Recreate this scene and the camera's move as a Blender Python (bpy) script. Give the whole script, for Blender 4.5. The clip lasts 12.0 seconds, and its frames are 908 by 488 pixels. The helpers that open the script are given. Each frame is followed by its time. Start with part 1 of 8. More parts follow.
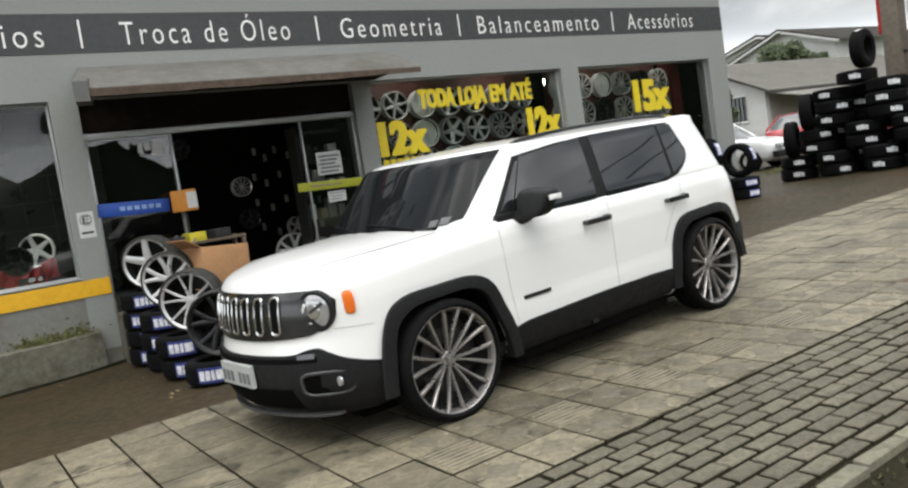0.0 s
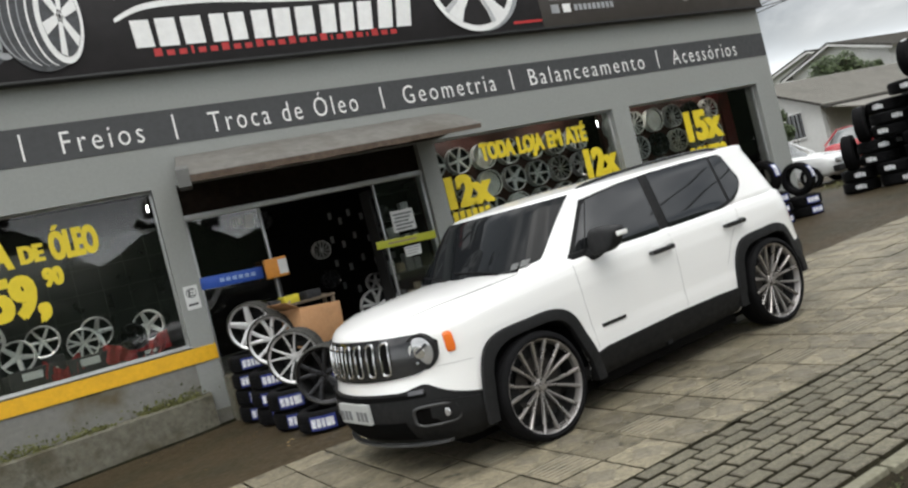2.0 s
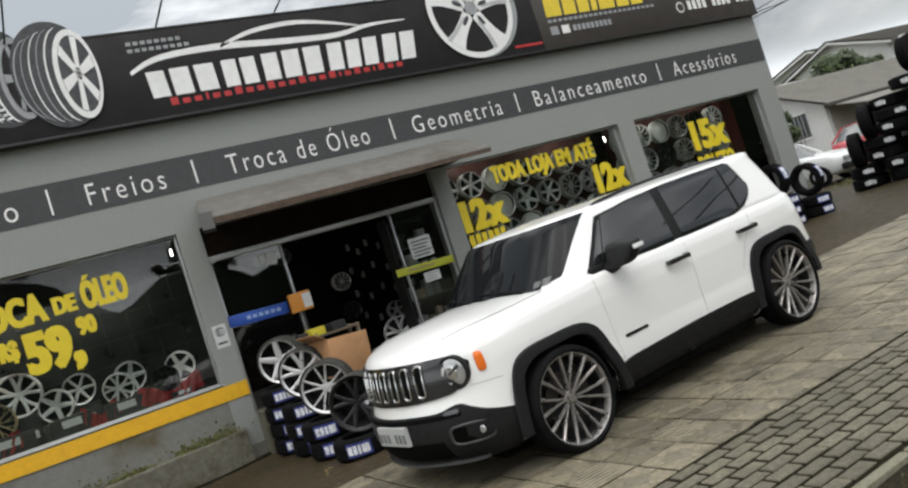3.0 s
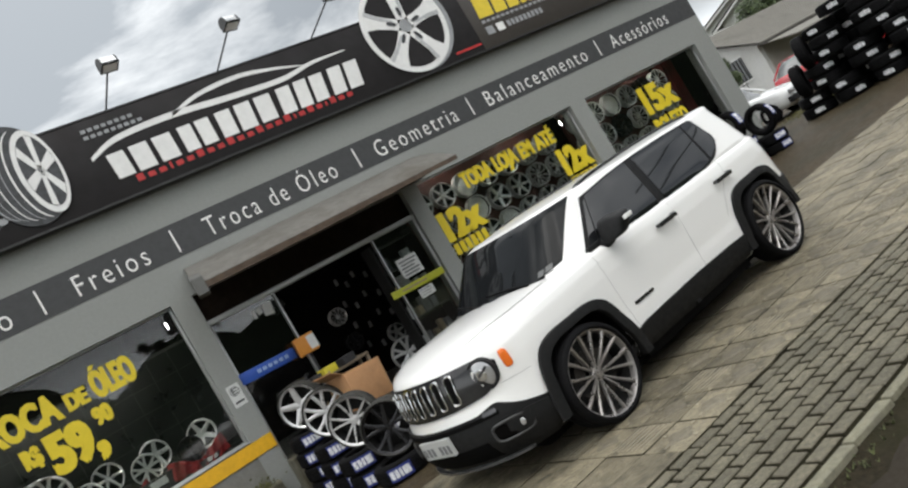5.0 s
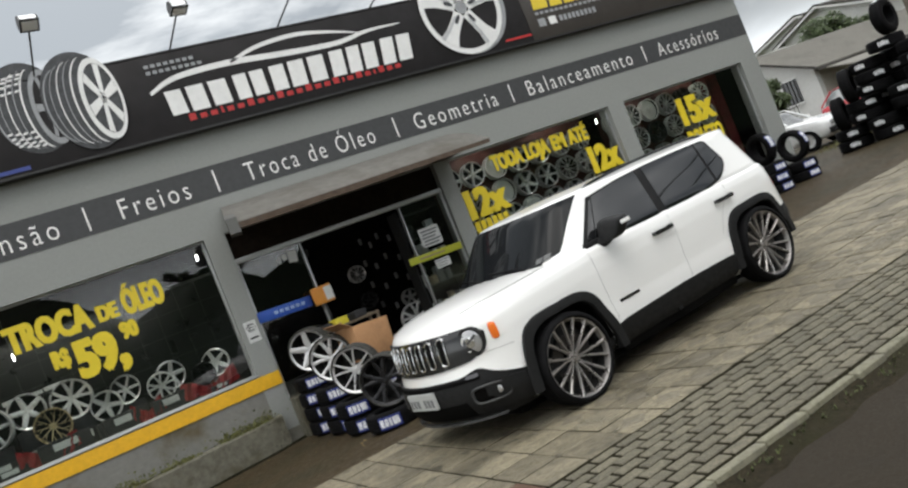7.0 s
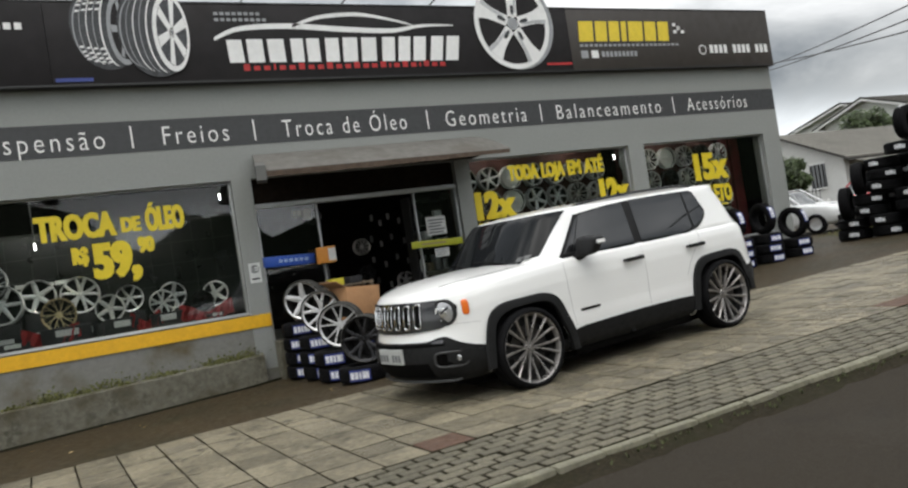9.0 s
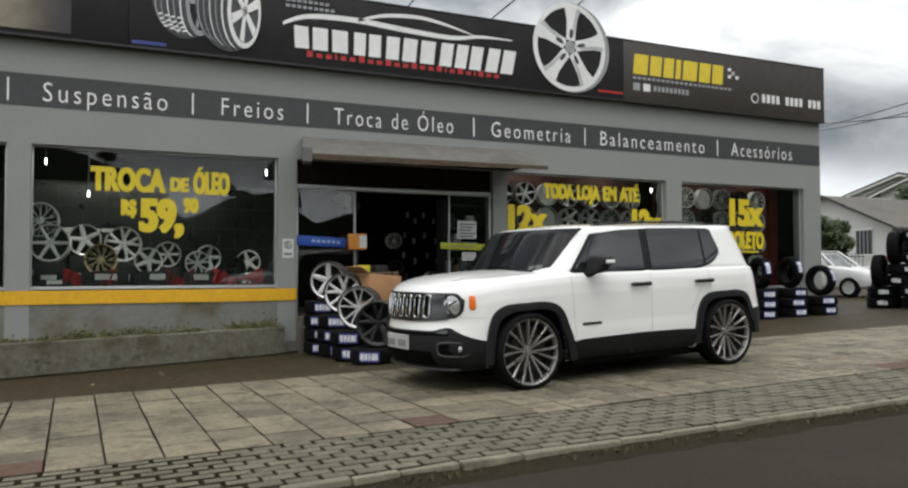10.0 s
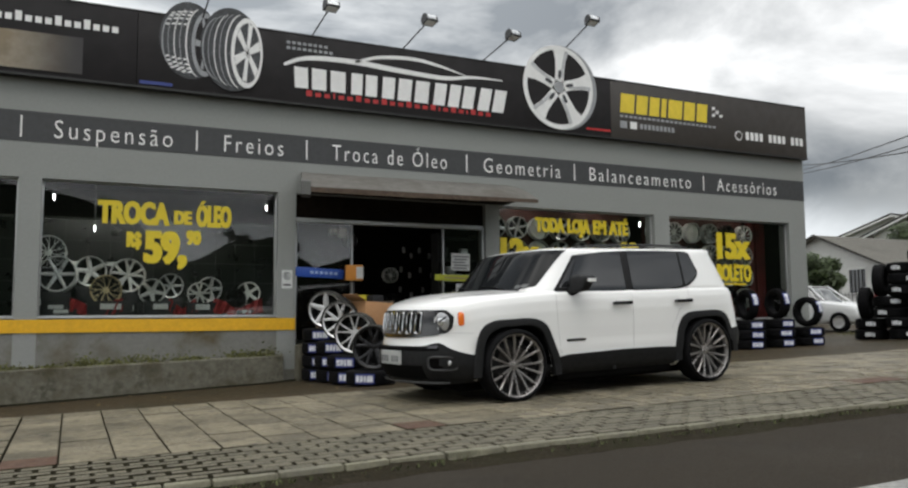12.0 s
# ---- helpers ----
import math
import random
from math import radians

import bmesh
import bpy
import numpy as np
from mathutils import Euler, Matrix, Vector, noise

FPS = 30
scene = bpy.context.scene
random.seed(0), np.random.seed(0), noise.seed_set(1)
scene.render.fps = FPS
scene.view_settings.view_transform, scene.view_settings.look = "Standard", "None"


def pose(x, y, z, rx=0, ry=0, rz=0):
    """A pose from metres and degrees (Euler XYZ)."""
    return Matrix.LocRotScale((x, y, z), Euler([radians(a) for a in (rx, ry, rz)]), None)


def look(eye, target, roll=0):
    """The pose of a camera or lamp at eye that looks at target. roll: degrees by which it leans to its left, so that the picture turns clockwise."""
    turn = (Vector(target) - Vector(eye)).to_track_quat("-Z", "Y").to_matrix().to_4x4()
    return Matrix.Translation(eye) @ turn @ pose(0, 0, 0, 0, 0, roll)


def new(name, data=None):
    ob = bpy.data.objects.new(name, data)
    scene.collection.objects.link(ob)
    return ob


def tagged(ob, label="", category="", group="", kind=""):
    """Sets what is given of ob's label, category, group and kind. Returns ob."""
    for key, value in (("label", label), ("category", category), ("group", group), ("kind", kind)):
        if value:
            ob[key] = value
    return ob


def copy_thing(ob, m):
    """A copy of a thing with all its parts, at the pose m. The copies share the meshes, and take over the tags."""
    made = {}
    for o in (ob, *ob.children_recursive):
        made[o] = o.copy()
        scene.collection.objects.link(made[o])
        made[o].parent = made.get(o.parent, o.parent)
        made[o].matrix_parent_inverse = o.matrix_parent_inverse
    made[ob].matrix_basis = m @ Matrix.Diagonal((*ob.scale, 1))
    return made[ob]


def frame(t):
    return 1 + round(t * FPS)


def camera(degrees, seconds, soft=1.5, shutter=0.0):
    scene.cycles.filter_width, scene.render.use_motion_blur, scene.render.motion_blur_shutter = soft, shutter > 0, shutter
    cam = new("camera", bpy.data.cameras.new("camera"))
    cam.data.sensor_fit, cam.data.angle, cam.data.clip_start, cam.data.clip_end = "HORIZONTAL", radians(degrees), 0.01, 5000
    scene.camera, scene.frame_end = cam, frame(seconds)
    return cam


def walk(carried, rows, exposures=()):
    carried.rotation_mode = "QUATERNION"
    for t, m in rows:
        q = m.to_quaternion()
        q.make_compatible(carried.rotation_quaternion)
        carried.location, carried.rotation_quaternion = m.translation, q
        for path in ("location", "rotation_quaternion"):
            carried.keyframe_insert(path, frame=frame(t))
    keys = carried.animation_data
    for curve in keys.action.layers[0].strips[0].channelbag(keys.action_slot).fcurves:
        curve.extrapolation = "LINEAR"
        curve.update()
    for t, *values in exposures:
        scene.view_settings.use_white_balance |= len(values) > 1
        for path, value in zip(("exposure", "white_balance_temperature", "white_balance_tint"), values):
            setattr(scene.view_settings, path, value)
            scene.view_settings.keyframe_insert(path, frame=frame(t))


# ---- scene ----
cam = camera(58.9, 12.0, soft=2.3)
PATH = [
    (0, (-2.334, -3.706, 1.35), (-1.233, -2.045, 1.182), -8.5),
    (0.5, (-2.412, -3.898, 1.352), (-1.312, -2.235, 1.187), -8.4),
    (1, (-2.469, -4.059, 1.364), (-1.431, -2.355, 1.222), -9.6),
    (1.5, (-2.61, -4.113, 1.381), (-1.61, -2.384, 1.286), -12.4),
    (2, (-2.755, -4.154, 1.393), (-1.763, -2.417, 1.369), -13.9),
    (2.5, (-2.848, -4.23, 1.397), (-1.858, -2.492, 1.419), -14.7),
    (4.5, (-3.07, -4.42, 1.489), (-2.067, -2.69, 1.521), -30.5),
    (5, (-3.138, -4.36, 1.471), (-2.098, -2.652, 1.51), -30.4),
    (5.5, (-3.189, -4.385, 1.462), (-2.136, -2.685, 1.478), -29.3),
    (6, (-3.18, -4.538, 1.442), (-2.185, -2.803, 1.405), -26.4),
    (6.5, (-3.18, -4.75, 1.427), (-2.216, -2.998, 1.404), -23.9),
    (7, (-3.317, -4.949, 1.409), (-2.358, -3.194, 1.425), -21.8),
    (7.5, (-3.4, -5.171, 1.371), (-2.469, -3.401, 1.365), -18.1),
    (9.5, (-3.683, -5.967, 1.122), (-2.779, -4.184, 1.179), -4.5),
    (10, (-3.678, -6.202, 1.054), (-2.823, -4.395, 1.122), -0.1),
    (10.5, (-3.712, -6.348, 0.968), (-2.838, -4.553, 1.087), 0.9),
    (11, (-3.759, -6.465, 0.829), (-2.875, -4.679, 0.995), 0.1),
    (11.5, (-3.767, -6.558, 0.774), (-2.906, -4.761, 0.95), -0.4),
    (12, (-3.774, -6.619, 0.79), (-2.92, -4.819, 0.972), -0.4),
]
EXPOSURES = [(0, 0.75), (1.5, 0.68), (2, 0.63), (2.5, 0.49), (4.5, 0.48), (6.5, 0.53), (7.5, 0.48), (9.5, 0.36), (10.5, 0.27), (12, 0.16)]
walk(cam, [(t, look(eye, target, roll)) for t, eye, target, roll in PATH], EXPOSURES)

# ---- world, sun ----
SLOPE = 0.027          # the street climbs towards +x
world = bpy.data.worlds.new("overcast_sky")
scene.world = world
world.use_nodes = True
WN, WL = world.node_tree.nodes, world.node_tree.links
WN.clear()


def wnode(kind, **values):
    n = WN.new(kind)
    for k, v in values.items():
        n.inputs[k].default_value = v
    return n


sky = WN.new("ShaderNodeTexSky")
sky.sky_type, sky.sun_disc = "NISHITA", False
sky.sun_elevation, sky.sun_rotation = radians(55), radians(150)
sky_dim = WN.new("ShaderNodeMix"); sky_dim.data_type, sky_dim.blend_type = "RGBA", "MULTIPLY"
sky_dim.inputs["Factor"].default_value = 1.0
sky_dim.inputs["B"].default_value = (0.10, 0.10, 0.10, 1)
WL.new(sky.outputs["Color"], sky_dim.inputs["A"])
coord = WN.new("ShaderNodeTexCoord")
flat = WN.new("ShaderNodeMapping"); flat.inputs["Scale"].default_value = (1.0, 1.0, 2.6)
flat.inputs["Location"].default_value = (1.7, 0.6, 0.4)
WL.new(coord.outputs["Generated"], flat.inputs["Vector"])
cloud_a = wnode("ShaderNodeTexNoise", Scale=2.3, Detail=8.0, Roughness=0.56, Distortion=0.35)
cloud_b = wnode("ShaderNodeTexNoise", Scale=1.1, Detail=3.0, Roughness=0.5)
for n in (cloud_a, cloud_b):
    WL.new(flat.outputs["Vector"], n.inputs["Vector"])
cloud_mix = WN.new("ShaderNodeMix"); cloud_mix.inputs["Factor"].default_value = 0.4
WL.new(cloud_a.outputs["Fac"], cloud_mix.inputs["A"]); WL.new(cloud_b.outputs["Fac"], cloud_mix.inputs["B"])
ramp = WN.new("ShaderNodeValToRGB")
ramp.color_ramp.elements[0].position, ramp.color_ramp.elements[0].color = 0.395, (0.185, 0.198, 0.208, 1)
ramp.color_ramp.elements[1].position, ramp.color_ramp.elements[1].color = 0.61, (1.06, 1.06, 1.05, 1)
e = ramp.color_ramp.elements.new(0.50); e.color = (0.54, 0.548, 0.545, 1)
WL.new(cloud_mix.outputs["Result"], ramp.inputs["Fac"])
# a paler strip of open sky under the cloud base
rise = WN.new("ShaderNodeSeparateXYZ"); WL.new(coord.outputs["Generated"], rise.inputs["Vector"])
lifted = WN.new("ShaderNodeMath"); lifted.operation = "MULTIPLY_ADD"
lifted.inputs[1].default_value = 0.16; WL.new(cloud_a.outputs["Fac"], lifted.inputs[0]); WL.new(rise.outputs["Z"], lifted.inputs[2])
strip = WN.new("ShaderNodeMapRange"); strip.interpolation_type = "SMOOTHSTEP"
for key, value in (("From Min", 0.215), ("From Max", 0.135), ("To Min", 0.0), ("To Max", 1.0)):
    strip.inputs[key].default_value = value
WL.new(lifted.outputs["Value"], strip.inputs["Value"])
low_sky = WN.new("ShaderNodeMix"); low_sky.data_type = "RGBA"; low_sky.inputs["B"].default_value = (1.10, 1.14, 1.17, 1)
WL.new(strip.outputs["Result"], low_sky.inputs["Factor"]); WL.new(ramp.outputs["Color"], low_sky.inputs["A"])
# an overcast sky grows brighter towards the zenith
lift = WN.new("ShaderNodeMapRange")
for key, value in (("From Min", 0.0), ("From Max", 1.0), ("To Min", 0.84), ("To Max", 1.80)):
    lift.inputs[key].default_value = value
WL.new(rise.outputs["Z"], lift.inputs["Value"])
# thicker cloud towards the east
thick = WN.new("ShaderNodeMapRange")
for key, value in (("From Min", 0.30), ("From Max", 0.92), ("To Min", 1.60), ("To Max", 0.70)):
    thick.inputs[key].default_value = value
WL.new(rise.outputs["X"], thick.inputs["Value"])
both = WN.new("ShaderNodeMath"); both.operation = "MULTIPLY"
WL.new(lift.outputs["Result"], both.inputs[0]); WL.new(thick.outputs["Result"], both.inputs[1])
dome = WN.new("ShaderNodeVectorMath"); dome.operation = "SCALE"
WL.new(low_sky.outputs["Result"], dome.inputs[0]); WL.new(both.outputs["Value"], dome.inputs["Scale"])
over = WN.new("ShaderNodeMix"); over.data_type = "RGBA"; over.inputs["Factor"].default_value = 0.9
WL.new(sky_dim.outputs["Result"], over.inputs["A"]); WL.new(dome.outputs["Vector"], over.inputs["B"])
back = WN.new("ShaderNodeBackground"); back.inputs["Strength"].default_value = 1.08
WL.new(over.outputs["Result"], back.inputs["Color"])
wout = WN.new("ShaderNodeOutputWorld"); WL.new(back.outputs["Background"], wout.inputs["Surface"])

sun = new("sun", bpy.data.lights.new("sun", "SUN"))
sun.data.energy, sun.data.angle, sun.data.color = 0.7, radians(40), (1.0, 0.96, 0.90)
sun.matrix_basis = look((-12, -25, 60), (0, 0, 0))

# ---- materials ----


def material(name, color, rough=0.6, metal=0.0, grain=0.0, scale=8.0, stain=0.0, stain_scale=0.8, stain_color=None,
             bump=0.0, bump_scale=60.0, per_object=0.0, coat=0.0, emit=0.0, spec=0.5, island=0.0, blot=0.0, blot_scale=9.0, blot_color=(0.03, 0.03, 0.022)):
    """A surface with fine grain, broad stains and fine relief at real size."""
    m = bpy.data.materials.new(name)
    m.use_nodes = True
    N, L = m.node_tree.nodes, m.node_tree.links
    b = N["Principled BSDF"]
    b.inputs["Roughness"].default_value, b.inputs["Metallic"].default_value = rough, metal
    b.inputs["Coat Weight"].default_value, b.inputs["Coat Roughness"].default_value = coat, 0.04
    b.inputs["Specular IOR Level"].default_value = spec
    rgba = (*color, 1.0)
    b.inputs["Base Color"].default_value = rgba
    tc = N.new("ShaderNodeTexCoord")
    out = None

    def mixed(kind, fac, a, bb):
        x = N.new("ShaderNodeMix"); x.data_type, x.blend_type = "RGBA", kind
        for sock, v in (("Factor", fac), ("A", a), ("B", bb)):
            if isinstance(v, (int, float)):
                x.inputs[sock].default_value = v
            elif isinstance(v, tuple):
                x.inputs[sock].default_value = v
            else:
                L.new(v, x.inputs[sock])
        return x.outputs["Result"]

    def noise_tex(sc, detail=4.0, rg=0.55):
        n = N.new("ShaderNodeTexNoise")
        n.inputs["Scale"].default_value, n.inputs["Detail"].default_value, n.inputs["Roughness"].default_value = sc, detail, rg
        L.new(geo.outputs["Position"], n.inputs["Vector"])
        return n.outputs["Fac"]

    def ranged(sock, lo, hi, a=0.0, c=1.0):
        r = N.new("ShaderNodeMapRange")
        r.inputs["From Min"].default_value, r.inputs["From Max"].default_value = lo, hi
        r.inputs["To Min"].default_value, r.inputs["To Max"].default_value = a, c
        L.new(sock, r.inputs["Value"])
        return r.outputs["Result"]

    geo = N.new("ShaderNodeNewGeometry")
    col = rgba
    if per_object or island:
        src = N.new("ShaderNodeObjectInfo").outputs["Random"] if per_object else geo.outputs["Random Per Island"]
        k = per_object or island
        hsv = N.new("ShaderNodeHueSaturation"); hsv.inputs["Color"].default_value = rgba
        L.new(ranged(src, 0, 1, 1 - k, 1 + k), hsv.inputs["Value"])
        col = hsv.outputs["Color"]
    if grain:
        g = ranged(noise_tex(scale, 6.0, 0.65), 0.3, 0.7, 1 - grain, 1 + grain)
        comb = N.new("ShaderNodeCombineColor")
        for c in ("Red", "Green", "Blue"):
            L.new(g, comb.inputs[c])
        col = mixed("MULTIPLY", 1.0, col, comb.outputs["Color"])
    if stain:
        dark = (*(stain_color or tuple(c * 0.45 for c in color)), 1.0)
        col = mixed("MIX", ranged(noise_tex(stain_scale, 5.0, 0.6), 0.48, 0.72, 0.0, stain), col, dark)
    if blot:
        patch = N.new("ShaderNodeMath"); patch.operation = "MULTIPLY"
        L.new(ranged(noise_tex(blot_scale, 8.0, 0.72), 0.53, 0.62, 0.0, blot), patch.inputs[0])
        L.new(ranged(noise_tex(blot_scale * 0.17, 2.0), 0.40, 0.60, 0.25, 1.0), patch.inputs[1])
        col = mixed("MIX", patch.outputs["Value"], col, (*blot_color, 1.0))
    if not isinstance(col, tuple):
        L.new(col, b.inputs["Base Color"])
    if bump:
        bn = N.new("ShaderNodeBump"); bn.inputs["Strength"].default_value = bump; bn.inputs["Distance"].default_value = 0.01
        L.new(noise_tex(bump_scale, 5.0, 0.6), bn.inputs["Height"])
        L.new(bn.outputs["Normal"], b.inputs["Normal"])
    if rough > 0.25 and grain:
        L.new(ranged(noise_tex(scale * 0.6, 3.0), 0.3, 0.7, max(0.05, rough - 0.12), min(1.0, rough + 0.1)), b.inputs["Roughness"])
    if emit:
        b.inputs["Emission Color"].default_value, b.inputs["Emission Strength"].default_value = rgba, emit
    return m


def glass_material(name, tint, gloss=1.0, rough=0.0):
    """A thin pane: clear or tinted, with a Fresnel mirror on it."""
    m = bpy.data.materials.new(name)
    m.use_nodes = True
    N, L = m.node_tree.nodes, m.node_tree.links
    N.clear()
    clear = N.new("ShaderNodeBsdfTransparent"); clear.inputs["Color"].default_value = (*tint, 1)
    shine = N.new("ShaderNodeBsdfGlossy"); shine.inputs["Roughness"].default_value = rough
    shine.inputs["Color"].default_value = (gloss, gloss, gloss, 1)
    fres = N.new("ShaderNodeFresnel"); fres.inputs["IOR"].default_value = 1.64
    mix = N.new("ShaderNodeMixShader"); outp = N.new("ShaderNodeOutputMaterial")
    L.new(fres.outputs["Fac"], mix.inputs["Fac"])
    L.new(clear.outputs["BSDF"], mix.inputs[1]); L.new(shine.outputs["BSDF"], mix.inputs[2])
    L.new(mix.outputs["Shader"], outp.inputs["Surface"])
    return m


def clear_material(name, tint):
    """The far face of a pane: lets everything through."""
    m = bpy.data.materials.new(name)
    m.use_nodes = True
    N, L = m.node_tree.nodes, m.node_tree.links
    N.clear()
    clear = N.new("ShaderNodeBsdfTransparent"); clear.inputs["Color"].default_value = (*tint, 1)
    outp = N.new("ShaderNodeOutputMaterial")
    L.new(clear.outputs["BSDF"], outp.inputs["Surface"])
    return m


M = {}
M["asphalt"] = material("asphalt", (0.029, 0.0238, 0.0170), 0.85, spec=0.15, blot=0.5, blot_scale=1.6, blot_color=(0.019, 0.0165, 0.013), grain=0.35, scale=90, stain=0.5, stain_scale=0.7, stain_color=(0.048, 0.043, 0.035), bump=0.6, bump_scale=150)
M["line_paint"] = material("worn_line_paint", (0.24, 0.24, 0.225), 0.7, grain=0.4, scale=25, stain=0.8, stain_scale=7, stain_color=(0.08, 0.08, 0.08))
M["paver"] = material("concrete_paver", (0.115, 0.104, 0.073), 0.66, spec=0.35, grain=0.40, scale=45, stain=0.8, stain_scale=2.2, stain_color=(0.068, 0.062, 0.042), bump=0.5, bump_scale=120, per_object=0.2, blot=0.6, blot_scale=11, blot_color=(0.05, 0.048, 0.034))
M["paver_far"] = material("concrete_paver_far", (0.115, 0.104, 0.073), 0.66, spec=0.35, grain=0.40, scale=45, stain=0.8, stain_scale=2.2, stain_color=(0.068, 0.062, 0.042), bump=0.5, bump_scale=120, island=0.2, blot=0.6, blot_scale=11, blot_color=(0.05, 0.048, 0.034))
M["tile"] = material("cement_tile", (0.178, 0.156, 0.108), 0.56, spec=0.3, grain=0.46, scale=30, stain=0.9, stain_scale=2.1, stain_color=(0.068, 0.061, 0.043), bump=0.5, bump_scale=90, per_object=0.24, blot=0.95, blot_scale=7.5, blot_color=(0.028, 0.026, 0.018))
M["tile_far"] = material("cement_tile_far", (0.178, 0.156, 0.108), 0.56, spec=0.3, grain=0.46, scale=30, stain=0.9, stain_scale=2.1, stain_color=(0.068, 0.061, 0.043), bump=0.5, bump_scale=90, island=0.24, blot=0.95, blot_scale=7.5, blot_color=(0.028, 0.026, 0.018))
M["tile_worn"] = material("worn_cement_relief", (0.212, 0.188, 0.136), 0.5, grain=0.3, scale=32, stain=0.7, stain_scale=2.6, stain_color=(0.15, 0.135, 0.10), bump=0.3, bump_scale=90, per_object=0.15, blot=0.5, blot_scale=8.5, blot_color=(0.06, 0.055, 0.04))
M["tile_groove"] = material("dirty_cement_relief", (0.130, 0.114, 0.081), 0.7, grain=0.35, scale=32, stain=0.7, stain_scale=6, stain_color=(0.055, 0.05, 0.035), per_object=0.15)
M["joint"] = material("mossy_joint_dirt", (0.033, 0.030, 0.0185), 0.95, grain=0.4, scale=50, spec=0.1)
M["gutter"] = material("mossy_gutter_dirt", (0.022, 0.0180, 0.0105), 0.95, spec=0.15, grain=0.5, scale=35, stain=0.8, stain_scale=4, stain_color=(0.019, 0.0185, 0.008), bump=0.8, bump_scale=70)
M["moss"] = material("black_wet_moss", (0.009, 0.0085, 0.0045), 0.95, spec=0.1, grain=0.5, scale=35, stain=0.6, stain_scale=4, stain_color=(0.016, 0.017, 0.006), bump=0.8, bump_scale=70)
M["kerb"] = material("painted_kerb", (0.165, 0.157, 0.108), 0.75, blot=0.7, blot_scale=9, blot_color=(0.07, 0.068, 0.04), grain=0.3, scale=35, stain=0.75, stain_scale=5, stain_color=(0.12, 0.11, 0.09), bump=0.4, per_object=0.1)
M["forecourt"] = material("dark_wet_concrete", (0.042, 0.030, 0.0150), 0.66, spec=0.2, grain=0.5, scale=22, stain=0.95, stain_scale=0.8, stain_color=(0.022, 0.021, 0.010), bump=0.5, bump_scale=70, blot=0.7, blot_scale=3.6, blot_color=(0.018, 0.0175, 0.010))
M["earth"] = material("earth_and_grass", (0.075, 0.085, 0.04), 0.95, grain=0.4, scale=12, stain=0.6, stain_scale=0.4)
M["wall_grey"] = material("grey_wall_paint", (0.250, 0.260, 0.248), 0.62, grain=0.06, scale=25, stain=0.25, stain_scale=0.9, stain_color=(0.225, 0.229, 0.215), bump=0.15, bump_scale=70)
M["wall_low"] = material("weathered_grey_wall", (0.172, 0.172, 0.155), 0.7, grain=0.16, scale=16, stain=1.0, stain_scale=1.6, stain_color=(0.090, 0.075, 0.040), bump=0.3, bump_scale=50, blot=0.35, blot_scale=4.0, blot_color=(0.08, 0.078, 0.045))
M["plinth"] = material("stained_concrete_plinth", (0.118, 0.112, 0.085), 0.85, grain=0.3, scale=14, stain=1.0, stain_scale=2.4, stain_color=(0.055, 0.046, 0.022), bump=0.5, bump_scale=40, blot=0.9, blot_scale=5.0, blot_color=(0.035, 0.035, 0.02))
M["band"] = material("charcoal_band", (0.043, 0.045, 0.047), 0.6, grain=0.08, scale=20)
M["white_letter"] = material("white_lettering", (0.82, 0.82, 0.80), 0.5, grain=0.05, scale=12)
M["yellow_wall"] = material("yellow_stripe_paint", (0.72, 0.40, 0.012), 0.5, grain=0.1, scale=18, stain=0.35, stain_scale=3, stain_color=(0.5, 0.27, 0.02))
M["yellow_film"] = material("yellow_window_film", (0.68, 0.53, 0.02), 0.5, grain=0.06, scale=10)
M["sign"] = material("printed_sign_sheet", (0.017, 0.0152, 0.016), 0.6, spec=0.22, grain=0.1, scale=6, stain=0.5, stain_scale=0.7, stain_color=(0.030, 0.027, 0.027))
M["sign_brown"] = material("printed_sign_sheet_brown", (0.036, 0.030, 0.025), 0.5, grain=0.1, scale=6, stain=0.6, stain_scale=0.6, stain_color=(0.045, 0.038, 0.03))
M["black"] = material("black_metal_edge", (0.012, 0.012, 0.012), 0.5)
M["aluminium"] = material("aluminium_frame", (0.42, 0.43, 0.43), 0.4, metal=0.6, grain=0.04, scale=30)
M["glass"] = glass_material("shop_window_glass", (0.80, 0.84, 0.83), 0.90)
M["glass_back"] = clear_material("clear_pane_back", (0.95, 0.97, 0.96))
# near-black base stands for shade: unlit shop, car underside, fog recess
M["shade_black"] = material("near_black_shade", (0.003, 0.0028, 0.0026), 0.9, spec=0.05, grain=0.2, scale=5)
M["interior_red"] = material("dark_red_display_wall", (0.060, 0.016, 0.012), 0.75, grain=0.2, scale=5)
M["shop_floor"] = material("shop_floor_tile", (0.07, 0.07, 0.066), 0.5, grain=0.1, scale=6)
M["canopy"] = material("stained_cream_canopy", (0.120, 0.115, 0.103), 0.75, grain=0.18, scale=9, stain=0.9, stain_scale=1.9, stain_color=(0.082, 0.074, 0.060), bump=0.1, bump_scale=40, blot=0.35, blot_scale=4, blot_color=(0.062, 0.053, 0.041))
M["canopy_edge"] = material("rusty_canopy_edge", (0.06, 0.040, 0.026), 0.85, grain=0.35, scale=14)
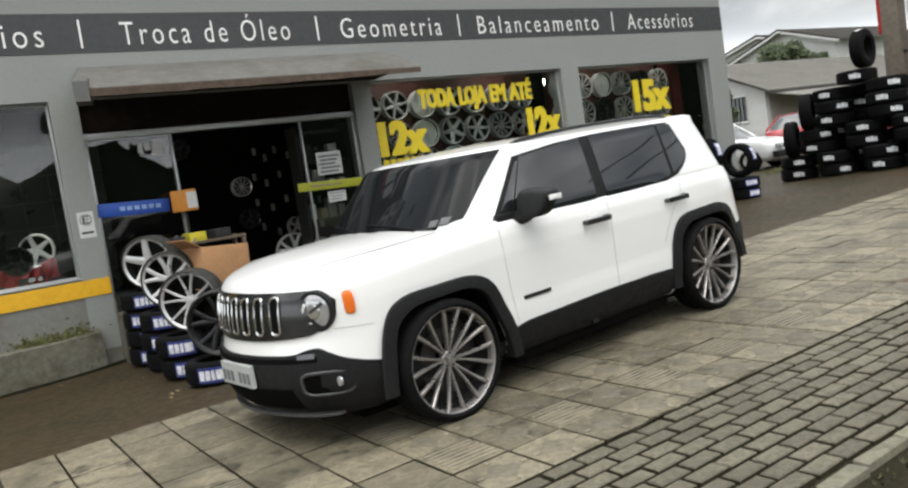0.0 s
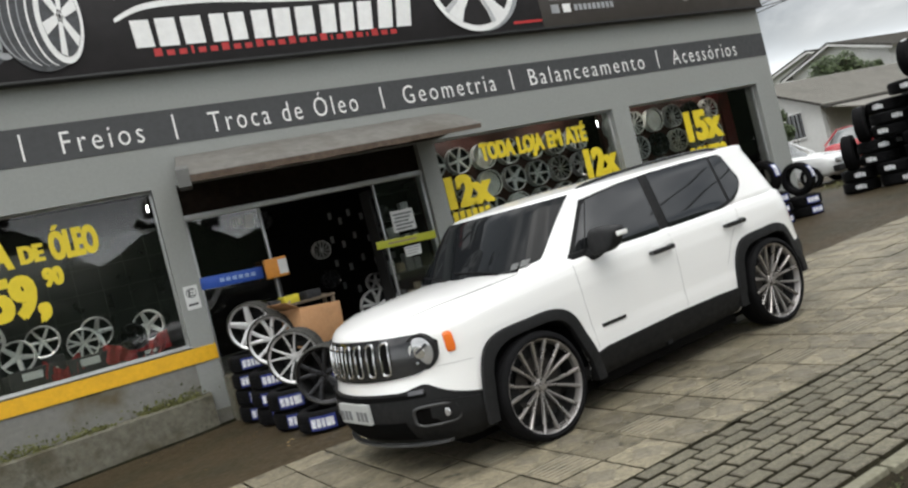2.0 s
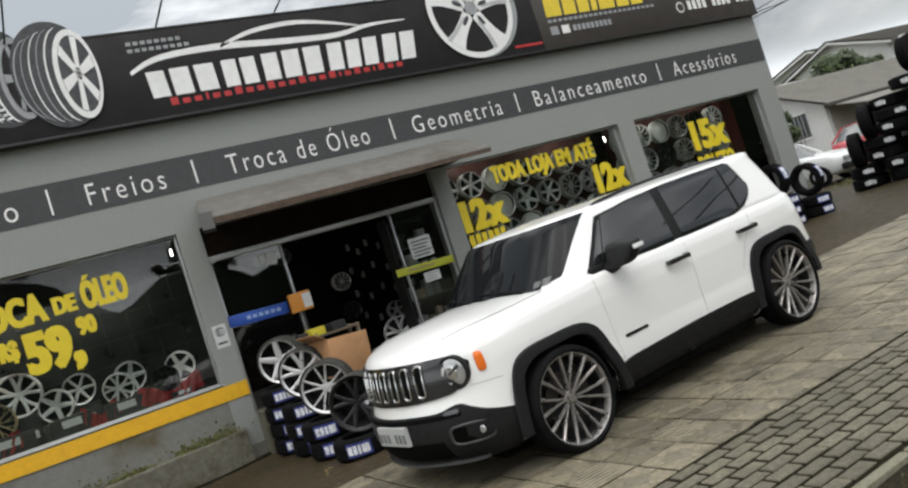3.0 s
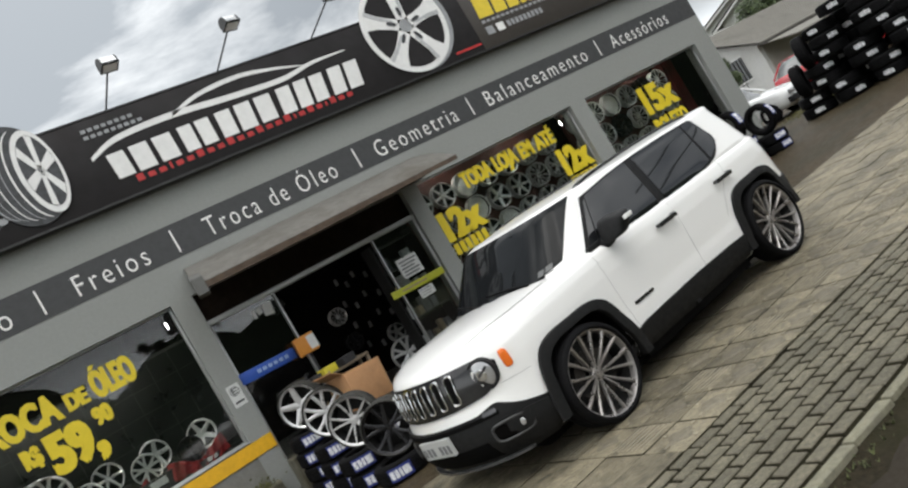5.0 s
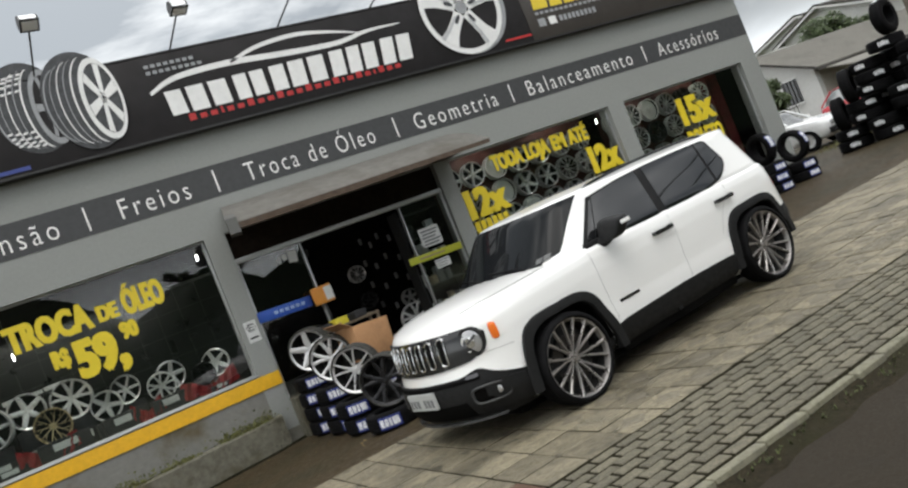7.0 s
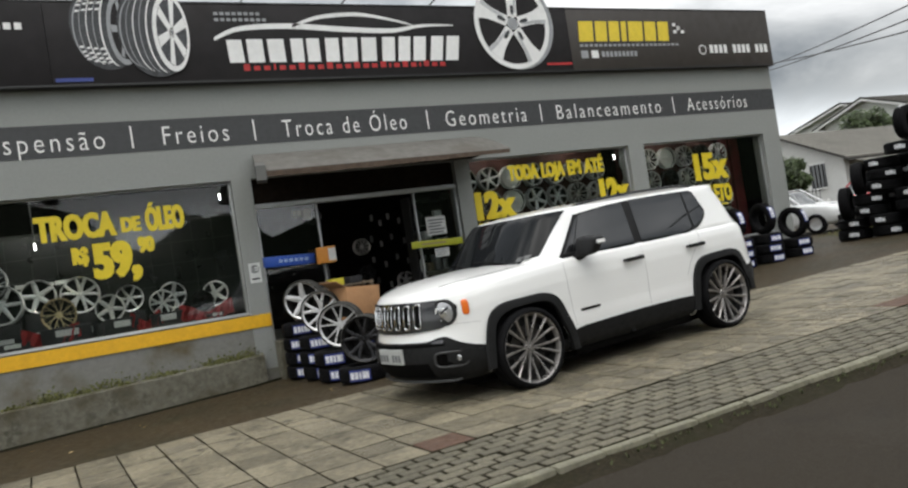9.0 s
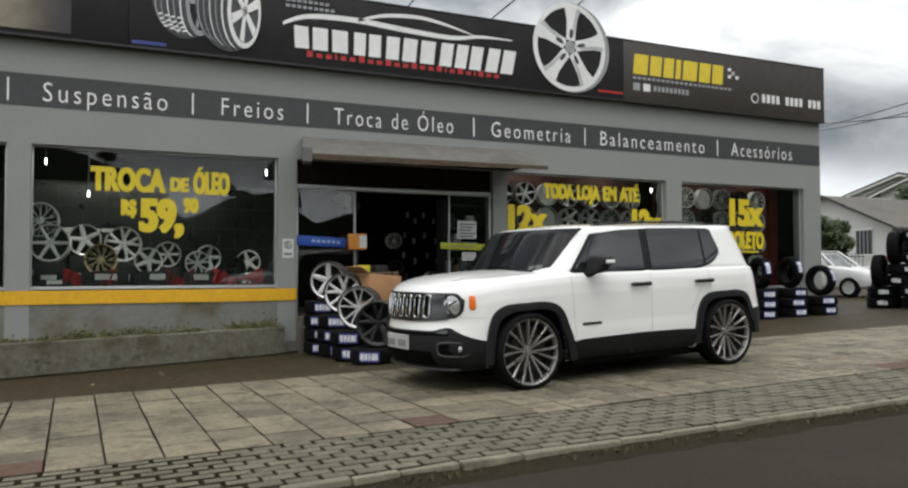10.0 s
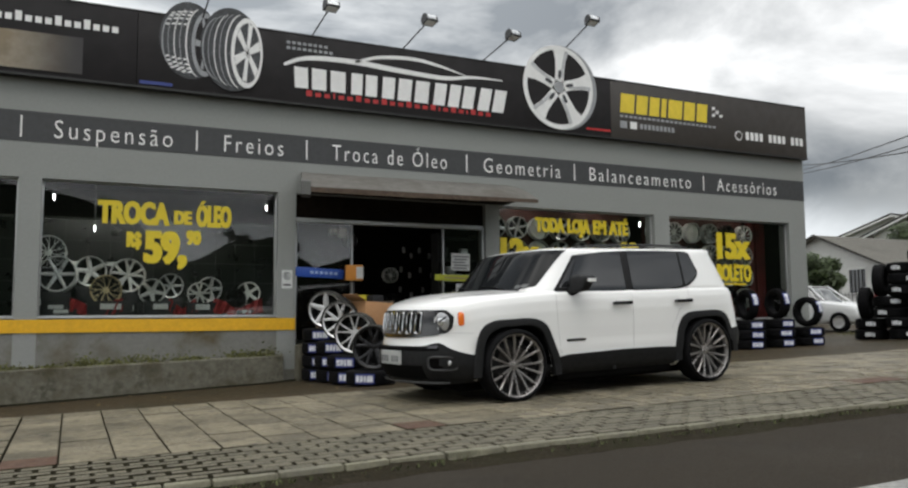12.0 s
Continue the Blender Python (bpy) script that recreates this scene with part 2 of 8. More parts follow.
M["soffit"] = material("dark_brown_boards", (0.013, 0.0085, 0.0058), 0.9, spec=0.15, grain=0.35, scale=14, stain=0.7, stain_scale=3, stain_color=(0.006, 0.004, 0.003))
M["car_white"] = material("white_car_paint", (0.84, 0.84, 0.825), 0.32, coat=0.9)
M["cladding_edge"] = material("worn_grey_plastic", (0.045, 0.046, 0.047), 0.5, grain=0.12, scale=40)
M["cladding"] = material("charcoal_plastic_cladding", (0.0095, 0.0097, 0.0101), 0.62, spec=0.22, grain=0.12, scale=40, bump=0.15, bump_scale=300)
M["tinted"] = material("tinted_car_glass", (0.010, 0.011, 0.012), 0.03, coat=0.5, spec=0.75)
M["windscreen"] = material("dark_windscreen_glass", (0.008, 0.009, 0.010), 0.03, coat=0.0, spec=0.14)
M["gloss_black"] = material("gloss_black_trim", (0.012, 0.012, 0.013), 0.2, coat=0.3)
M["chrome"] = material("chrome", (0.60, 0.60, 0.60), 0.18, metal=1.0)
M["rim_grey"] = material("machined_grey_alloy", (0.36, 0.342, 0.33), 0.33, metal=0.75, grain=0.12, scale=20)
M["rim_silver"] = material("silver_alloy", (0.60, 0.60, 0.60), 0.36, metal=0.55, grain=0.05, scale=20)
M["rim_white"] = material("pale_painted_alloy", (0.72, 0.72, 0.70), 0.4, metal=0.1, grain=0.05, scale=20)
M["rim_black"] = material("black_alloy", (0.018, 0.018, 0.02), 0.3, metal=0.4, grain=0.1, scale=20)
M["rim_gold"] = material("gold_alloy", (0.52, 0.42, 0.25), 0.35, metal=0.7, grain=0.05, scale=20)
M["barrel"] = material("dark_rim_barrel", (0.012, 0.012, 0.012), 0.6, metal=0.2)
M["rubber"] = material("tyre_rubber", (0.0055, 0.0055, 0.006), 0.8, spec=0.10, grain=0.2, scale=25, bump=0.2, bump_scale=90)
# greyer copy of the rubber: dust, plus sky light put into the colour
M["skylit_dusty_rubber"] = material("skylit_dusty_tyre_rubber", (0.045, 0.044, 0.040), 0.85, spec=0.2, grain=0.3, scale=18, stain=0.8, stain_scale=5, stain_color=(0.018, 0.018, 0.017), bump=0.2, bump_scale=90)
M["orange_lens"] = material("orange_indicator_lens", (0.80, 0.17, 0.02), 0.25, coat=0.5)
M["red_lens"] = material("red_tail_lens", (0.45, 0.02, 0.02), 0.2, coat=0.5)
M["smoked_lens"] = material("smoked_lamp_lens", (0.10, 0.10, 0.105), 0.15, metal=0.4, coat=0.4)
M["bracket"] = material("grey_bracket_paint", (0.095, 0.096, 0.090), 0.7, grain=0.15, scale=14)
M["lens"] = material("clear_lamp_lens", (0.42, 0.425, 0.43), 0.08, metal=0.5, coat=0.5)
M["plate"] = material("grey_number_plate", (0.42, 0.43, 0.42), 0.45, grain=0.05)
M["dark_ink"] = material("dark_ink", (0.03, 0.03, 0.035), 0.6)

# ---- building helpers ----


def thing(name, label, category, group="", m=None, kind=""):
    ob = new(name)
    ob.empty_display_size = 0.1
    if m is not None:
        ob.matrix_basis = m
    return tagged(ob, label, category, group, kind)


def mesh_from(bm, name, mat, smooth=True):
    me = bpy.data.meshes.new(name)
    bmesh.ops.recalc_face_normals(bm, faces=bm.faces)
    bm.to_mesh(me)
    bm.free()
    if mat is not None:
        me.materials.append(mat)
    if smooth:
        me.polygons.foreach_set("use_smooth", [True] * len(me.polygons))
        me.set_sharp_from_angle(angle=radians(35))
    return me


def part(name, bm, mat, parent=None, label="", smooth=True, m=None):
    ob = new(name, mesh_from(bm, name, mat, smooth))
    if parent is not None:
        ob.parent = parent
    if m is not None:
        ob.matrix_basis = m
    return tagged(ob, label)


def structure(name, bm, mat, label, category, smooth=False):
    return tagged(part(name, bm, mat, None, "", smooth), label, category, "", "structure")


def add_box(bm, x0, x1, y0, y1, z0, z1, bevel=0.0, m=None):
    r = bmesh.ops.create_cube(bm, size=1.0)
    vs = r["verts"]
    for v in vs:
        v.co = Vector((x0 + (v.co.x + 0.5) * (x1 - x0), y0 + (v.co.y + 0.5) * (y1 - y0), z0 + (v.co.z + 0.5) * (z1 - z0)))
    if bevel:
        es = list({e for v in vs for e in v.link_edges})
        vs = list({v for f in bmesh.ops.bevel(bm, geom=es, offset=bevel, segments=2, affect="EDGES", profile=0.5)["faces"] for v in f.verts} | {v for v in vs if v.is_valid})
    if m is not None:
        bmesh.ops.transform(bm, matrix=m, verts=[v for v in vs if v.is_valid])
    return bm


def box(x0, x1, y0, y1, z0, z1, bevel=0.0, m=None):
    return add_box(bmesh.new(), x0, x1, y0, y1, z0, z1, bevel, m)


def add_rod(bm, a, b, r, r2=None, seg=10):
    a, b = Vector(a), Vector(b)
    d = b - a
    m = Matrix.Translation((a + b) / 2) @ d.to_track_quat("Z", "Y").to_matrix().to_4x4()
    bmesh.ops.create_cone(bm, cap_ends=True, segments=seg, radius1=r, radius2=r if r2 is None else r2, depth=d.length, matrix=m)
    return bm


def add_tube(bm, pts, r, seg=8):
    """One bent tube along a line of points."""
    pts = [Vector(p) for p in pts]
    prev = None
    for i, p in enumerate(pts):
        d = (pts[min(i + 1, len(pts) - 1)] - pts[max(i - 1, 0)]).normalized()
        u = d.cross(Vector((0.13, 0.2, 0.97)))
        u = (u if u.length > 0.05 else d.orthogonal()).normalized()
        w = d.cross(u)
        ring = [bm.verts.new(p + (u * math.cos(a) + w * math.sin(a)) * r) for a in (2 * math.pi * k / seg for k in range(seg))]
        if prev:
            for k in range(seg):
                bm.faces.new((prev[k], prev[(k + 1) % seg], ring[(k + 1) % seg], ring[k]))
        else:
            bm.faces.new(ring[::-1])
        prev = ring
    bm.faces.new(prev)
    return bm


def add_lathe(bm, profile, seg=48, axis="Y", m=None):
    """Turns a list of (radius, along) round an axis through the origin."""
    rings = []
    for r, h in profile:
        ring = []
        for i in range(seg):
            a = 2 * math.pi * i / seg
            c, s = r * math.cos(a), r * math.sin(a)
            co = Vector((c, h, s)) if axis == "Y" else Vector((c, s, h))
            ring.append(bm.verts.new(m @ co if m is not None else co))
        rings.append(ring)
    for p, q in zip(rings, rings[1:]):
        for i in range(seg):
            bm.faces.new((p[i], p[(i + 1) % seg], q[(i + 1) % seg], q[i]))
    return bm, rings


def add_prism(bm, pts, y0, y1):
    """A flat outline of (x, z) given thickness along y."""
    a = [bm.verts.new((x, y0, z)) for x, z in pts]
    b = [bm.verts.new((x, y1, z)) for x, z in pts]
    bm.faces.new(a); bm.faces.new(b[::-1])
    n = len(pts)
    for i in range(n):
        bm.faces.new((a[i], b[i], b[(i + 1) % n], a[(i + 1) % n]))
    return bm


def smooth_line(pts, per=5):
    """A rounded polyline through the points (Catmull-Rom)."""
    p = [pts[0]] + list(pts) + [pts[-1]]
    out = []
    for i in range(1, len(p) - 2):
        for k in range(per):
            t = k / per
            out.append(tuple(0.5 * (2 * b + (c - a) * t + (2 * a - 5 * b + 4 * c - d) * t * t + (3 * b - a - 3 * c + d) * t ** 3)
                             for a, b, c, d in zip(p[i - 1], p[i], p[i + 1], p[i + 2])))
    out.append(tuple(pts[-1]))
    return out


def lettering(body, x0, x1, z0, cap, y, mat, parent, name="lettering", bold=0.0, depth=0.004, shear=0.0, label="", space=1.0, heavy=0.0):
    """Words of the built-in font, facing -y, from x0 to x1 on the base line z0, with capitals cap high; heavy widens the strokes."""
    cu = bpy.data.curves.new(name, "FONT")
    cu.body, cu.size, cu.offset, cu.extrude, cu.shear, cu.resolution_u, cu.space_character = body, 1.0, bold, 0.5, shear, 3, space
    tmp = new("draft", cu)
    bpy.context.view_layer.update()
    me = bpy.data.meshes.new_from_object(tmp.evaluated_get(bpy.context.evaluated_depsgraph_get()))
    bpy.data.objects.remove(tmp)
    co = np.array([v.co[:] for v in me.vertices])
    lo, hi = co[:, 0].min(), co[:, 0].max()
    sx, sz = (x1 - x0 - 2 * heavy) / (hi - lo), cap / 0.70
    x0 += heavy
    for v in me.vertices:
        v.co = Vector((x0 + (v.co.x - lo) * sx, y - v.co.z * 2 * depth, z0 + v.co.y * sz))
    # one part for each letter, with its accents
    link = list(range(len(me.vertices)))

    def root(i):
        while link[i] != i:
            link[i] = link[link[i]]
            i = link[i]
        return i
    for e in me.edges:
        link[root(e.vertices[0])] = root(e.vertices[1])
    spans = {}
    for v in me.vertices:
        r = root(v.index)
        lo, hi = spans.get(r, (9e9, -9e9))
        spans[r] = (min(lo, v.co.x), max(hi, v.co.x))
    groups = []
    for r, (lo, hi) in sorted(spans.items(), key=lambda q: q[1][0] - q[1][1]):
        for g in groups:
            if lo < g[1] and hi > g[0] and min(hi, g[1]) - max(lo, g[0]) > 0.6 * (hi - lo):
                g[2].add(r)
                break
        else:
            groups.append([lo, hi, {r}])
    owner = new(name)
    owner.parent = parent
    tagged(owner, label)
    for lo, hi, roots in sorted(groups, key=lambda g: g[0]):
        bm = bmesh.new()
        for k in ((-1, 1) if heavy else (0,)):
            made = {v.index: bm.verts.new((v.co.x + k * heavy, v.co.y + 0.0004 * k, v.co.z)) for v in me.vertices if root(v.index) in roots}
            for f in me.polygons:
                if root(f.vertices[0]) in roots:
                    bm.faces.new([made[i] for i in f.vertices])
        part("letter", bm, mat, owner, "", False)
    bpy.data.meshes.remove(me)
    return owner
# ---- ground and building ----


def gz(x, y=0.0):
    """Height of the paved ground: the street's climb, and a slight fall of the forecourt towards the shop."""
    back = max(0.0, min(y, 6.0) - 2.05)
    dip = max(0.0, min(1.0, -x)) * (0.05 + 0.018 * max(0.0, min(7.0, -x - 1.0)))
    return SLOPE * max(-25.0, min(32.0, x)) - 0.034 * back - dip * back / 3.95


def sheet(x0, x1, y0, y1, nx, ny, drop=0.0, wave=0.0):
    bm = bmesh.new()
    rows = []
    for j in range(ny + 1):
        y = y0 + (y1 - y0) * j / ny
        rows.append([bm.verts.new((x, y, gz(x, y) - drop + (wave * noise.noise((x * 0.6, y * 0.6, 0)) if wave else 0.0)))
                     for x in (x0 + (x1 - x0) * i / nx for i in range(nx + 1))])
    for p, q in zip(rows, rows[1:]):
        for i in range(nx):
            bm.faces.new((p[i], p[i + 1], q[i + 1], q[i]))
    return bm


structure("ground", sheet(-420, 480, -420, 480, 90, 90, 0.22), M["earth"], "rough earth and grass reaching to the horizon", "ground", True)
structure("road", sheet(-120, 140, -11.0, -1.95, 130, 9, 0.085), M["asphalt"], "dark grey worn asphalt street climbing gently", "road", True)
structure("pavement", sheet(-30, 34, -1.98, 2.12, 64, 8, 0.028), M["joint"], "mossy dirt bed between the paving pieces", "pavement", True)
structure("forecourt", sheet(-30, 34, 2.04, 30.0, 64, 56, 0.002, 0.006), M["forecourt"], "damp dark concrete forecourt before the shop", "forecourt", True)
bm = bmesh.new()
edge = []
for i in range(421):
    x = -14 + 0.1 * i
    w = -2.15 + 0.06 * noise.noise((x * 0.9, 2.0, 0)) + 0.06 * noise.noise((x * 4.1, 5.0, 0)) + 0.03 * noise.noise((x * 13.0, 8.0, 0))
    edge.append([bm.verts.new((x, y, gz(x) - d)) for y, d in ((-2.0, 0.030 + 0.014 * noise.noise((x * 2.3, 6, 0))), ((w - 2.0) / 2, 0.056 + 0.010 * noise.noise((x * 3, 1, 0))), (w, 0.0857))])
for p, q in zip(edge, edge[1:]):
    for k in (0, 1):
        bm.faces.new((p[k + 1], q[k + 1], q[k], p[k]))
structure("gutter", bm, M["gutter"], "mossy dirt gathered in the gutter along the kerb", "gutter", True)
bm = sheet(-60, 80, -3.86, -3.72, 140, 1, 0.081)
structure("road_line", bm, M["line_paint"], "worn white line along the street's edge", "road line", True)

FY, TH = 6.0, 0.28           # face and thickness of the shop front
PILLARS = [(-8.3, -8.0), (-4.50, -4.21), (-0.87, -0.58), (2.84, 3.12), (6.62, 7.0), (10.3, 10.8)]
bm = bmesh.new()
for a, b in PILLARS:
    add_box(bm, a, b, FY, FY + TH, 0.0, 2.79)
add_box(bm, -12.0, 10.8, FY, FY + TH, 2.79, 4.24)
add_box(bm, -12.0, 10.8, FY + 0.02, FY + TH, 4.24, 5.30)
structure("wall_front", bm, M["wall_grey"], "grey painted shop front with wide openings", "wall")
bm = bmesh.new()
for a, b in ((-12.0, -8.3), (-8.0, -4.5), (-4.21, -0.87)):
    add_box(bm, a, b, FY + 0.004, FY + TH, -0.5, 0.83)
for a, b in ((-8.3, -8.0), (-4.5, -4.21), (-0.87, -0.58)):
    add_box(bm, a, b, FY + 0.004, FY + TH, -0.5, 0.0)
for a, b in ((3.12, 6.62), (7.0, 10.3)):
    add_box(bm, a, b, FY + 0.004, FY + TH, -0.4, 0.72)
structure("wall_low", bm, M["wall_low"], "weathered grey wall below the shop windows", "wall")
bm = box(-12.0, -0.58, FY - 0.012, FY + 0.002, 0.615, 0.80)
structure("stripe", bm, M["yellow_wall"], "yellow painted stripe under the shop window", "stripe")
# the raised footing along the wall, its top following the street
bm = bmesh.new()
prev = None
for i in range(57):
    x = -12.0 + 0.2 * i + (0.02 if i == 56 else 0)
    w = 0.012 * noise.noise((x * 2.1, 0, 0))
    zb, zt = gz(x, 6) - 0.05, 0.205 + 0.03 * (x + 1.5) + w
    ring = [bm.verts.new(c) for c in ((x, 5.90 + w, zb), (x, 5.905 + w, zt - 0.02), (x, 5.925, zt), (x, FY + 0.01, zt + 0.012))]
    if prev:
        for k in range(3):
            bm.faces.new((prev[k], ring[k], ring[k + 1], prev[k + 1]))
    else:
        bm.faces.new(ring)
    prev = ring
bm.faces.new(prev[::-1])
structure("plinth", bm, M["plinth"], "stained concrete footing along the shop wall", "plinth")
structure("entrance_step", box(-0.58, 2.84, 5.70, 6.30, -0.3, 0.375, 0.01), M["plinth"], "concrete entrance step before the shop door", "step")
# side, back, inner faces
structure("wall_east", box(10.52, 10.8, FY + TH, 15.0, -0.3, 5.25), M["wall_grey"], "grey side wall of the shop", "wall")
structure("wall_west", box(-12.0, -11.72, FY + TH, 15.0, -0.6, 5.25), M["wall_grey"], "grey side wall of the shop", "wall")
# inner walls and ceiling carry the unlit shop's shade in their colour
structure("wall_back", box(-11.72, 10.52, 14.72, 15.0, -0.5, 5.25), M["shade_black"], "back wall inside the shop, near-black for its shade", "wall")
structure("floor", box(-11.72, 10.52, FY + TH, 14.72, 0.2, 0.36), M["shop_floor"], "grey tiled shop floor", "floor")
structure("ceiling", box(-11.72, 10.52, FY + TH, 14.72, 3.15, 3.25), M["shade_black"], "shop ceiling, near-black for its shade", "ceiling")
structure("roof", box(-12.0, 10.8, FY + TH, 15.0, 4.9, 5.0), M["plinth"], "flat concrete roof of the shop", "roof")
# lining added over the grey side wall so this end stays dark
structure("wall_lining", box(10.30, 10.519, FY + TH, 9.3, 0.36, 3.15), M["shade_black"], "added lining wall beside the last window, near-black for shade", "wall")
structure("wall_inner", box(-11.7, 10.3, 9.3, 9.4, 0.36, 3.15), M["shade_black"], "dark display wall inside the shop, near-black for its shade", "wall")

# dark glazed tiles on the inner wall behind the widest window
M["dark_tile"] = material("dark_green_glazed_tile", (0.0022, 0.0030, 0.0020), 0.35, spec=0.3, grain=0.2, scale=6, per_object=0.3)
M["grout"] = material("grey_grout", (0.042, 0.045, 0.040), 0.9, grain=0.2, scale=30)
wall_inner = bpy.data.objects["wall_inner"]
part("grout", box(-5.04, 0.16, 9.288, 9.2995, 0.362, 2.64), M["grout"], wall_inner, "pale grout", False)
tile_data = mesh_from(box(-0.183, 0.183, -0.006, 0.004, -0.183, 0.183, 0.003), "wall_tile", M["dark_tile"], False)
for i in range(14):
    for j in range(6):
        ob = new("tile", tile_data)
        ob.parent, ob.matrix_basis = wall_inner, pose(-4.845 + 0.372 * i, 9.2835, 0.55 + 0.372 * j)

# ---- windows and door ----


def pane(name, x0, x1, y0, y1, z0, z1, parent, label):
    """A sheet of shop glass: its street face mirrors, its back face is clear."""
    p = part(name, box(x0, x1, y0, y1, z0, z1), M["glass"], parent, label, False)
    p.data.materials.append(M["glass_back"])
    for f in p.data.polygons:
        f.material_index = 0 if f.normal.y < -0.5 else 1
    p.visible_shadow = False
    return p


def shop_window(name, x0, x1, z0, z1, label):
    """Aluminium frame, sill and one pane, set back in its opening."""
    w = thing(name, label, "window", "", None, "structure")
    y0, y1, f = FY + 0.09, FY + 0.14, 0.024
    for a, b, c, d in ((x0, x0 + f, z0, z1), (x1 - f, x1, z0, z1)):
        part("window_frame", box(a, b, y0, y1, c, d, 0.004), M["aluminium"], w)
    for c, d in ((z0, z0 + f), (z1 - f, z1)):
        part("window_frame", box(x0 + f, x1 - f, y0, y1, c, d, 0.004), M["aluminium"], w)
    part("window_sill", box(x0 - 0.01, x1 + 0.01, FY - 0.014, FY + 0.09, z0 - 0.016, z0 + 0.004, 0.004), M["aluminium"], w)
    pane("pane", x0 + f, x1 - f, y0 + 0.022, y0 + 0.028, z0 + f, z1 - f, w, "clear reflecting shop glass")
    return w


shop_window("window_1", -4.21, -0.87, 0.83, 2.79, "wide shop window with aluminium frame")
shop_window("window_2", 3.12, 6.62, 0.72, 2.79, "wide shop window with aluminium frame")
shop_window("window_3", 7.0, 10.3, 0.72, 2.79, "wide shop window with aluminium frame")
shop_window("window_4", -8.0, -4.5, 0.83, 2.79, "wide shop window with aluminium frame")
shop_window("window_5", -11.7, -8.3, 0.83, 2.79, "wide shop window with aluminium frame")

door = thing("door_1", "glass shop entrance, its sliding leaf pushed open", "door", "", None, "structure")
part("transom", box(-0.58, 2.84, FY + 0.05, FY + 0.14, 2.34, 2.41, 0.006), M["aluminium"], door, "pale aluminium head rail")
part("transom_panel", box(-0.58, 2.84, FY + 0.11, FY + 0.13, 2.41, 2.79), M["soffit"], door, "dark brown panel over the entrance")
for a, b in ((-0.58, -0.54), (0.365, 0.395), (2.03, 2.055), (2.80, 2.84)):
    part("jamb", box(a, b, FY + 0.07, FY + 0.13, 0.375, 2.34, 0.004), M["aluminium"], door)
for a, b in ((-0.54, 0.365), (2.055, 2.80)):
    pane("door_leaf", a, b, FY + 0.09, FY + 0.10, 0.40, 2.34, door, "clear glass door leaf")

# ---- canopy over the entrance ----
canopy = thing("canopy", "sloping stained cream canopy board over the shop entrance", "canopy")
bm = bmesh.new()
N = 12
top = []
for i in range(N + 1):
    k = i / N
    y = 5.998 - 1.12 * k
    z = 3.14 - 0.41 * k + 0.05 * math.sin(math.pi * k)
    top.append((y, z))
for (y0, z0), (y1, z1) in zip(top, top[1:]):
    v = [bm.verts.new(c) for c in ((-0.78 + 0.25 * (y0 - 4.878), y0, z0), (3.26, y0, z0 + 0.03), (3.26, y1, z1 + 0.03), (-0.78 + 0.25 * (y1 - 4.878), y1, z1))]
    bm.faces.new(v)
bmesh.ops.remove_doubles(bm, verts=bm.verts, dist=0.0005)
r = bmesh.ops.extrude_face_region(bm, geom=list(bm.faces))
for v in r["geom"]:
    if isinstance(v, bmesh.types.BMVert):
        v.co.z -= 0.045
part("board", bm, M["canopy"], canopy)
bm, prev = bmesh.new(), None
for i in range(61):
    x = -0.74 + 3.98 * i / 60
    zt, zl = 2.722 + 0.03 * i / 60, 2.645 + 0.055 * (i / 60) ** 2 + 0.012 * noise.noise((x * 2.7, 2.0, 0)) + 0.006 * noise.noise((x * 11.0, 5.0, 0))
    ring = [bm.verts.new((x, y, z)) for y, z in ((4.872, zt), (4.862, zl), (4.888, zl), (4.90, zt))]
    for k in range(4):
        if prev:
            bm.faces.new((prev[k], ring[k], ring[(k + 1) % 4], prev[(k + 1) % 4]))
    if i in (0, 60):
        bm.faces.new(ring)
    prev = ring
part("lip", bm, M["canopy_edge"], canopy, "rusty ragged lower edge", False)
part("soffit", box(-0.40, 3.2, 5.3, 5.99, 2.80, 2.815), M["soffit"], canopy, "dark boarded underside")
for s in (-0.74, ):
    bm2 = bmesh.new()
    pts = [(5.30, 2.66), (5.30, 2.92), (4.86, 2.80), (4.84, 2.60), (5.0, 2.58)]
    a = [bm2.verts.new((s - 0.06 + 0.25 * (y - 4.84), y, z)) for y, z in pts]; b = [bm2.verts.new((s + 0.08 + 0.25 * (y - 4.84), y, z)) for y, z in pts]
    bm2.faces.new(a); bm2.faces.new(b[::-1])
    for i in range(5):
        bm2.faces.new((a[i], b[i], b[(i + 1) % 5], a[(i + 1) % 5]))
    part("end_bracket", bm2, M["bracket"], canopy, "grey end bracket", False)

# ---- lettered band ----
band = thing("band", "charcoal band with white words along the shop front", "sign band", "", None, "structure")
part("strip", box(-12.0, 10.79, FY - 0.006, FY - 0.0005, 3.30, 3.735), M["band"], band, "", False)
for body, a, b in (("Suspensão", -4.08, -2.48), ("Freios", -1.72, -0.80), ("Troca de Óleo", 0.01, 2.08), ("Geometria", 2.81, 4.43),
                   ("Balanceamento", 5.09, 7.58), ("Acessórios", 8.28, 9.96)):
    lettering(body, a, b, 3.375, 0.268, FY - 0.0065, M["white_letter"], band, bold=-0.007, label="white lettering", space=1.3)
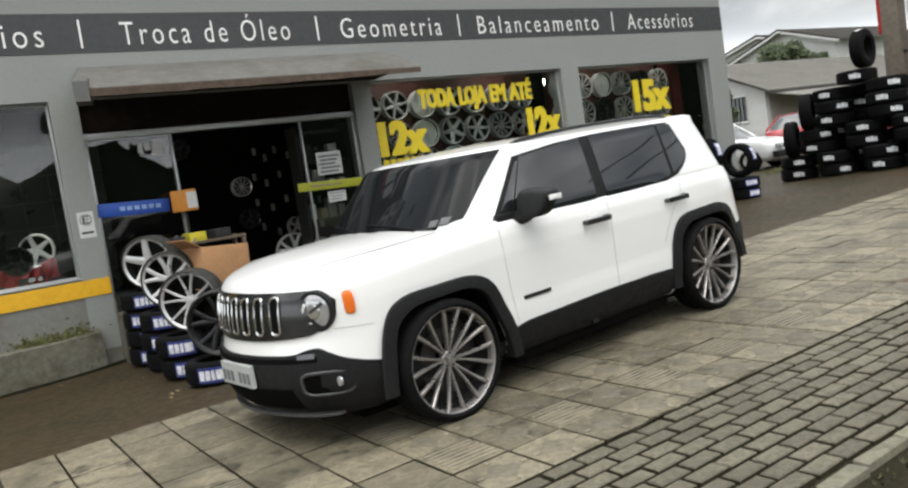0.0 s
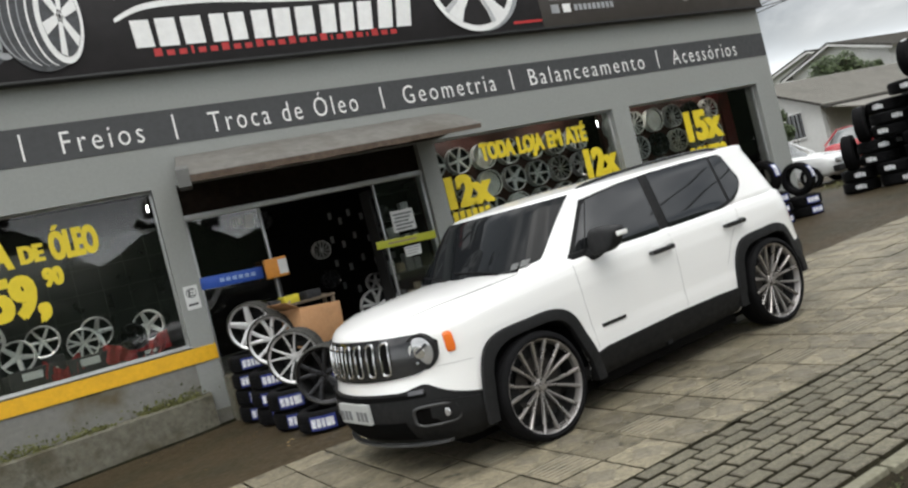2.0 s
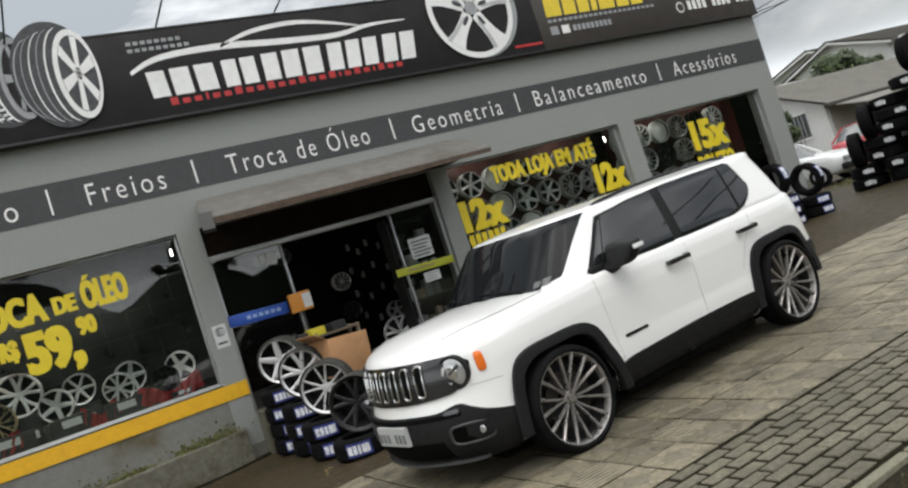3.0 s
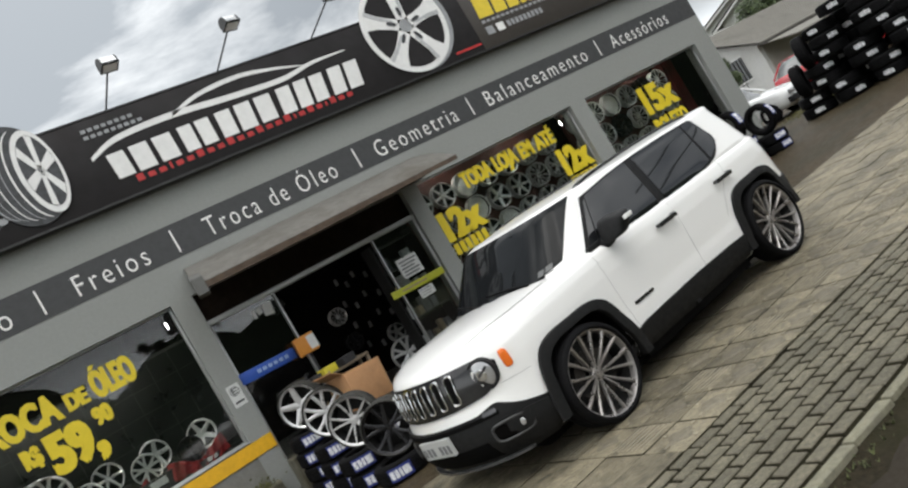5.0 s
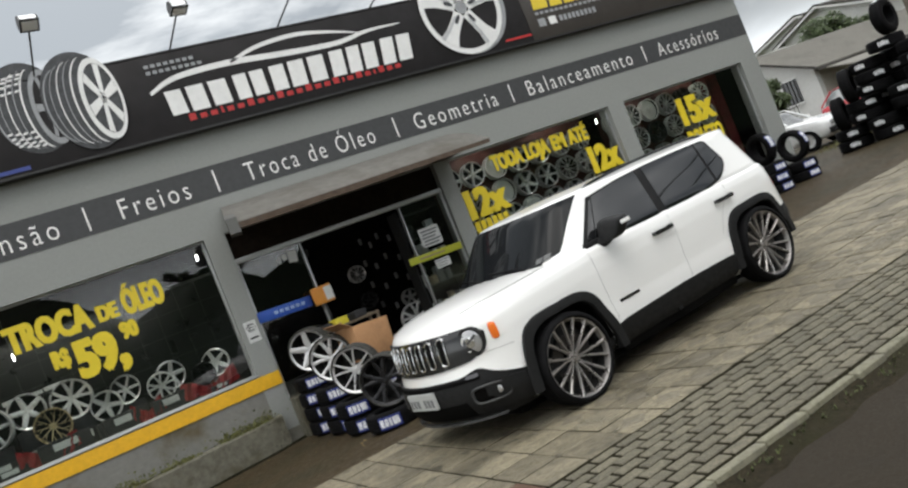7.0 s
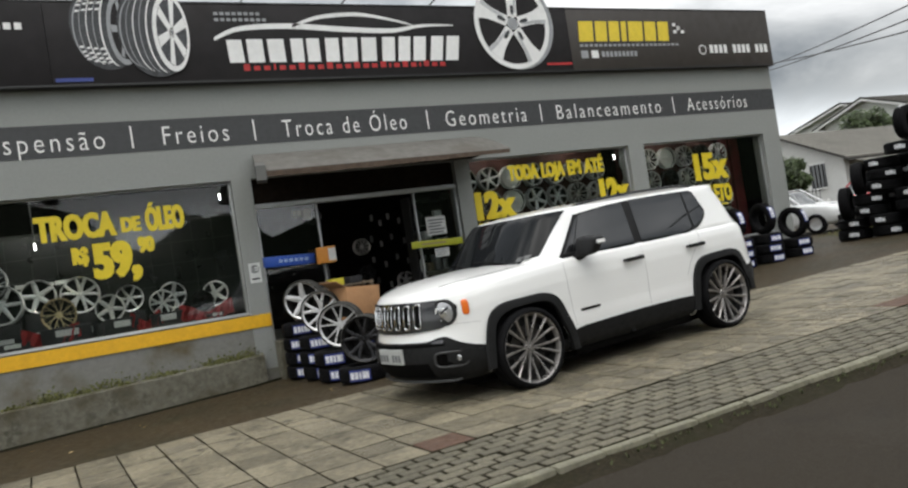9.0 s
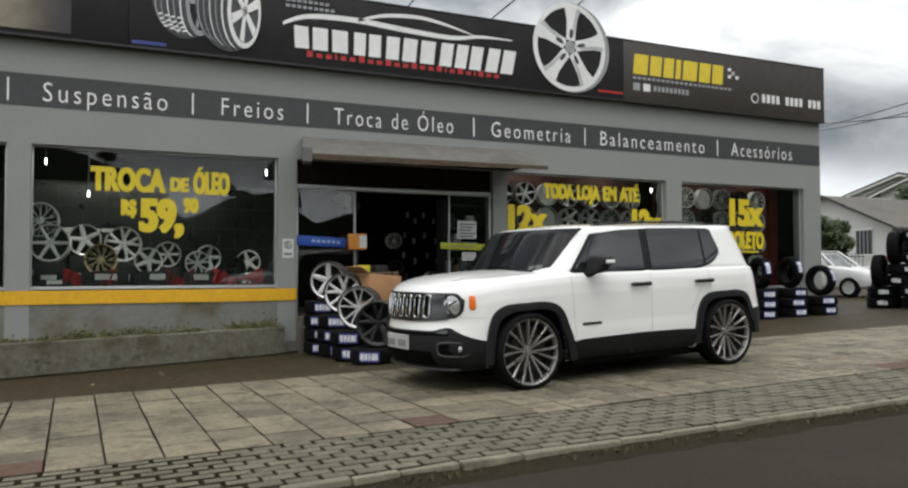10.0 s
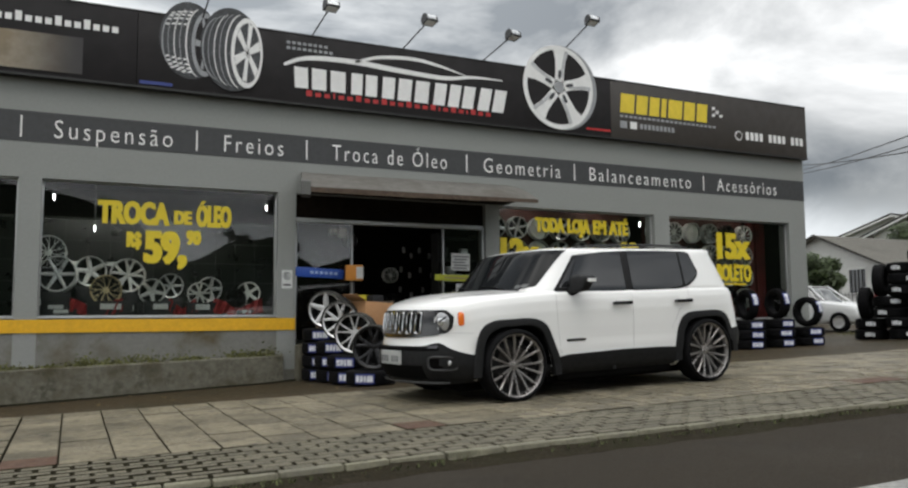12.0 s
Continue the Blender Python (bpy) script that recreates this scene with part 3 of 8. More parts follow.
for x in (-4.5, -2.13, -0.42, 2.47, 4.745, 7.915):
    part("divider", box(x - 0.011, x + 0.011, FY - 0.012, FY - 0.0065, 3.355, 3.665), M["white_letter"], band, "white divider bar", False)
# ---- the white car ----
YC = 0.90
M["rust_disc"] = material("dark_brake_disc", (0.030, 0.026, 0.023), 0.6, metal=0.4, grain=0.3, scale=30)
M["void"] = material("unlit_opening", (0.004, 0.004, 0.004), 0.9, spec=0.05)
M["plate_ink"] = material("faded_plate_ink", (0.15, 0.155, 0.16), 0.6)
M["sticker"] = material("pale_screen_sticker", (0.09, 0.092, 0.092), 0.5, grain=0.3, scale=60)
M["shut_line"] = material("shut_line_grey", (0.30, 0.30, 0.30), 0.7)


def squircle(a, b, n, count):
    """Points round a rounded rectangle of half sizes a and b, evenly spread."""
    out = []
    per = 4 * (a + b)
    for i in range(count):
        s = per * (i + 0.5) / count
        if s < 2 * a: x, y = -a + s, -b
        elif s < 2 * a + 2 * b: x, y = a, -b + (s - 2 * a)
        elif s < 4 * a + 2 * b: x, y = a - (s - 2 * a - 2 * b), b
        else: x, y = -a, b - (s - 4 * a - 2 * b)
        k = (abs(x / a) ** n + abs(y / b) ** n) ** (-1 / n)
        out.append((x * k, y * k))
    return out


def lerp_rows(rows, s):
    for p, q in zip(rows, rows[1:]):
        if s <= q[0]:
            t = (s - p[0]) / (q[0] - p[0])
            return [u + (v - u) * t for u, v in zip(p[1:], q[1:])]
    return list(rows[-1][1:])


# level s, front x, rear x, half width
LOWER = [(0.0, -0.70, 3.20, 0.76), (0.06, -0.77, 3.28, 0.815), (0.20, -0.825, 3.36, 0.85), (0.34, -0.83, 3.38, 0.855), (0.42, -0.825, 3.37, 0.852),
         (0.55, -0.80, 3.35, 0.858), (0.75, -0.79, 3.32, 0.862), (0.88, -0.775, 3.30, 0.852), (0.95, -0.75, 3.28, 0.835), (0.985, -0.715, 3.25, 0.80), (1.0, -0.66, 3.20, 0.74)]
ZB = 0.20


def deck(x):
    """Height of the bonnet and shoulder along the car."""
    if x < -0.45:
        return 0.905 + 0.088 * ((x + 0.85) / 0.4) ** 0.7 if x > -0.85 else 0.905
    if x < 0.55:
        return 0.993 + 0.047 * (x + 0.45)
    return 1.04


def floor_line(x):
    """Lower edge of the body, rising behind the rear wheel."""
    return ZB + 0.12 * max(0.0, min(1.0, (x - 2.85) / 0.35))


NL = 8.0           # how square the lower body is in plan


def bow(x, off):
    """Bows the nose and, less, the tail: points far from the middle line lie farther in."""
    return x + 0.42 * off * off * max(0.0, min(1.0, 0.25 - x)) ** 1.2 - 0.14 * off * off * max(0.0, min(1.0, (x - 2.4) / 0.8))


def plan_x(row, n, off, back=False):
    f, r, w = row
    a, c = (r - f) / 2, (r + f) / 2
    k = a * max(0.0, 1 - min(1.0, abs(off) / w) ** n) ** (1 / n)
    return bow(c + k if back else c - k, off)


def plan_off(row, n, x):
    """Half width of a plan outline at x."""
    lo, hi, back = 0.0, row[2], x > (row[0] + row[1]) / 2
    for _ in range(34):
        mid = (lo + hi) / 2
        if (plan_x(row, n, mid, back) < x) != back:
            lo = mid
        else:
            hi = mid
    return lo


def lower_x(off, z):
    """Front of the lower body at a sideways offset from the middle and a height."""
    return plan_x(lerp_rows(LOWER, max(0.0, min(1.0, (z - ZB) / (0.93 - ZB)))), NL, off)


def lower_y(x, z):
    """Near side of the lower body."""
    return YC - plan_off(lerp_rows(LOWER, max(0.0, min(1.0, (z - ZB) / (deck(x) - ZB)))), NL, x)


UPPER = [(0.0, 0.10, 3.27, 0.81), (0.12, 0.17, 3.24, 0.805), (0.5, 0.335, 3.165, 0.742), (0.86, 0.50, 3.085, 0.680), (0.92, 0.54, 3.10, 0.662), (0.955, 0.575, 3.115, 0.642), (0.985, 0.63, 3.10, 0.60), (1.0, 0.72, 3.03, 0.53)]
Z0, Z1, NU = 0.99, 1.475, 7.0


def upper_row(z):
    return lerp_rows(UPPER, max(0.0, min(1.0, (z - Z0) / (Z1 - Z0))))


def cab_x(row, off):
    """Front of the cabin in plan, its windscreen gently bowed."""
    f, r, w = row
    a, c = (r - f) / 2, (r + f) / 2
    x = c - a * max(0.0, 1 - min(1.0, abs(off) / w) ** NU) ** (1 / NU)
    return x + 0.17 * off * off * max(0.0, min(1.0, (1.1 - x) / 0.9))


def upper_y(x, z):
    row = upper_row(z)
    if x > 1.7:
        a, c = (row[1] - row[0]) / 2, (row[1] + row[0]) / 2
        return YC - row[2] * max(0.0, 1 - min(1.0, abs(x - c) / a) ** NU) ** (1 / NU)
    lo, hi = 0.0, row[2]
    for _ in range(34):
        mid = (lo + hi) / 2
        lo, hi = (mid, hi) if cab_x(row, mid) < x else (lo, mid)
    return YC - lo


def upper_x(off, z):
    return cab_x(upper_row(z), off)


def loft(rows, n, zfun, cap_rise, bend, count=150, levels=26):
    bm = bmesh.new()
    rings = []
    lev = sorted(set([r[0] for r in rows] + [i / levels for i in range(levels + 1)]))
    for s in lev:
        f, r, w = lerp_rows(rows, s)
        a, c = (r - f) / 2, (r + f) / 2
        rings.append([bm.verts.new((bend(c + x, y), YC + y, zfun(c + x, s))) for x, y in squircle(a, w, n, count)])
    f, r, w = lerp_rows(rows, 1.0)
    a, c = (r - f) / 2, (r + f) / 2
    for k in (0.86, 0.66, 0.42, 0.2):
        ring = []
        for x, y in squircle(a, w, n, count):
            xi = c + x - (1 - k) * (w * 0.9 if x > 0 else -w * 0.9) * min(1, abs(x) / a)
            ring.append(bm.verts.new((bend(xi, y * k), YC + y * k, zfun(xi, 1.0) + cap_rise * (1 - k * k))))
        rings.append(ring)
    for p, q in zip(rings, rings[1:]):
        for i in range(count):
            bm.faces.new((p[i], p[(i + 1) % count], q[(i + 1) % count], q[i]))
    bm.faces.new(rings[0][::-1])
    bm.faces.new(rings[-1])
    return bm


car = thing("car", "white compact sport utility car with black cladding, parked on the pavement", "car", "", pose(0, 0, 0.0, 0, -math.degrees(0.031), math.degrees(math.atan2(0.199, 2.559))))
FRONT, REAR = 0.035, 2.572      # wheel centres along the car
ARCH = {"front": ([(-0.45, 0.25), (-0.43, 0.45), (-0.365, 0.66), (-0.24, 0.755), (0.0, 0.772), (0.23, 0.768), (0.375, 0.70), (0.465, 0.52), (0.525, 0.36), (0.545, 0.215)],
                  [(-0.37, 0.25), (-0.35, 0.42), (-0.305, 0.60), (-0.19, 0.686), (0.0, 0.702), (0.20, 0.698), (0.31, 0.63), (0.38, 0.47), (0.435, 0.33), (0.45, 0.215)])}
ARCH["front"] = tuple([(x + FRONT, z) for x, z in line] for line in ARCH["front"])
ARCH["rear"] = ([((x - FRONT) * (0.95 if x > FRONT else 1.0) + FRONT + 2.528 + (0.01 if x > 0 else -0.015), z) for x, z in ARCH["front"][0]], [((x - FRONT) * (0.95 if x > FRONT else 1.0) + FRONT + 2.528 + (0.01 if x > 0 else -0.015), z) for x, z in ARCH["front"][1]])
for line in ARCH["rear"]:
    line[-2:] = [(line[-2][0] - 0.005, 0.40), (line[-1][0] - 0.012, 0.30)]

draft = new("draft_body", mesh_from(loft(LOWER, NL, lambda x, s: floor_line(x) + (deck(x) - floor_line(x)) * s, 0.045, bow, 220), "body", M["car_white"]))
cutters = []
for key in ARCH:
    cbm = add_prism(bmesh.new(), smooth_line(ARCH[key][1][1:-1], 4) + [(ARCH[key][1][-1][0], 0.05), (ARCH[key][1][0][0], 0.05)], -0.3, 2.1)
    c = new("draft_cutter", mesh_from(cbm, "cutter", M["cladding"], False))
    md = draft.modifiers.new("cut", "BOOLEAN")
    md.operation, md.object, md.solver = "DIFFERENCE", c, "EXACT"
    cutters.append(c)
bpy.context.view_layer.update()
me = bpy.data.meshes.new_from_object(draft.evaluated_get(bpy.context.evaluated_depsgraph_get()))
me.name = "body"
me.materials.clear(); me.materials.append(M["car_white"])
for o in (draft, *cutters):
    bpy.data.objects.remove(o)
me.polygons.foreach_set("use_smooth", [True] * len(me.polygons))
me.materials.append(M["rubber"])
for f in me.polygons:
    c = f.center
    inside = min(abs(c.x - FRONT), abs(c.x - REAR)) < 0.47 and c.z < 0.72 and (abs(f.normal.y) < 0.4 or 0.2 < c.y < 2 * YC - 0.2)
    f.material_index = 1 if inside or f.normal.z < -0.8 else 0
me.set_sharp_from_angle(angle=radians(35))
body = new("body", me)
body.parent = car
tagged(body, "glossy white painted body")
part("cabin", loft(UPPER, NU, lambda x, s: Z0 + (Z1 - Z0) * s, 0.035, lambda x, y: x + 0.17 * y * y * max(0.0, min(1.0, (1.1 - x) / 0.9)) - 0.12 * y * y * max(0.0, min(1.0, (x - 2.6) / 0.5)), 180, 22), M["car_white"], car, "white pillars and roof")


def side_panel(lower, upper, yfun, off, thick, nx=18, nz=8, far=False):
    """A panel laid on the car's side between two lines of (x, z)."""
    def at(line, k):
        d = [0.0]
        for p, q in zip(line, line[1:]):
            d.append(d[-1] + math.hypot(q[0] - p[0], q[1] - p[1]))
        t = k * d[-1]
        for i in range(len(line) - 1):
            if t <= d[i + 1] + 1e-9:
                u = (t - d[i]) / max(1e-9, d[i + 1] - d[i])
                return tuple(a + (b - a) * u for a, b in zip(line[i], line[i + 1]))
    bm = bmesh.new()
    fr, bk = [], []
    for i in range(nx + 1):
        p, q = at(lower, i / nx), at(upper, i / nx)
        r0, r1 = [], []
        for j in range(nz + 1):
            x, z = (p[0] + (q[0] - p[0]) * j / nz, p[1] + (q[1] - p[1]) * j / nz)
            y = yfun(x, z)
            y0, y1 = y - off, y - off + thick
            if far:
                y0, y1 = 2 * YC - y0, 2 * YC - y1
            r0.append(bm.verts.new((x, y0, z))); r1.append(bm.verts.new((x, y1, z)))
        fr.append(r0); bk.append(r1)
    for g in (fr, bk):
        for i in range(nx):
            for j in range(nz):
                bm.faces.new((g[i][j], g[i + 1][j], g[i + 1][j + 1], g[i][j + 1]))
    ring_f = [r[0] for r in fr] + fr[-1][1:] + [r[-1] for r in fr[-2::-1]] + fr[0][-2:0:-1]
    ring_b = [r[0] for r in bk] + bk[-1][1:] + [r[-1] for r in bk[-2::-1]] + bk[0][-2:0:-1]
    for i in range(len(ring_f)):
        k = (i + 1) % len(ring_f)
        bm.faces.new((ring_f[i], ring_f[k], ring_b[k], ring_b[i]))
    return bm


def front_panel(o0, o1, z0, z1, xfun, off, thick, no=30, nz=8, shape=None):
    """A panel laid on the car's front between two offsets from the middle."""
    bm = bmesh.new()
    fr, bk = [], []
    for i in range(no + 1):
        o = o0 + (o1 - o0) * i / no
        za, zb = shape(o) if shape else (z0, z1)
        r0, r1 = [], []
        for j in range(nz + 1):
            z = za + (zb - za) * j / nz
            x = xfun(o, z)
            r0.append(bm.verts.new((x - off, YC + o, z))); r1.append(bm.verts.new((x - off + thick, YC + o, z)))
        fr.append(r0); bk.append(r1)
    for g in (fr, bk):
        for i in range(no):
            for j in range(nz):
                bm.faces.new((g[i][j], g[i + 1][j], g[i + 1][j + 1], g[i][j + 1]))
    ring_f = [r[0] for r in fr] + fr[-1][1:] + [r[-1] for r in fr[-2::-1]] + fr[0][-2:0:-1]
    ring_b = [r[0] for r in bk] + bk[-1][1:] + [r[-1] for r in bk[-2::-1]] + bk[0][-2:0:-1]
    for i in range(len(ring_f)):
        k = (i + 1) % len(ring_f)
        bm.faces.new((ring_f[i], ring_f[k], ring_b[k], ring_b[i]))
    return bm


for far in (False, True):
    # dark surround of the side glass, then the panes
    part("window_trim", side_panel([(0.56, 1.025), (1.0, 1.0), (1.5, 0.988), (2.0, 1.0), (2.26, 1.02), (2.40, 1.05), (2.50, 1.10), (2.575, 1.155), (2.60, 1.21)],
                                   [(0.90, 1.388), (1.3, 1.425), (1.7, 1.442), (2.1, 1.442), (2.4, 1.437), (2.52, 1.434), (2.545, 1.415)], upper_y, 0.006, 0.012, 40, 10, far), M["cladding"], car, "black window surround")
    part("side_window", side_panel([(0.72, 1.04), (1.0, 1.02), (1.475, 1.005)], [(0.945, 1.378), (1.2, 1.405), (1.53, 1.428)], upper_y, 0.011, 0.006, 20, 10, far), M["tinted"], car, "dark tinted side window")
    part("quarter_light", side_panel([(0.605, 1.035), (0.70, 1.03)], [(0.895, 1.35), (0.925, 1.36)], upper_y, 0.011, 0.006, 4, 8, far), M["tinted"], car, "small tinted front quarter light")
    part("side_window", side_panel([(1.575, 1.005), (2.0, 1.015), (2.26, 1.045), (2.31, 1.065)], [(1.63, 1.43), (2.0, 1.432), (2.28, 1.427), (2.36, 1.424)], upper_y, 0.011, 0.006, 20, 10, far), M["tinted"], car, "dark tinted rear side window")
    part("quarter_light", side_panel([(2.345, 1.06), (2.49, 1.115), (2.575, 1.185)], [(2.385, 1.424), (2.49, 1.422), (2.525, 1.405)], upper_y, 0.011, 0.006, 10, 8, far), M["tinted"], car, "tinted rear quarter light")
    # sills and arches
    part("sill", side_panel([(0.56, 0.205), (1.2, 0.21), (2.12, 0.215)], [(0.545, 0.380), (0.65, 0.400), (1.4, 0.415), (1.9, 0.41), (2.12, 0.40)], lower_y, 0.022, 0.06, 24, 5, far), M["cladding"], car, "charcoal plastic sill")
    for key in ARCH:
        outer, inner = smooth_line(ARCH[key][0], 4), smooth_line(ARCH[key][1], 4)
        bm = bmesh.new()
        cols = []
        for (xo, zo), (xi, zi) in zip(outer, inner):
            col = []
            for k, pr in ((0.0, 0.004), (0.06, 0.024), (0.5, 0.034), (0.94, 0.036), (1.0, 0.026), (1.0, -0.10)):
                x, z = xo + (xi - xo) * k, zo + (zi - zo) * k
                y = min(lower_y(x, max(z, 0.34)), 0.075) - pr
                col.append(bm.verts.new((x, 2 * YC - y if far else y, z)))
            cols.append(col)
        for p, q in zip(cols, cols[1:]):
            for k in range(len(p) - 1):
                bm.faces.new((p[k], q[k], q[k + 1], p[k + 1]))
        part("wheel_arch", bm, M["cladding"], car, "charcoal plastic wheel arch")
    # door gaps
    for line in ([(0.585, 0.40), (0.55, 0.75), (0.55, 1.0)], [(1.525, 0.42), (1.53, 0.75), (1.53, 0.985)], [(2.075, 0.60), (2.20, 0.80), (2.33, 0.92), (2.36, 1.06)]):
        pts = smooth_line(line, 6)
        bm = bmesh.new()
        add_tube(bm, [(xa, 2 * YC - lower_y(xa, za) if far else lower_y(xa, za), za) for xa, za in pts], 0.0014, 5)
        part("door_gap", bm, M["shut_line"], car, "dark shut line")
    for x0 in (1.25, 2.115):
        y = lower_y(x0 + 0.12, 0.89)
        y = 2 * YC - y if far else y
        s = -1 if not far else 1
        bm = bmesh.new()
        for a, b in (((x0 + 0.02, y + s * 0.005, 0.885), (x0 + 0.02, y + s * 0.04, 0.885)), ((x0 + 0.22, y + s * 0.005, 0.893), (x0 + 0.22, y + s * 0.04, 0.893))):
            add_rod(bm, a, b, 0.016)
        add_box(bm, x0, x0 + 0.24, min(y + s * 0.035, y + s * 0.055), max(y + s * 0.035, y + s * 0.055), 0.868, 0.905, 0.009)
        h = part("door_handle", bm, M["gloss_black"], car, "black door handle")
        part("handle_cup", box(x0 + 0.06, x0 + 0.18, min(y - s * 0.004, y + s * 0.003), max(y - s * 0.004, y + s * 0.003), 0.855, 0.925, 0.003), M["car_white"], h, "white handle recess")
    y = lower_y(0.76, 0.54)
    if not far:
        part("badge", box(0.655, 0.885, y - 0.009, y + 0.004, 0.528, 0.552, 0.003), M["gloss_black"], car, "small black badge bar")
    # mirror
    s = 1 if far else -1
    yb = upper_y(0.72, 1.06)
    yb = 2 * YC - yb if far else yb
    bm = bmesh.new()
    bmesh.ops.create_uvsphere(bm, u_segments=24, v_segments=14, radius=1.0)
    for v in bm.verts:
        n5 = [math.copysign(abs(c) ** 0.45, c) for c in v.co]
        low = 0.5 * (1 - n5[2])
        v.co = Vector((0.79 + n5[0] * (0.080 - 0.022 * low) + 0.028 * n5[2], yb + s * (0.165 - 0.02 * low) + n5[1] * (0.135 - 0.02 * low), 1.092 + n5[2] * (0.085 - s * n5[1] * 0.012)))
    mirror = part("door_mirror", bm, M["cladding"], car, "matt black door mirror")
    part("mirror_foot", add_box(add_rod(bmesh.new(), (0.74, yb + s * -0.01, 1.0), (0.77, yb + s * 0.10, 1.03), 0.045, 0.04), 0.58, 0.78, yb - 0.02, yb + 0.02, 1.0, 1.06, 0.008), M["cladding"], mirror)
    part("mirror_strip", box(0.750, 0.85, yb + s * 0.3105 - 0.004, yb + s * 0.3105 + 0.004, 1.104, 1.134, 0.003), M["white_letter"], mirror, "pale repeater strip")
    # roof rail
    yr = upper_y(1.7, 1.445) + 0.07
    yr = 2 * YC - yr if far else yr
    bm = bmesh.new()
    rail = smooth_line([(0.98, 1.455), (1.08, 1.498), (1.6, 1.522), (2.2, 1.522), (2.56, 1.505), (2.66, 1.468)], 5)
    add_tube(bm, [(xa, yr, za - 0.018) for xa, za in rail], 0.014)
    part("roof_rail", bm, M["gloss_black"], car, "black roof rail")
    # indicator on the wing: a rounded upright lens
    bm = bmesh.new()
    ring = []
    for lift, k in ((0.0, 1.0), (0.010, 0.97), (0.015, 0.80)):
        row = []
        for i in range(24):
            t = 2 * math.pi * i / 24
            px = -0.478 + k * 0.023 * math.copysign(abs(math.cos(t)) ** 0.6, math.cos(t))
            pz = 0.792 + k * 0.064 * math.copysign(abs(math.sin(t)) ** 0.5, math.sin(t))
            y = lower_y(px, pz) - lift
            row.append(bm.verts.new((px, 2 * YC - y if far else y, pz)))
        ring.append(row)
    for p, q in zip(ring, ring[1:]):
        for i in range(24):
            bm.faces.new((p[i], p[(i + 1) % 24], q[(i + 1) % 24], q[i]))
    bm.faces.new(ring[-1])
    part("indicator", bm, M["orange_lens"], car, "orange wing indicator")
    # tail lamp on the rear corner
    part("tail_lamp", side_panel([(3.19, 0.72), (3.28, 0.72)], [(3.17, 0.95), (3.25, 0.95)], lower_y, 0.008, 0.02, 8, 8, far), M["red_lens"], car, "red tail lamp")

for key, x in (("front", FRONT), ("rear", REAR)):
    bm = bmesh.new()
    pts = [(p[0] + (0.012 if p[0] < x else -0.012), p[1] - 0.012) for p in smooth_line(ARCH[key][1], 4)]
    a = [bm.verts.new((px, 0.09, pz)) for px, pz in pts]; b = [bm.verts.new((px, 0.40, pz)) for px, pz in pts]
    for i in range(len(pts) - 1):
        bm.faces.new((a[i], a[i + 1], b[i + 1], b[i]))
    bm.faces.new(b)
    part("arch_liner", bm, M["rubber"], car, "dark wheel arch liner")
# low dark block keeps light off the ground under the car
part("underbody", add_box(box(-0.40, 2.95, 0.30, 1.50, 0.105, 0.215, 0.03), 0.56, 2.08, 0.10, 1.70, 0.15, 0.23, 0.02), M["shade_black"], car, "dark block under the car, widened to deepen the shade")


# front of the car
def grille_shape(o):
    k = min(1.0, abs(o) / 0.70)
    end = max(0.0, (k - 0.80) / 0.20)
    return 0.624 + 0.035 * k ** 3 + 0.095 * end ** 2.4, 0.888 - 0.012 * k ** 2 - 0.060 * end ** 2.4


part("grille_panel", front_panel(-0.70, 0.70, 0, 0, lower_x, 0.010, 0.03, 70, 8, grille_shape), M["gloss_black"], car, "black grille surround")
for i in range(-3, 4):
    o = i * 0.128
    bm = bmesh.new()
    zz, hw, hh = 0.762, 0.033, 0.100
    x = lower_x(o, zz) - 0.012
    pts = [(hw * math.copysign(abs(math.cos(t)) ** 0.55, math.cos(t)), hh * math.copysign(abs(math.sin(t)) ** 0.3, math.sin(t))) for t in (2 * math.pi * k / 28 for k in range(28))]
    add_tube(bm, [(lower_x(o + ya, zz + za) - 0.014, YC + o + ya, zz + za) for ya, za in pts + pts[:1]], 0.0075, 6)
    slot = part("grille_slot", bm, M["chrome"], car, "chrome-ringed grille slot")
    part("slot_mesh", front_panel(o - hw * 0.9, o + hw * 0.9, zz - hh * 0.92, zz + hh * 0.92, lower_x, 0.014, 0.004, 4, 4), M["void"], slot, "dark slot opening")
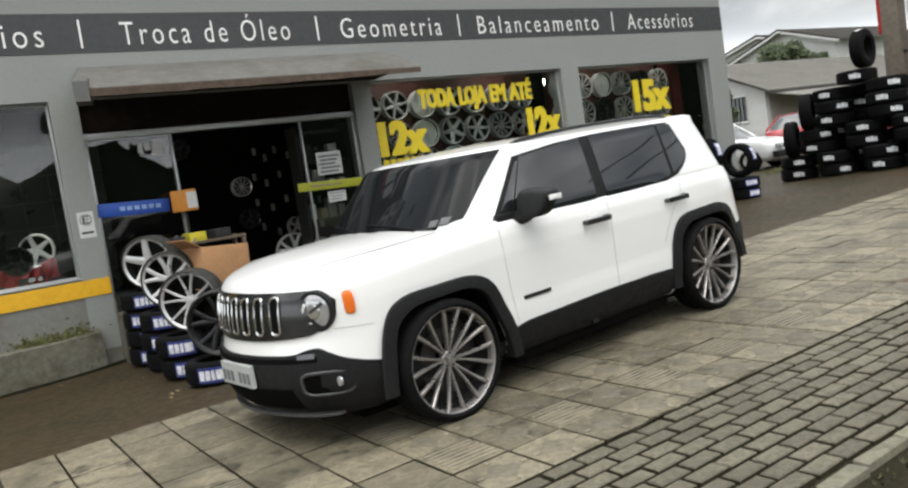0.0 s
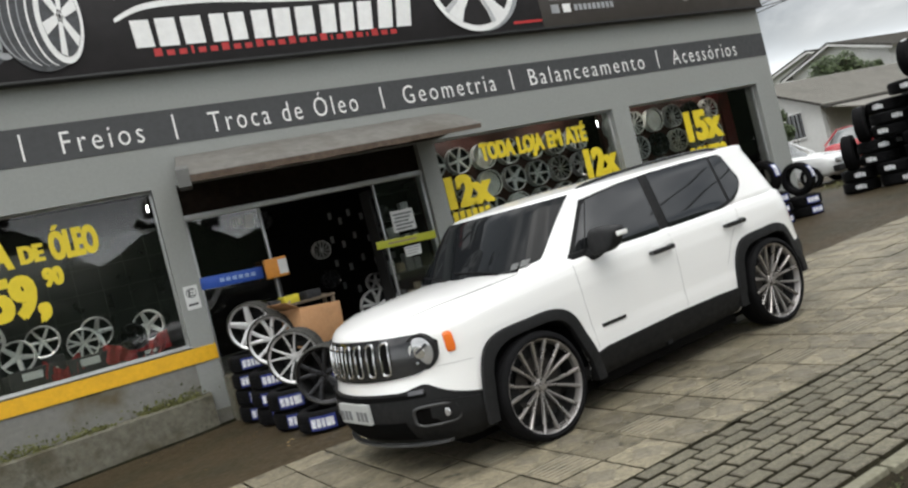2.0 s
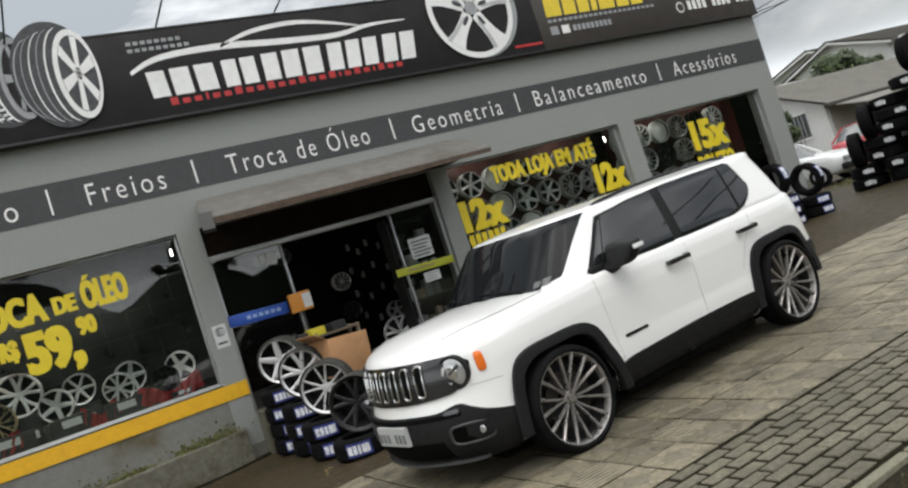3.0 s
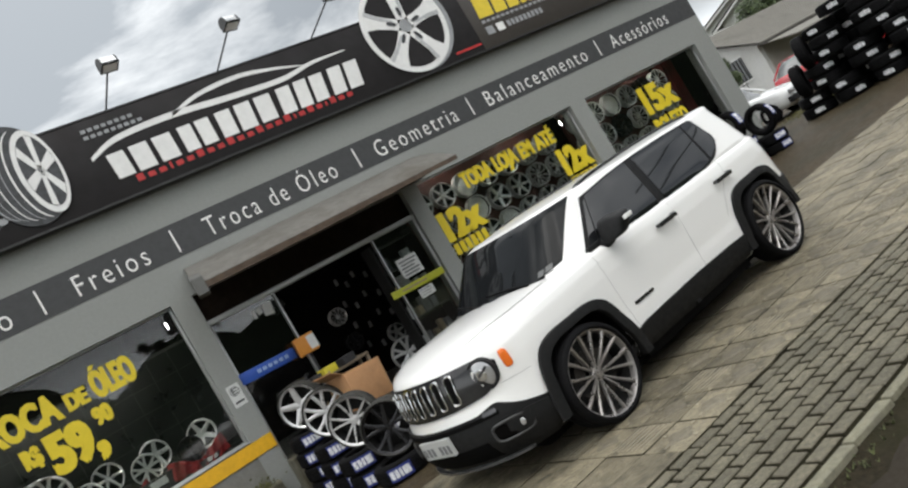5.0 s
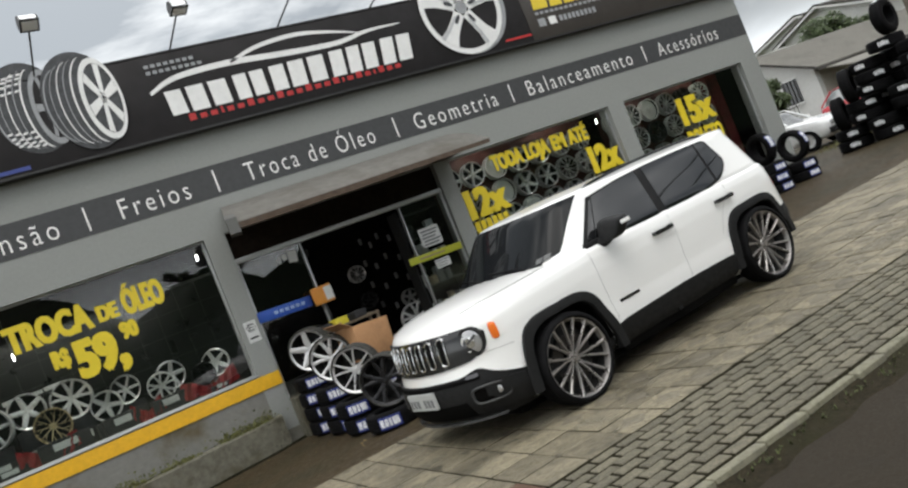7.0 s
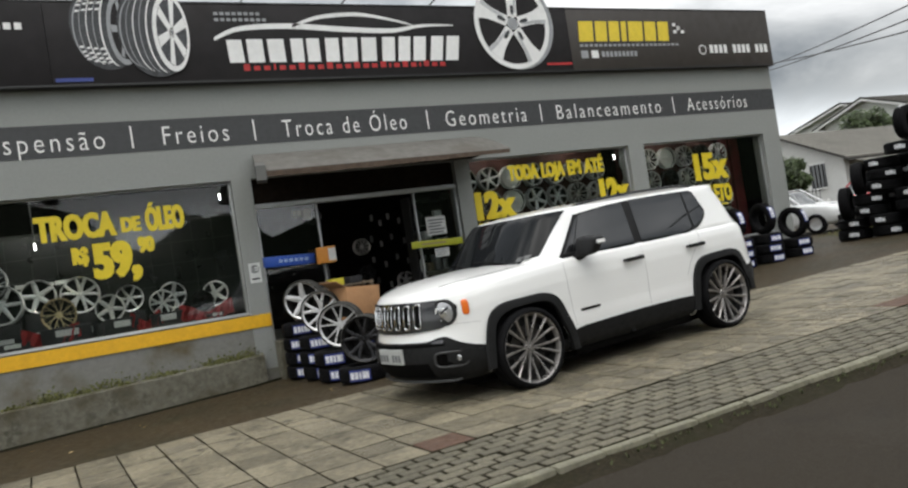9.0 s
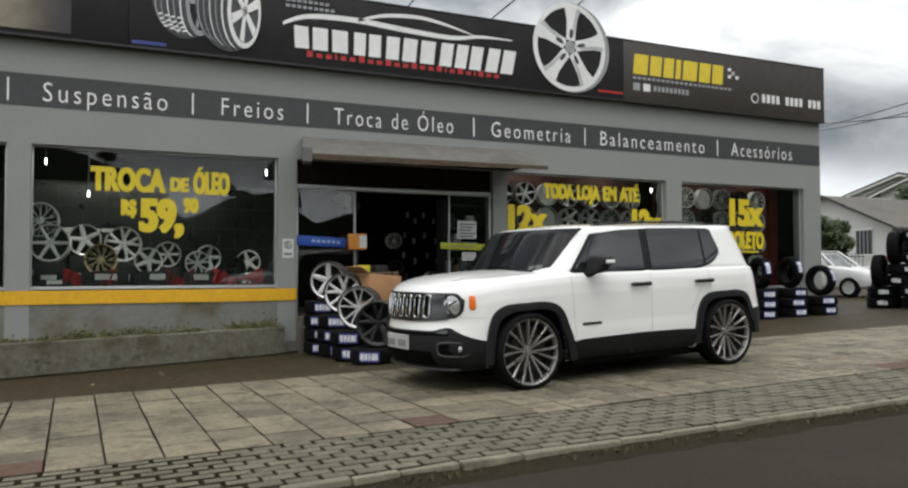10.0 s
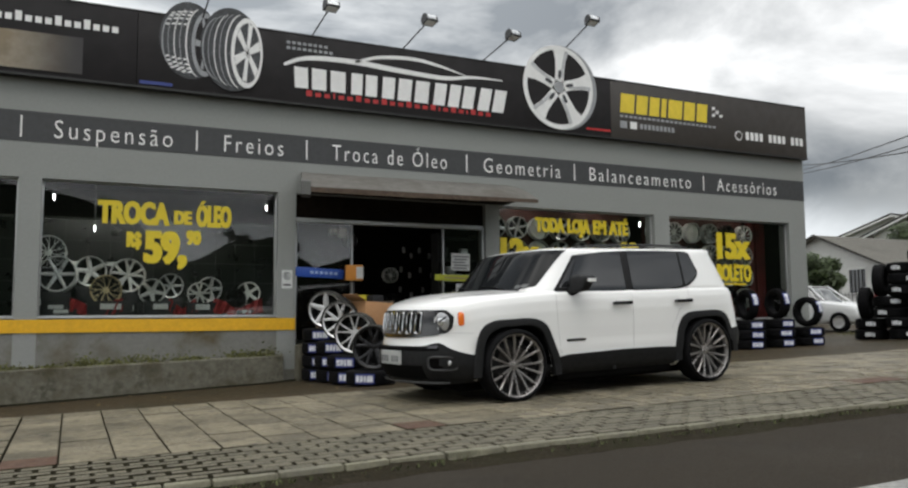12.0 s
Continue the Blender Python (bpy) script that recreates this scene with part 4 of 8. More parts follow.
for s in (-1, 1):
    o, zz = s * 0.612, 0.768
    nrm = Vector((-1, s * 0.46, 0.0)).normalized()
    turn = nrm.to_track_quat("Y", "Z").to_matrix().to_4x4()
    at = Matrix.Translation((lower_x(o, zz) + 0.004, YC + o, zz)) @ turn
    bm, _ = add_lathe(bmesh.new(), [(0.112, -0.03), (0.112, 0.006), (0.108, 0.011), (0.099, 0.011), (0.092, 0.006), (0.092, 0.0)], 40, "Y", at)
    lamp = part("headlight", bm, M["cladding"], car, "round headlight with a dark bezel")
    bm, r = add_lathe(bmesh.new(), [(0.094, 0.003), (0.083, 0.010), (0.05, 0.016), (0.01, 0.018)], 32, "Y", at)
    bm.faces.new(r[-1])
    part("headlight_lens", bm, M["lens"], lamp, "clear lamp glass")
    bm, r = add_lathe(bmesh.new(), [(0.040, 0.018), (0.037, 0.022), (0.006, 0.024)], 24, "Y", at)
    bm.faces.new(r[-1])
    part("reflector", bm, M["chrome"], lamp, "bright inner reflector")
    # white crescent painted in for the bright reflection on the lamp glass
    bm = bmesh.new()
    add_tube(bm, [at @ Vector((0.068 * math.cos(t), 0.015, 0.068 * math.sin(t))) for t in (radians(-70 + 14 * i) for i in range(9))], 0.009, 6)
    part("light_guide", bm, M["white_letter"], lamp, "white crescent in place of a glint on the lamp glass")
    part("lamp_bar", add_rod(bmesh.new(), at @ Vector((-0.06, 0.014, 0.045)), at @ Vector((0.02, 0.022, 0.0)), 0.010), M["dark_ink"], lamp, "dark inner bar")


def bumper_shape(o):
    k = min(1.0, abs(o) / 0.85)
    return 0.175 + 0.05 * k ** 5, 0.545 + 0.03 * math.exp(-((k - 0.70) / 0.10) ** 2) - (0.115 * ((k - 0.72) / 0.28) ** 1.2 if k > 0.72 else 0.0)


part("front_bumper", front_panel(-0.838, 0.838, 0, 0, lambda o, z: max(lower_x(o, z), -0.9), 0.018, 0.05, 90, 10, bumper_shape), M["cladding"], car, "charcoal plastic front bumper")
for far in (False, True):
    part("bumper_side", side_panel([(-0.66, 0.185), (-0.385, 0.195)], [(-0.66, 0.475), (-0.40, 0.435)], lower_y, 0.026, 0.04, 8, 8, far), M["cladding"], car, "charcoal bumper corner")
    part("rear_bumper_side", side_panel([(3.03, 0.29), (3.30, 0.34)], [(3.03, 0.56), (3.30, 0.58)], lower_y, 0.02, 0.04, 10, 8, far), M["cladding"], car, "charcoal rear bumper corner")
part("lower_grille", front_panel(-0.46, 0.46, 0.235, 0.365, lower_x, 0.024, 0.02, 16, 4), M["void"], car, "dark lower air intake")
part("upper_slot", front_panel(-0.62, 0.62, 0.505, 0.532, lower_x, 0.023, 0.02, 24, 2), M["void"], car, "narrow dark slot over the bumper")
part("skid_lip", front_panel(-0.64, 0.64, 0.196, 0.212, lambda o, z: lower_x(o, 0.26), 0.024, 0.04, 40, 2), M["cladding_edge"], car, "thin grey bumper lip")
for s in (-1, 1):
    o = s * 0.635
    bm = bmesh.new()
    pts = [(0.105 * math.copysign(abs(math.cos(t)) ** 0.5, math.cos(t)), 0.062 * math.copysign(abs(math.sin(t)) ** 0.6, math.sin(t))) for t in (2 * math.pi * k / 24 for k in range(24))]
    add_tube(bm, [(lower_x(o + ya, 0.385 + za) - 0.020, YC + o + ya, 0.385 + za) for ya, za in pts + pts[:1]], 0.010, 6)
    fog = part("fog_lamp", bm, M["cladding_edge"], car, "fog lamp in a rounded bezel")
    part("fog_recess", front_panel(o - 0.09, o + 0.09, 0.335, 0.435, lower_x, 0.020, 0.004, 8, 4), M["shade_black"], fog, "flat panel, near-black for a recess in shade")
    bm, r = add_lathe(bmesh.new(), [(0.028, 0.0), (0.025, 0.010), (0.004, 0.014)], 20, "Y", Matrix.Translation((lower_x(o + s * 0.06, 0.385) - 0.02, YC + o + s * 0.06, 0.39)) @ Vector((-1, s * 0.25, 0)).to_track_quat("Y", "Z").to_matrix().to_4x4())
    bm.faces.new(r[-1])
    part("fog_glass", bm, M["lens"], fog, "small clear lamp")
    part("position_lamp", front_panel(o - s * 0.07 - 0.045, o - s * 0.07 + 0.045, 0.526, 0.552, lower_x, 0.024, 0.012, 6, 2), M["smoked_lens"], car, "small smoked position lamp")
plate = part("number_plate", box(-0.862, -0.835, YC - 0.20, YC + 0.20, 0.37, 0.50, 0.003), M["plate"], car, "grey number plate with dark bars", False)
for k in range(7):
    if k != 3:
        y = YC - 0.165 + 0.055 * k
        part("plate_bar", box(-0.866, -0.8625, y - 0.017, y + 0.017, 0.392, 0.455), M["plate_ink"], plate, "", False)
part("bonnet_badge", front_panel(-0.075, 0.075, 0.890, 0.903, lambda o, z: lower_x(o, z), 0.004, 0.02, 6, 2), M["aluminium"], car, "small plain bonnet badge")
for far in (False, True):
    bm = bmesh.new()
    pts = [(-0.56 + 0.02 * i, 0.665 - 0.0012 * i) for i in range(10)]
    add_tube(bm, [(xa, 2 * YC - lower_y(xa, za) if far else lower_y(xa, za), za) for xa, za in pts], 0.0016, 5)
    part("wing_gap", bm, M["shut_line"], car, "grey shut line under the headlight")
# bonnet shut line
for s in (-1,):
    bm = bmesh.new()
    pts = smooth_line([(-0.60, 0.585), (-0.45, 0.635), (-0.1, 0.665), (0.22, 0.67)], 8)
    add_tube(bm, [(xa, YC + s * oa, deck(xa) + 0.045 * (1 - (oa / 0.74) ** 2) + 0.001) for xa, oa in pts], 0.0030, 6)
    part("bonnet_gap", bm, M["shut_line"], car, "grey shut line")


# windscreen, wipers
def screen(edge, z0, z1, off, thick, no=44, nz=14):
    """A curved pane laid on the front of the cabin, out to a share of its half width."""
    bm = bmesh.new()
    fr, bk = [], []
    for i in range(no + 1):
        k = math.sin((i / no - 0.5) * math.pi) * 0.6 + (2 * i / no - 1) * 0.4
        r0, r1 = [], []
        for j in range(nz + 1):
            foot = z0 + 0.035 * abs(k) ** 6
            z = foot + (z1 - foot) * j / nz
            f, r, w = upper_row(z)
            o = k * (edge + 0.075 * (j / nz) ** 0.8) * w
            x = upper_x(o, z)
            n = Vector((-1.0, (upper_x(o + 0.002, z) - upper_x(o - 0.002, z)) / 0.004, (upper_x(o, z + 0.01) - upper_x(o, z - 0.01)) / 0.02)).normalized()
            p = Vector((x, YC + o, z))
            r0.append(bm.verts.new(p + n * off)); r1.append(bm.verts.new(p + n * (off - thick)))
        fr.append(r0); bk.append(r1)
    for g in (fr, bk):
        for i in range(no):
            for j in range(nz):
                bm.faces.new((g[i][j], g[i + 1][j], g[i + 1][j + 1], g[i][j + 1]))
    for g, h in zip(zip(fr, fr[1:]), zip(bk, bk[1:])):
        for j in (0, nz):
            bm.faces.new((g[0][j], g[1][j], h[1][j], h[0][j]))
    for i in (0, no):
        for j in range(nz):
            bm.faces.new((fr[i][j], fr[i][j + 1], bk[i][j + 1], bk[i][j]))
    return bm


part("windscreen", screen(0.898, 1.045, 1.440, 0.008, 0.010), M["windscreen"], car, "dark tinted windscreen")
for o0, o1 in ((-0.50, 0.02), (0.05, 0.55)):
    bm = bmesh.new()
    add_rod(bm, (upper_x(o0, 1.05) - 0.03, YC + o0, 1.055), (upper_x((o0 + o1) / 2, 1.09) - 0.025, YC + (o0 + o1) / 2, 1.09), 0.009)
    add_rod(bm, (upper_x(o0 + 0.12, 1.075) - 0.018, YC + o0 + 0.12, 1.075), (upper_x(o1, 1.10) - 0.018, YC + o1, 1.105), 0.007)
    part("wiper", bm, M["rubber"], car, "black wiper")
part("cowl", front_panel(-0.62, 0.62, 1.03, 1.058, upper_x, 0.012, 0.03, 20, 2), M["cladding"], car, "dark scuttle panel")


for o, z in ((-0.655, 1.086), (-0.60, 1.078)):
    part("sticker", front_panel(o - 0.022, o + 0.022, z - 0.018, z + 0.018, upper_x, 0.026, 0.006, 4, 4), M["sticker"], car, "small pale sticker on the windscreen")


# two more near-black blocks, added to deepen the shade below the car
part("underbody", box(-0.45, 3.0, 0.27, 2 * YC - 0.27, 0.12, 0.26, 0.02), M["shade_black"], car, "black block added under the car to deepen its shade")
part("underbody", box(0.46, 2.13, 0.15, 2 * YC - 0.15, 0.135, 0.205), M["shade_black"], car, "black block added between the wheels to deepen the shade")


# wheels
def add_spoke(bm, ang, r0, r1, w0, w1, y0, y1, depth, lean=0.0):
    """A tapered spoke from the hub to the rim; y is the outer face."""
    def pt(r, side, y, a):
        c, s = math.cos(a), math.sin(a)
        return Vector((r * c - side * s, y, r * s + side * c))
    secs = []
    for k in (0.0, 0.35, 0.75, 1.0):
        r = r0 + (r1 - r0) * k
        w = w0 + (w1 - w0) * k
        y = y0 + (y1 - y0) * k
        a = ang + lean * k
        secs.append([bm.verts.new(pt(r, -w, y + 0.006, a)), bm.verts.new(pt(r, -w * 0.55, y, a)), bm.verts.new(pt(r, w * 0.55, y, a)), bm.verts.new(pt(r, w, y + 0.006, a)),
                     bm.verts.new(pt(r, w, y + depth, a)), bm.verts.new(pt(r, -w, y + depth, a))])
    for p, q in zip(secs, secs[1:]):
        for i in range(6):
            bm.faces.new((p[i], p[(i + 1) % 6], q[(i + 1) % 6], q[i]))
    bm.faces.new(secs[0][::-1]); bm.faces.new(secs[-1])


def wheel_parts(owner, R, style, mat, tyre_r=0.0, width=0.21, rubber=None):
    """Rim, spokes, hub cap and, if asked, a tyre, axis along y, outer face at y = 0."""
    bm, _ = add_lathe(bmesh.new(), [(R * 0.90, 0.012), (R * 0.955, 0.004), (R * 0.985, 0.0), (R, 0.004), (R, 0.016), (R * 0.94, 0.022), (R * 0.90, 0.06), (R * 0.86, width * 0.6), (R * 0.95, width), (R * 0.99, width)], 56)
    rim = part("rim", bm, mat, owner)
    bm, _ = add_lathe(bmesh.new(), [(R * 0.905, 0.02), (R * 0.87, 0.06), (R * 0.84, width * 0.95), (R * 0.3, width * 0.95)], 40)
    part("barrel", bm, M["barrel"], rim, "dark inner barrel")
    bm = bmesh.new()
    if style == "turbine":
        for i in range(9):
            a = 2 * math.pi * i / 9
            for d in (-0.155, 0.155):
                add_spoke(bm, a + d * 0.62, R * 0.16, R * 0.93, R * 0.045, R * 0.058, 0.040, 0.008, 0.03, d * 0.55)
    elif style == "five":
        for i in range(5):
            a = 2 * math.pi * i / 5 + math.pi / 2
            add_spoke(bm, a, R * 0.12, R * 0.93, R * 0.17, R * 0.115, 0.03, 0.008, 0.03)
    elif style == "split":
        for i in range(5):
            a = 2 * math.pi * i / 5 + math.pi / 2
            for d in (-0.22, 0.22):
                add_spoke(bm, a + d * 0.35, R * 0.14, R * 0.93, R * 0.085, R * 0.075, 0.03, 0.008, 0.03, d * 0.9)
    elif style == "six":
        for i in range(6):
            add_spoke(bm, 2 * math.pi * i / 6, R * 0.12, R * 0.93, R * 0.11, R * 0.075, 0.03, 0.008, 0.03)
    elif style == "mesh":
        for i in range(10):
            a = 2 * math.pi * i / 10
            add_spoke(bm, a, R * 0.14, R * 0.93, R * 0.036, R * 0.024, 0.03, 0.008, 0.03)
            add_spoke(bm, a + 0.10, R * 0.55, R * 0.93, R * 0.022, R * 0.022, 0.016, 0.008, 0.02, 0.2)
    elif style == "pairs":
        for i in range(5):
            a = 2 * math.pi * i / 5 + math.pi / 2
            for d in (-1, 1):
                add_spoke(bm, a + d * 0.17, R * 0.15, R * 0.94, R * 0.048, R * 0.040, 0.034, 0.006, 0.02, d * 0.09)
    elif style == "dish":
        add_lathe(bm, [(R * 0.92, 0.05), (R * 0.6, 0.06), (R * 0.4, 0.045), (R * 0.15, 0.05)], 40)
        for i in range(8):
            add_spoke(bm, 2 * math.pi * i / 8, R * 0.12, R * 0.62, R * 0.06, R * 0.07, 0.035, 0.05, 0.02)
    part("spokes", bm, mat, rim)
    bm, r = add_lathe(bmesh.new(), [(R * 0.20, 0.075), (R * 0.20, 0.045), (R * 0.17, 0.036), (R * 0.10, 0.034), (R * 0.09, 0.027), (R * 0.02, 0.025)], 28)
    bm.faces.new(r[-1])
    for i in range(5):
        a = 2 * math.pi * i / 5
        add_rod(bm, (R * 0.145 * math.cos(a), 0.034, R * 0.145 * math.sin(a)), (R * 0.145 * math.cos(a), 0.045, R * 0.145 * math.sin(a)), R * 0.03, seg=6)
    part("hub_cap", bm, mat, rim)
    if tyre_r:
        add_tyre("tyre", tyre_r, R * 0.985, width, owner, -0.012, rubber)
    return rim


def tyre_profile(T, R, w, y0):
    s = T - R
    return [(R - 0.004, y0 + 0.02), (R + 0.004, y0 + 0.010), (R + s * 0.3, y0 - 0.004), (R + s * 0.65, y0 + 0.002), (R + s * 0.9, y0 + 0.016), (T - 0.002, y0 + 0.034),
            (T, y0 + w * 0.28), (T - 0.007, y0 + w * 0.285), (T - 0.007, y0 + w * 0.325), (T, y0 + w * 0.33),
            (T, y0 + w * 0.48), (T - 0.007, y0 + w * 0.485), (T - 0.007, y0 + w * 0.525), (T, y0 + w * 0.53),
            (T, y0 + w * 0.68), (T - 0.007, y0 + w * 0.685), (T - 0.007, y0 + w * 0.725), (T, y0 + w * 0.73),
            (T - 0.002, y0 + w - 0.034), (R + s * 0.9, y0 + w - 0.016), (R + s * 0.65, y0 + w - 0.002), (R + s * 0.3, y0 + w + 0.004), (R + 0.004, y0 + w - 0.010), (R - 0.004, y0 + w - 0.02)]


def add_tyre(name, T, R, w, owner, y0=0.0, rubber=None):
    bm, rings = add_lathe(bmesh.new(), tyre_profile(T, R, w, y0), 56)
    for i in range(56):
        bm.faces.new((rings[-1][i], rings[-1][(i + 1) % 56], rings[0][(i + 1) % 56], rings[0][i]))
    return part(name, bm, rubber or M["rubber"], owner, "black rubber tyre")


def car_wheel(m, turn):
    w = new("wheel")
    w.parent = car
    w.matrix_basis = m @ pose(0, 0, 0, 0, turn, 0)
    tagged(w, "grey multi-spoke alloy wheel with a low tyre")
    R = 0.299
    bm, _ = add_lathe(bmesh.new(), [(R * 0.955, 0.018), (R * 0.965, 0.010), (R * 0.985, 0.006), (R, 0.010), (R, 0.018), (R * 0.95, 0.024), (R * 0.91, 0.06), (R * 0.88, 0.15), (R * 0.97, 0.225)], 64)
    for i in range(8):
        a = 2 * math.pi * i / 8
        for d in (-1, 1):
            add_spoke(bm, a + d * 0.10, R * 0.14, R * 0.96, R * 0.021, R * 0.040, 0.060, 0.012, 0.024, d * 0.095)
    bm2, r = add_lathe(bm, [(R * 0.17, 0.10), (R * 0.17, 0.066), (R * 0.15, 0.058), (R * 0.095, 0.056), (R * 0.085, 0.046), (R * 0.02, 0.044)], 28)
    bm.faces.new(r[-1])
    part("rim", bm, M["rim_grey"], w, "machined grey rim with paired spokes")
    bm, _ = add_lathe(bmesh.new(), [(R * 0.905, 0.045), (R * 0.89, 0.06), (R * 0.87, 0.15), (R * 0.3, 0.15)], 40)
    part("barrel", bm, M["barrel"], w, "dark inner barrel")
    for i in range(5):
        a = 2 * math.pi * i / 5 + 0.3
        part("wheel_bolt", add_rod(bmesh.new(), (R * 0.125 * math.cos(a), 0.052, R * 0.125 * math.sin(a)), (R * 0.125 * math.cos(a), 0.06, R * 0.125 * math.sin(a)), R * 0.022, seg=6), M["barrel"], w, "dark wheel bolt")
    bm, r = add_lathe(bmesh.new(), [(R * 0.62, 0.10), (R * 0.62, 0.088), (R * 0.3, 0.086)], 40)
    part("brake_disc", bm, M["rust_disc"], w, "steel brake disc")
    add_tyre("tyre", 0.346, R * 0.985, 0.225, w, -0.006)
    return w


for x, t in ((FRONT, 8), (REAR, 27)):
    car_wheel(pose(x, 0.0, 0.336), t)
    car_wheel(pose(x, 2 * YC, 0.336, 0, 0, 180), t + 11)
# ---- the long sign over the shop front ----
M["sign_white"] = material("printed_white", (0.78, 0.78, 0.77), 0.5, grain=0.06, scale=9)
M["sign_grey"] = material("printed_grey", (0.30, 0.31, 0.32), 0.5, grain=0.15, scale=9)
M["sign_red"] = material("printed_red", (0.43, 0.022, 0.022), 0.5, grain=0.1, scale=9)
M["sign_yellow"] = material("printed_yellow", (0.72, 0.55, 0.04), 0.5, grain=0.08, scale=9)
M["sign_gold"] = material("printed_gold_blur", (0.23, 0.18, 0.11), 0.5, grain=0.2, scale=2, stain=0.9, stain_scale=1.6, stain_color=(0.42, 0.38, 0.30))
gold = M["sign_gold"].node_tree
g_pos, g_xyz, g_map = (gold.nodes.new(k) for k in ("ShaderNodeNewGeometry", "ShaderNodeSeparateXYZ", "ShaderNodeMapRange"))
g_map.interpolation_type = "SMOOTHSTEP"
for key, value in (("From Min", -5.0), ("From Max", -3.75), ("To Min", 0.0), ("To Max", 1.0)):
    g_map.inputs[key].default_value = value
g_mix = gold.nodes.new("ShaderNodeMix"); g_mix.data_type = "RGBA"; g_mix.inputs["B"].default_value = (0.024, 0.0215, 0.0215, 1)
gold.links.new(g_pos.outputs["Position"], g_xyz.inputs["Vector"]); gold.links.new(g_xyz.outputs["X"], g_map.inputs["Value"])
gold.links.new(g_map.outputs["Result"], g_mix.inputs["Factor"])
g_base = gold.nodes["Principled BSDF"].inputs["Base Color"]
gold.links.new(g_base.links[0].from_socket, g_mix.inputs["A"]); gold.links.new(g_mix.outputs["Result"], g_base)
M["sign_blue"] = material("printed_blue", (0.03, 0.05, 0.22), 0.5, grain=0.1, scale=9)
SY = 5.86
sign = thing("shop_sign", "long dark printed sign board over the shop front", "sign")
for x0, x1, mt in ((-11.9, -3.025, "sign"), (-3.02, 5.52, "sign"), (5.525, 10.80, "sign_brown")):
    part("panel", box(x0, x1, SY, SY + 0.13, 4.235, 5.355, 0.004), M[mt], sign, "dark printed panel")
part("edge_profile", box(-11.9, 10.80, SY - 0.012, SY + 0.14, 4.20, 4.233, 0.003), M["black"], sign, "black lower edge")
part("edge_profile", box(-11.9, 10.80, SY - 0.006, SY + 0.14, 5.357, 5.385, 0.003), M["black"], sign, "black upper edge")


def flat(name, pts, mat, lay=1, label="", owner=None):
    """A printed or cut-out shape on the sign: an outline of (x, z)."""
    bm = bmesh.new()
    y = SY - 0.004 * lay
    add_prism(bm, pts, y - 0.003, y + 0.0005 if lay > 1 else SY - 0.0005)
    return part(name, bm, M[mat] if isinstance(mat, str) else mat, owner or sign, label, False)


def oval(cx, cz, rx, rz, n=40, tilt=0.0):
    out = []
    for i in range(n):
        a = 2 * math.pi * i / n
        x, z = rx * math.cos(a), rz * math.sin(a)
        out.append((cx + x + tilt * z, cz + z))
    return out


def slab(x0, x1, z0, z1, lean=0.0):
    h = z1 - z0
    return [(x0, z0), (x1, z0), (x1 + lean * h, z1), (x0 + lean * h, z1)]


def swoosh(name, line, w, mat):
    """A tapering printed stroke along a line."""
    p = smooth_line(line, 8)
    bm = bmesh.new()
    top, low = [], []
    for i, (x, z) in enumerate(p):
        k = i / (len(p) - 1)
        h = w * (0.15 + math.sin(math.pi * min(1.0, k * 0.85 + 0.15)) ** 0.8)
        top.append((x, z + h / 2)); low.append((x, z - h / 2))
    y = SY - 0.004
    for (a, b), (c, d) in zip(zip(top, low), zip(top[1:], low[1:])):
        v = [bm.verts.new((q[0], y, q[1])) for q in (b, d, c, a)]
        bm.faces.new(v)
    bmesh.ops.remove_doubles(bm, verts=bm.verts, dist=1e-5)
    r = bmesh.ops.extrude_face_region(bm, geom=list(bm.faces))
    for v in r["geom"]:
        if isinstance(v, bmesh.types.BMVert):
            v.co.y = SY - 0.0005
    return part(name, bm, M[mat], sign, "white printed stroke", False)


# plain blocks standing in for the shop's mark
x = -0.66
for k, w in enumerate((0.22, 0.60, 0.48, 0.22, 0.60, 0.22, 0.52, 0.56)):
    lean, low, high = 0.035 * k - 0.04, 4.485 - 0.004 * k, 4.825 + 0.006 * k
    for a, b in (((0.0, 1.0),) if w < 0.3 else ((0.0, 0.40), (0.52, 0.94))):
        flat("mark_block", slab(x + w * a, x + w * b, low, high, lean), "sign_white", 1, "white upright block")
    x += w + 0.06
swoosh("stroke", [(-0.84, 4.84), (-0.45, 4.99), (0.3, 5.03), (1.2, 4.98), (2.0, 4.96), (2.55, 5.04), (3.15, 5.05)], 0.075, "sign_white")
swoosh("stroke", [(0.35, 5.03), (0.8, 5.17), (1.4, 5.22), (1.9, 5.16), (2.4, 5.05)], 0.055, "sign_white")
x = -0.47
for i in range(24):
    w = 0.092 if i not in (3, 16, 20) else 0.03
    flat("url_bar", slab(x, x + w, 4.365, 4.365 + (0.066 if i % 3 else 0.095)), "sign_red", 1, "red bar of lettering")
    x += w + 0.058
for k, (z, n) in enumerate(((5.19, 8), (5.10, 9))):
    for i in range(n):
        flat("small_bar", slab(-0.80 + i * 0.088, -0.80 + i * 0.088 + 0.06, z, z + 0.045), "sign_grey", 1, "small pale bar")


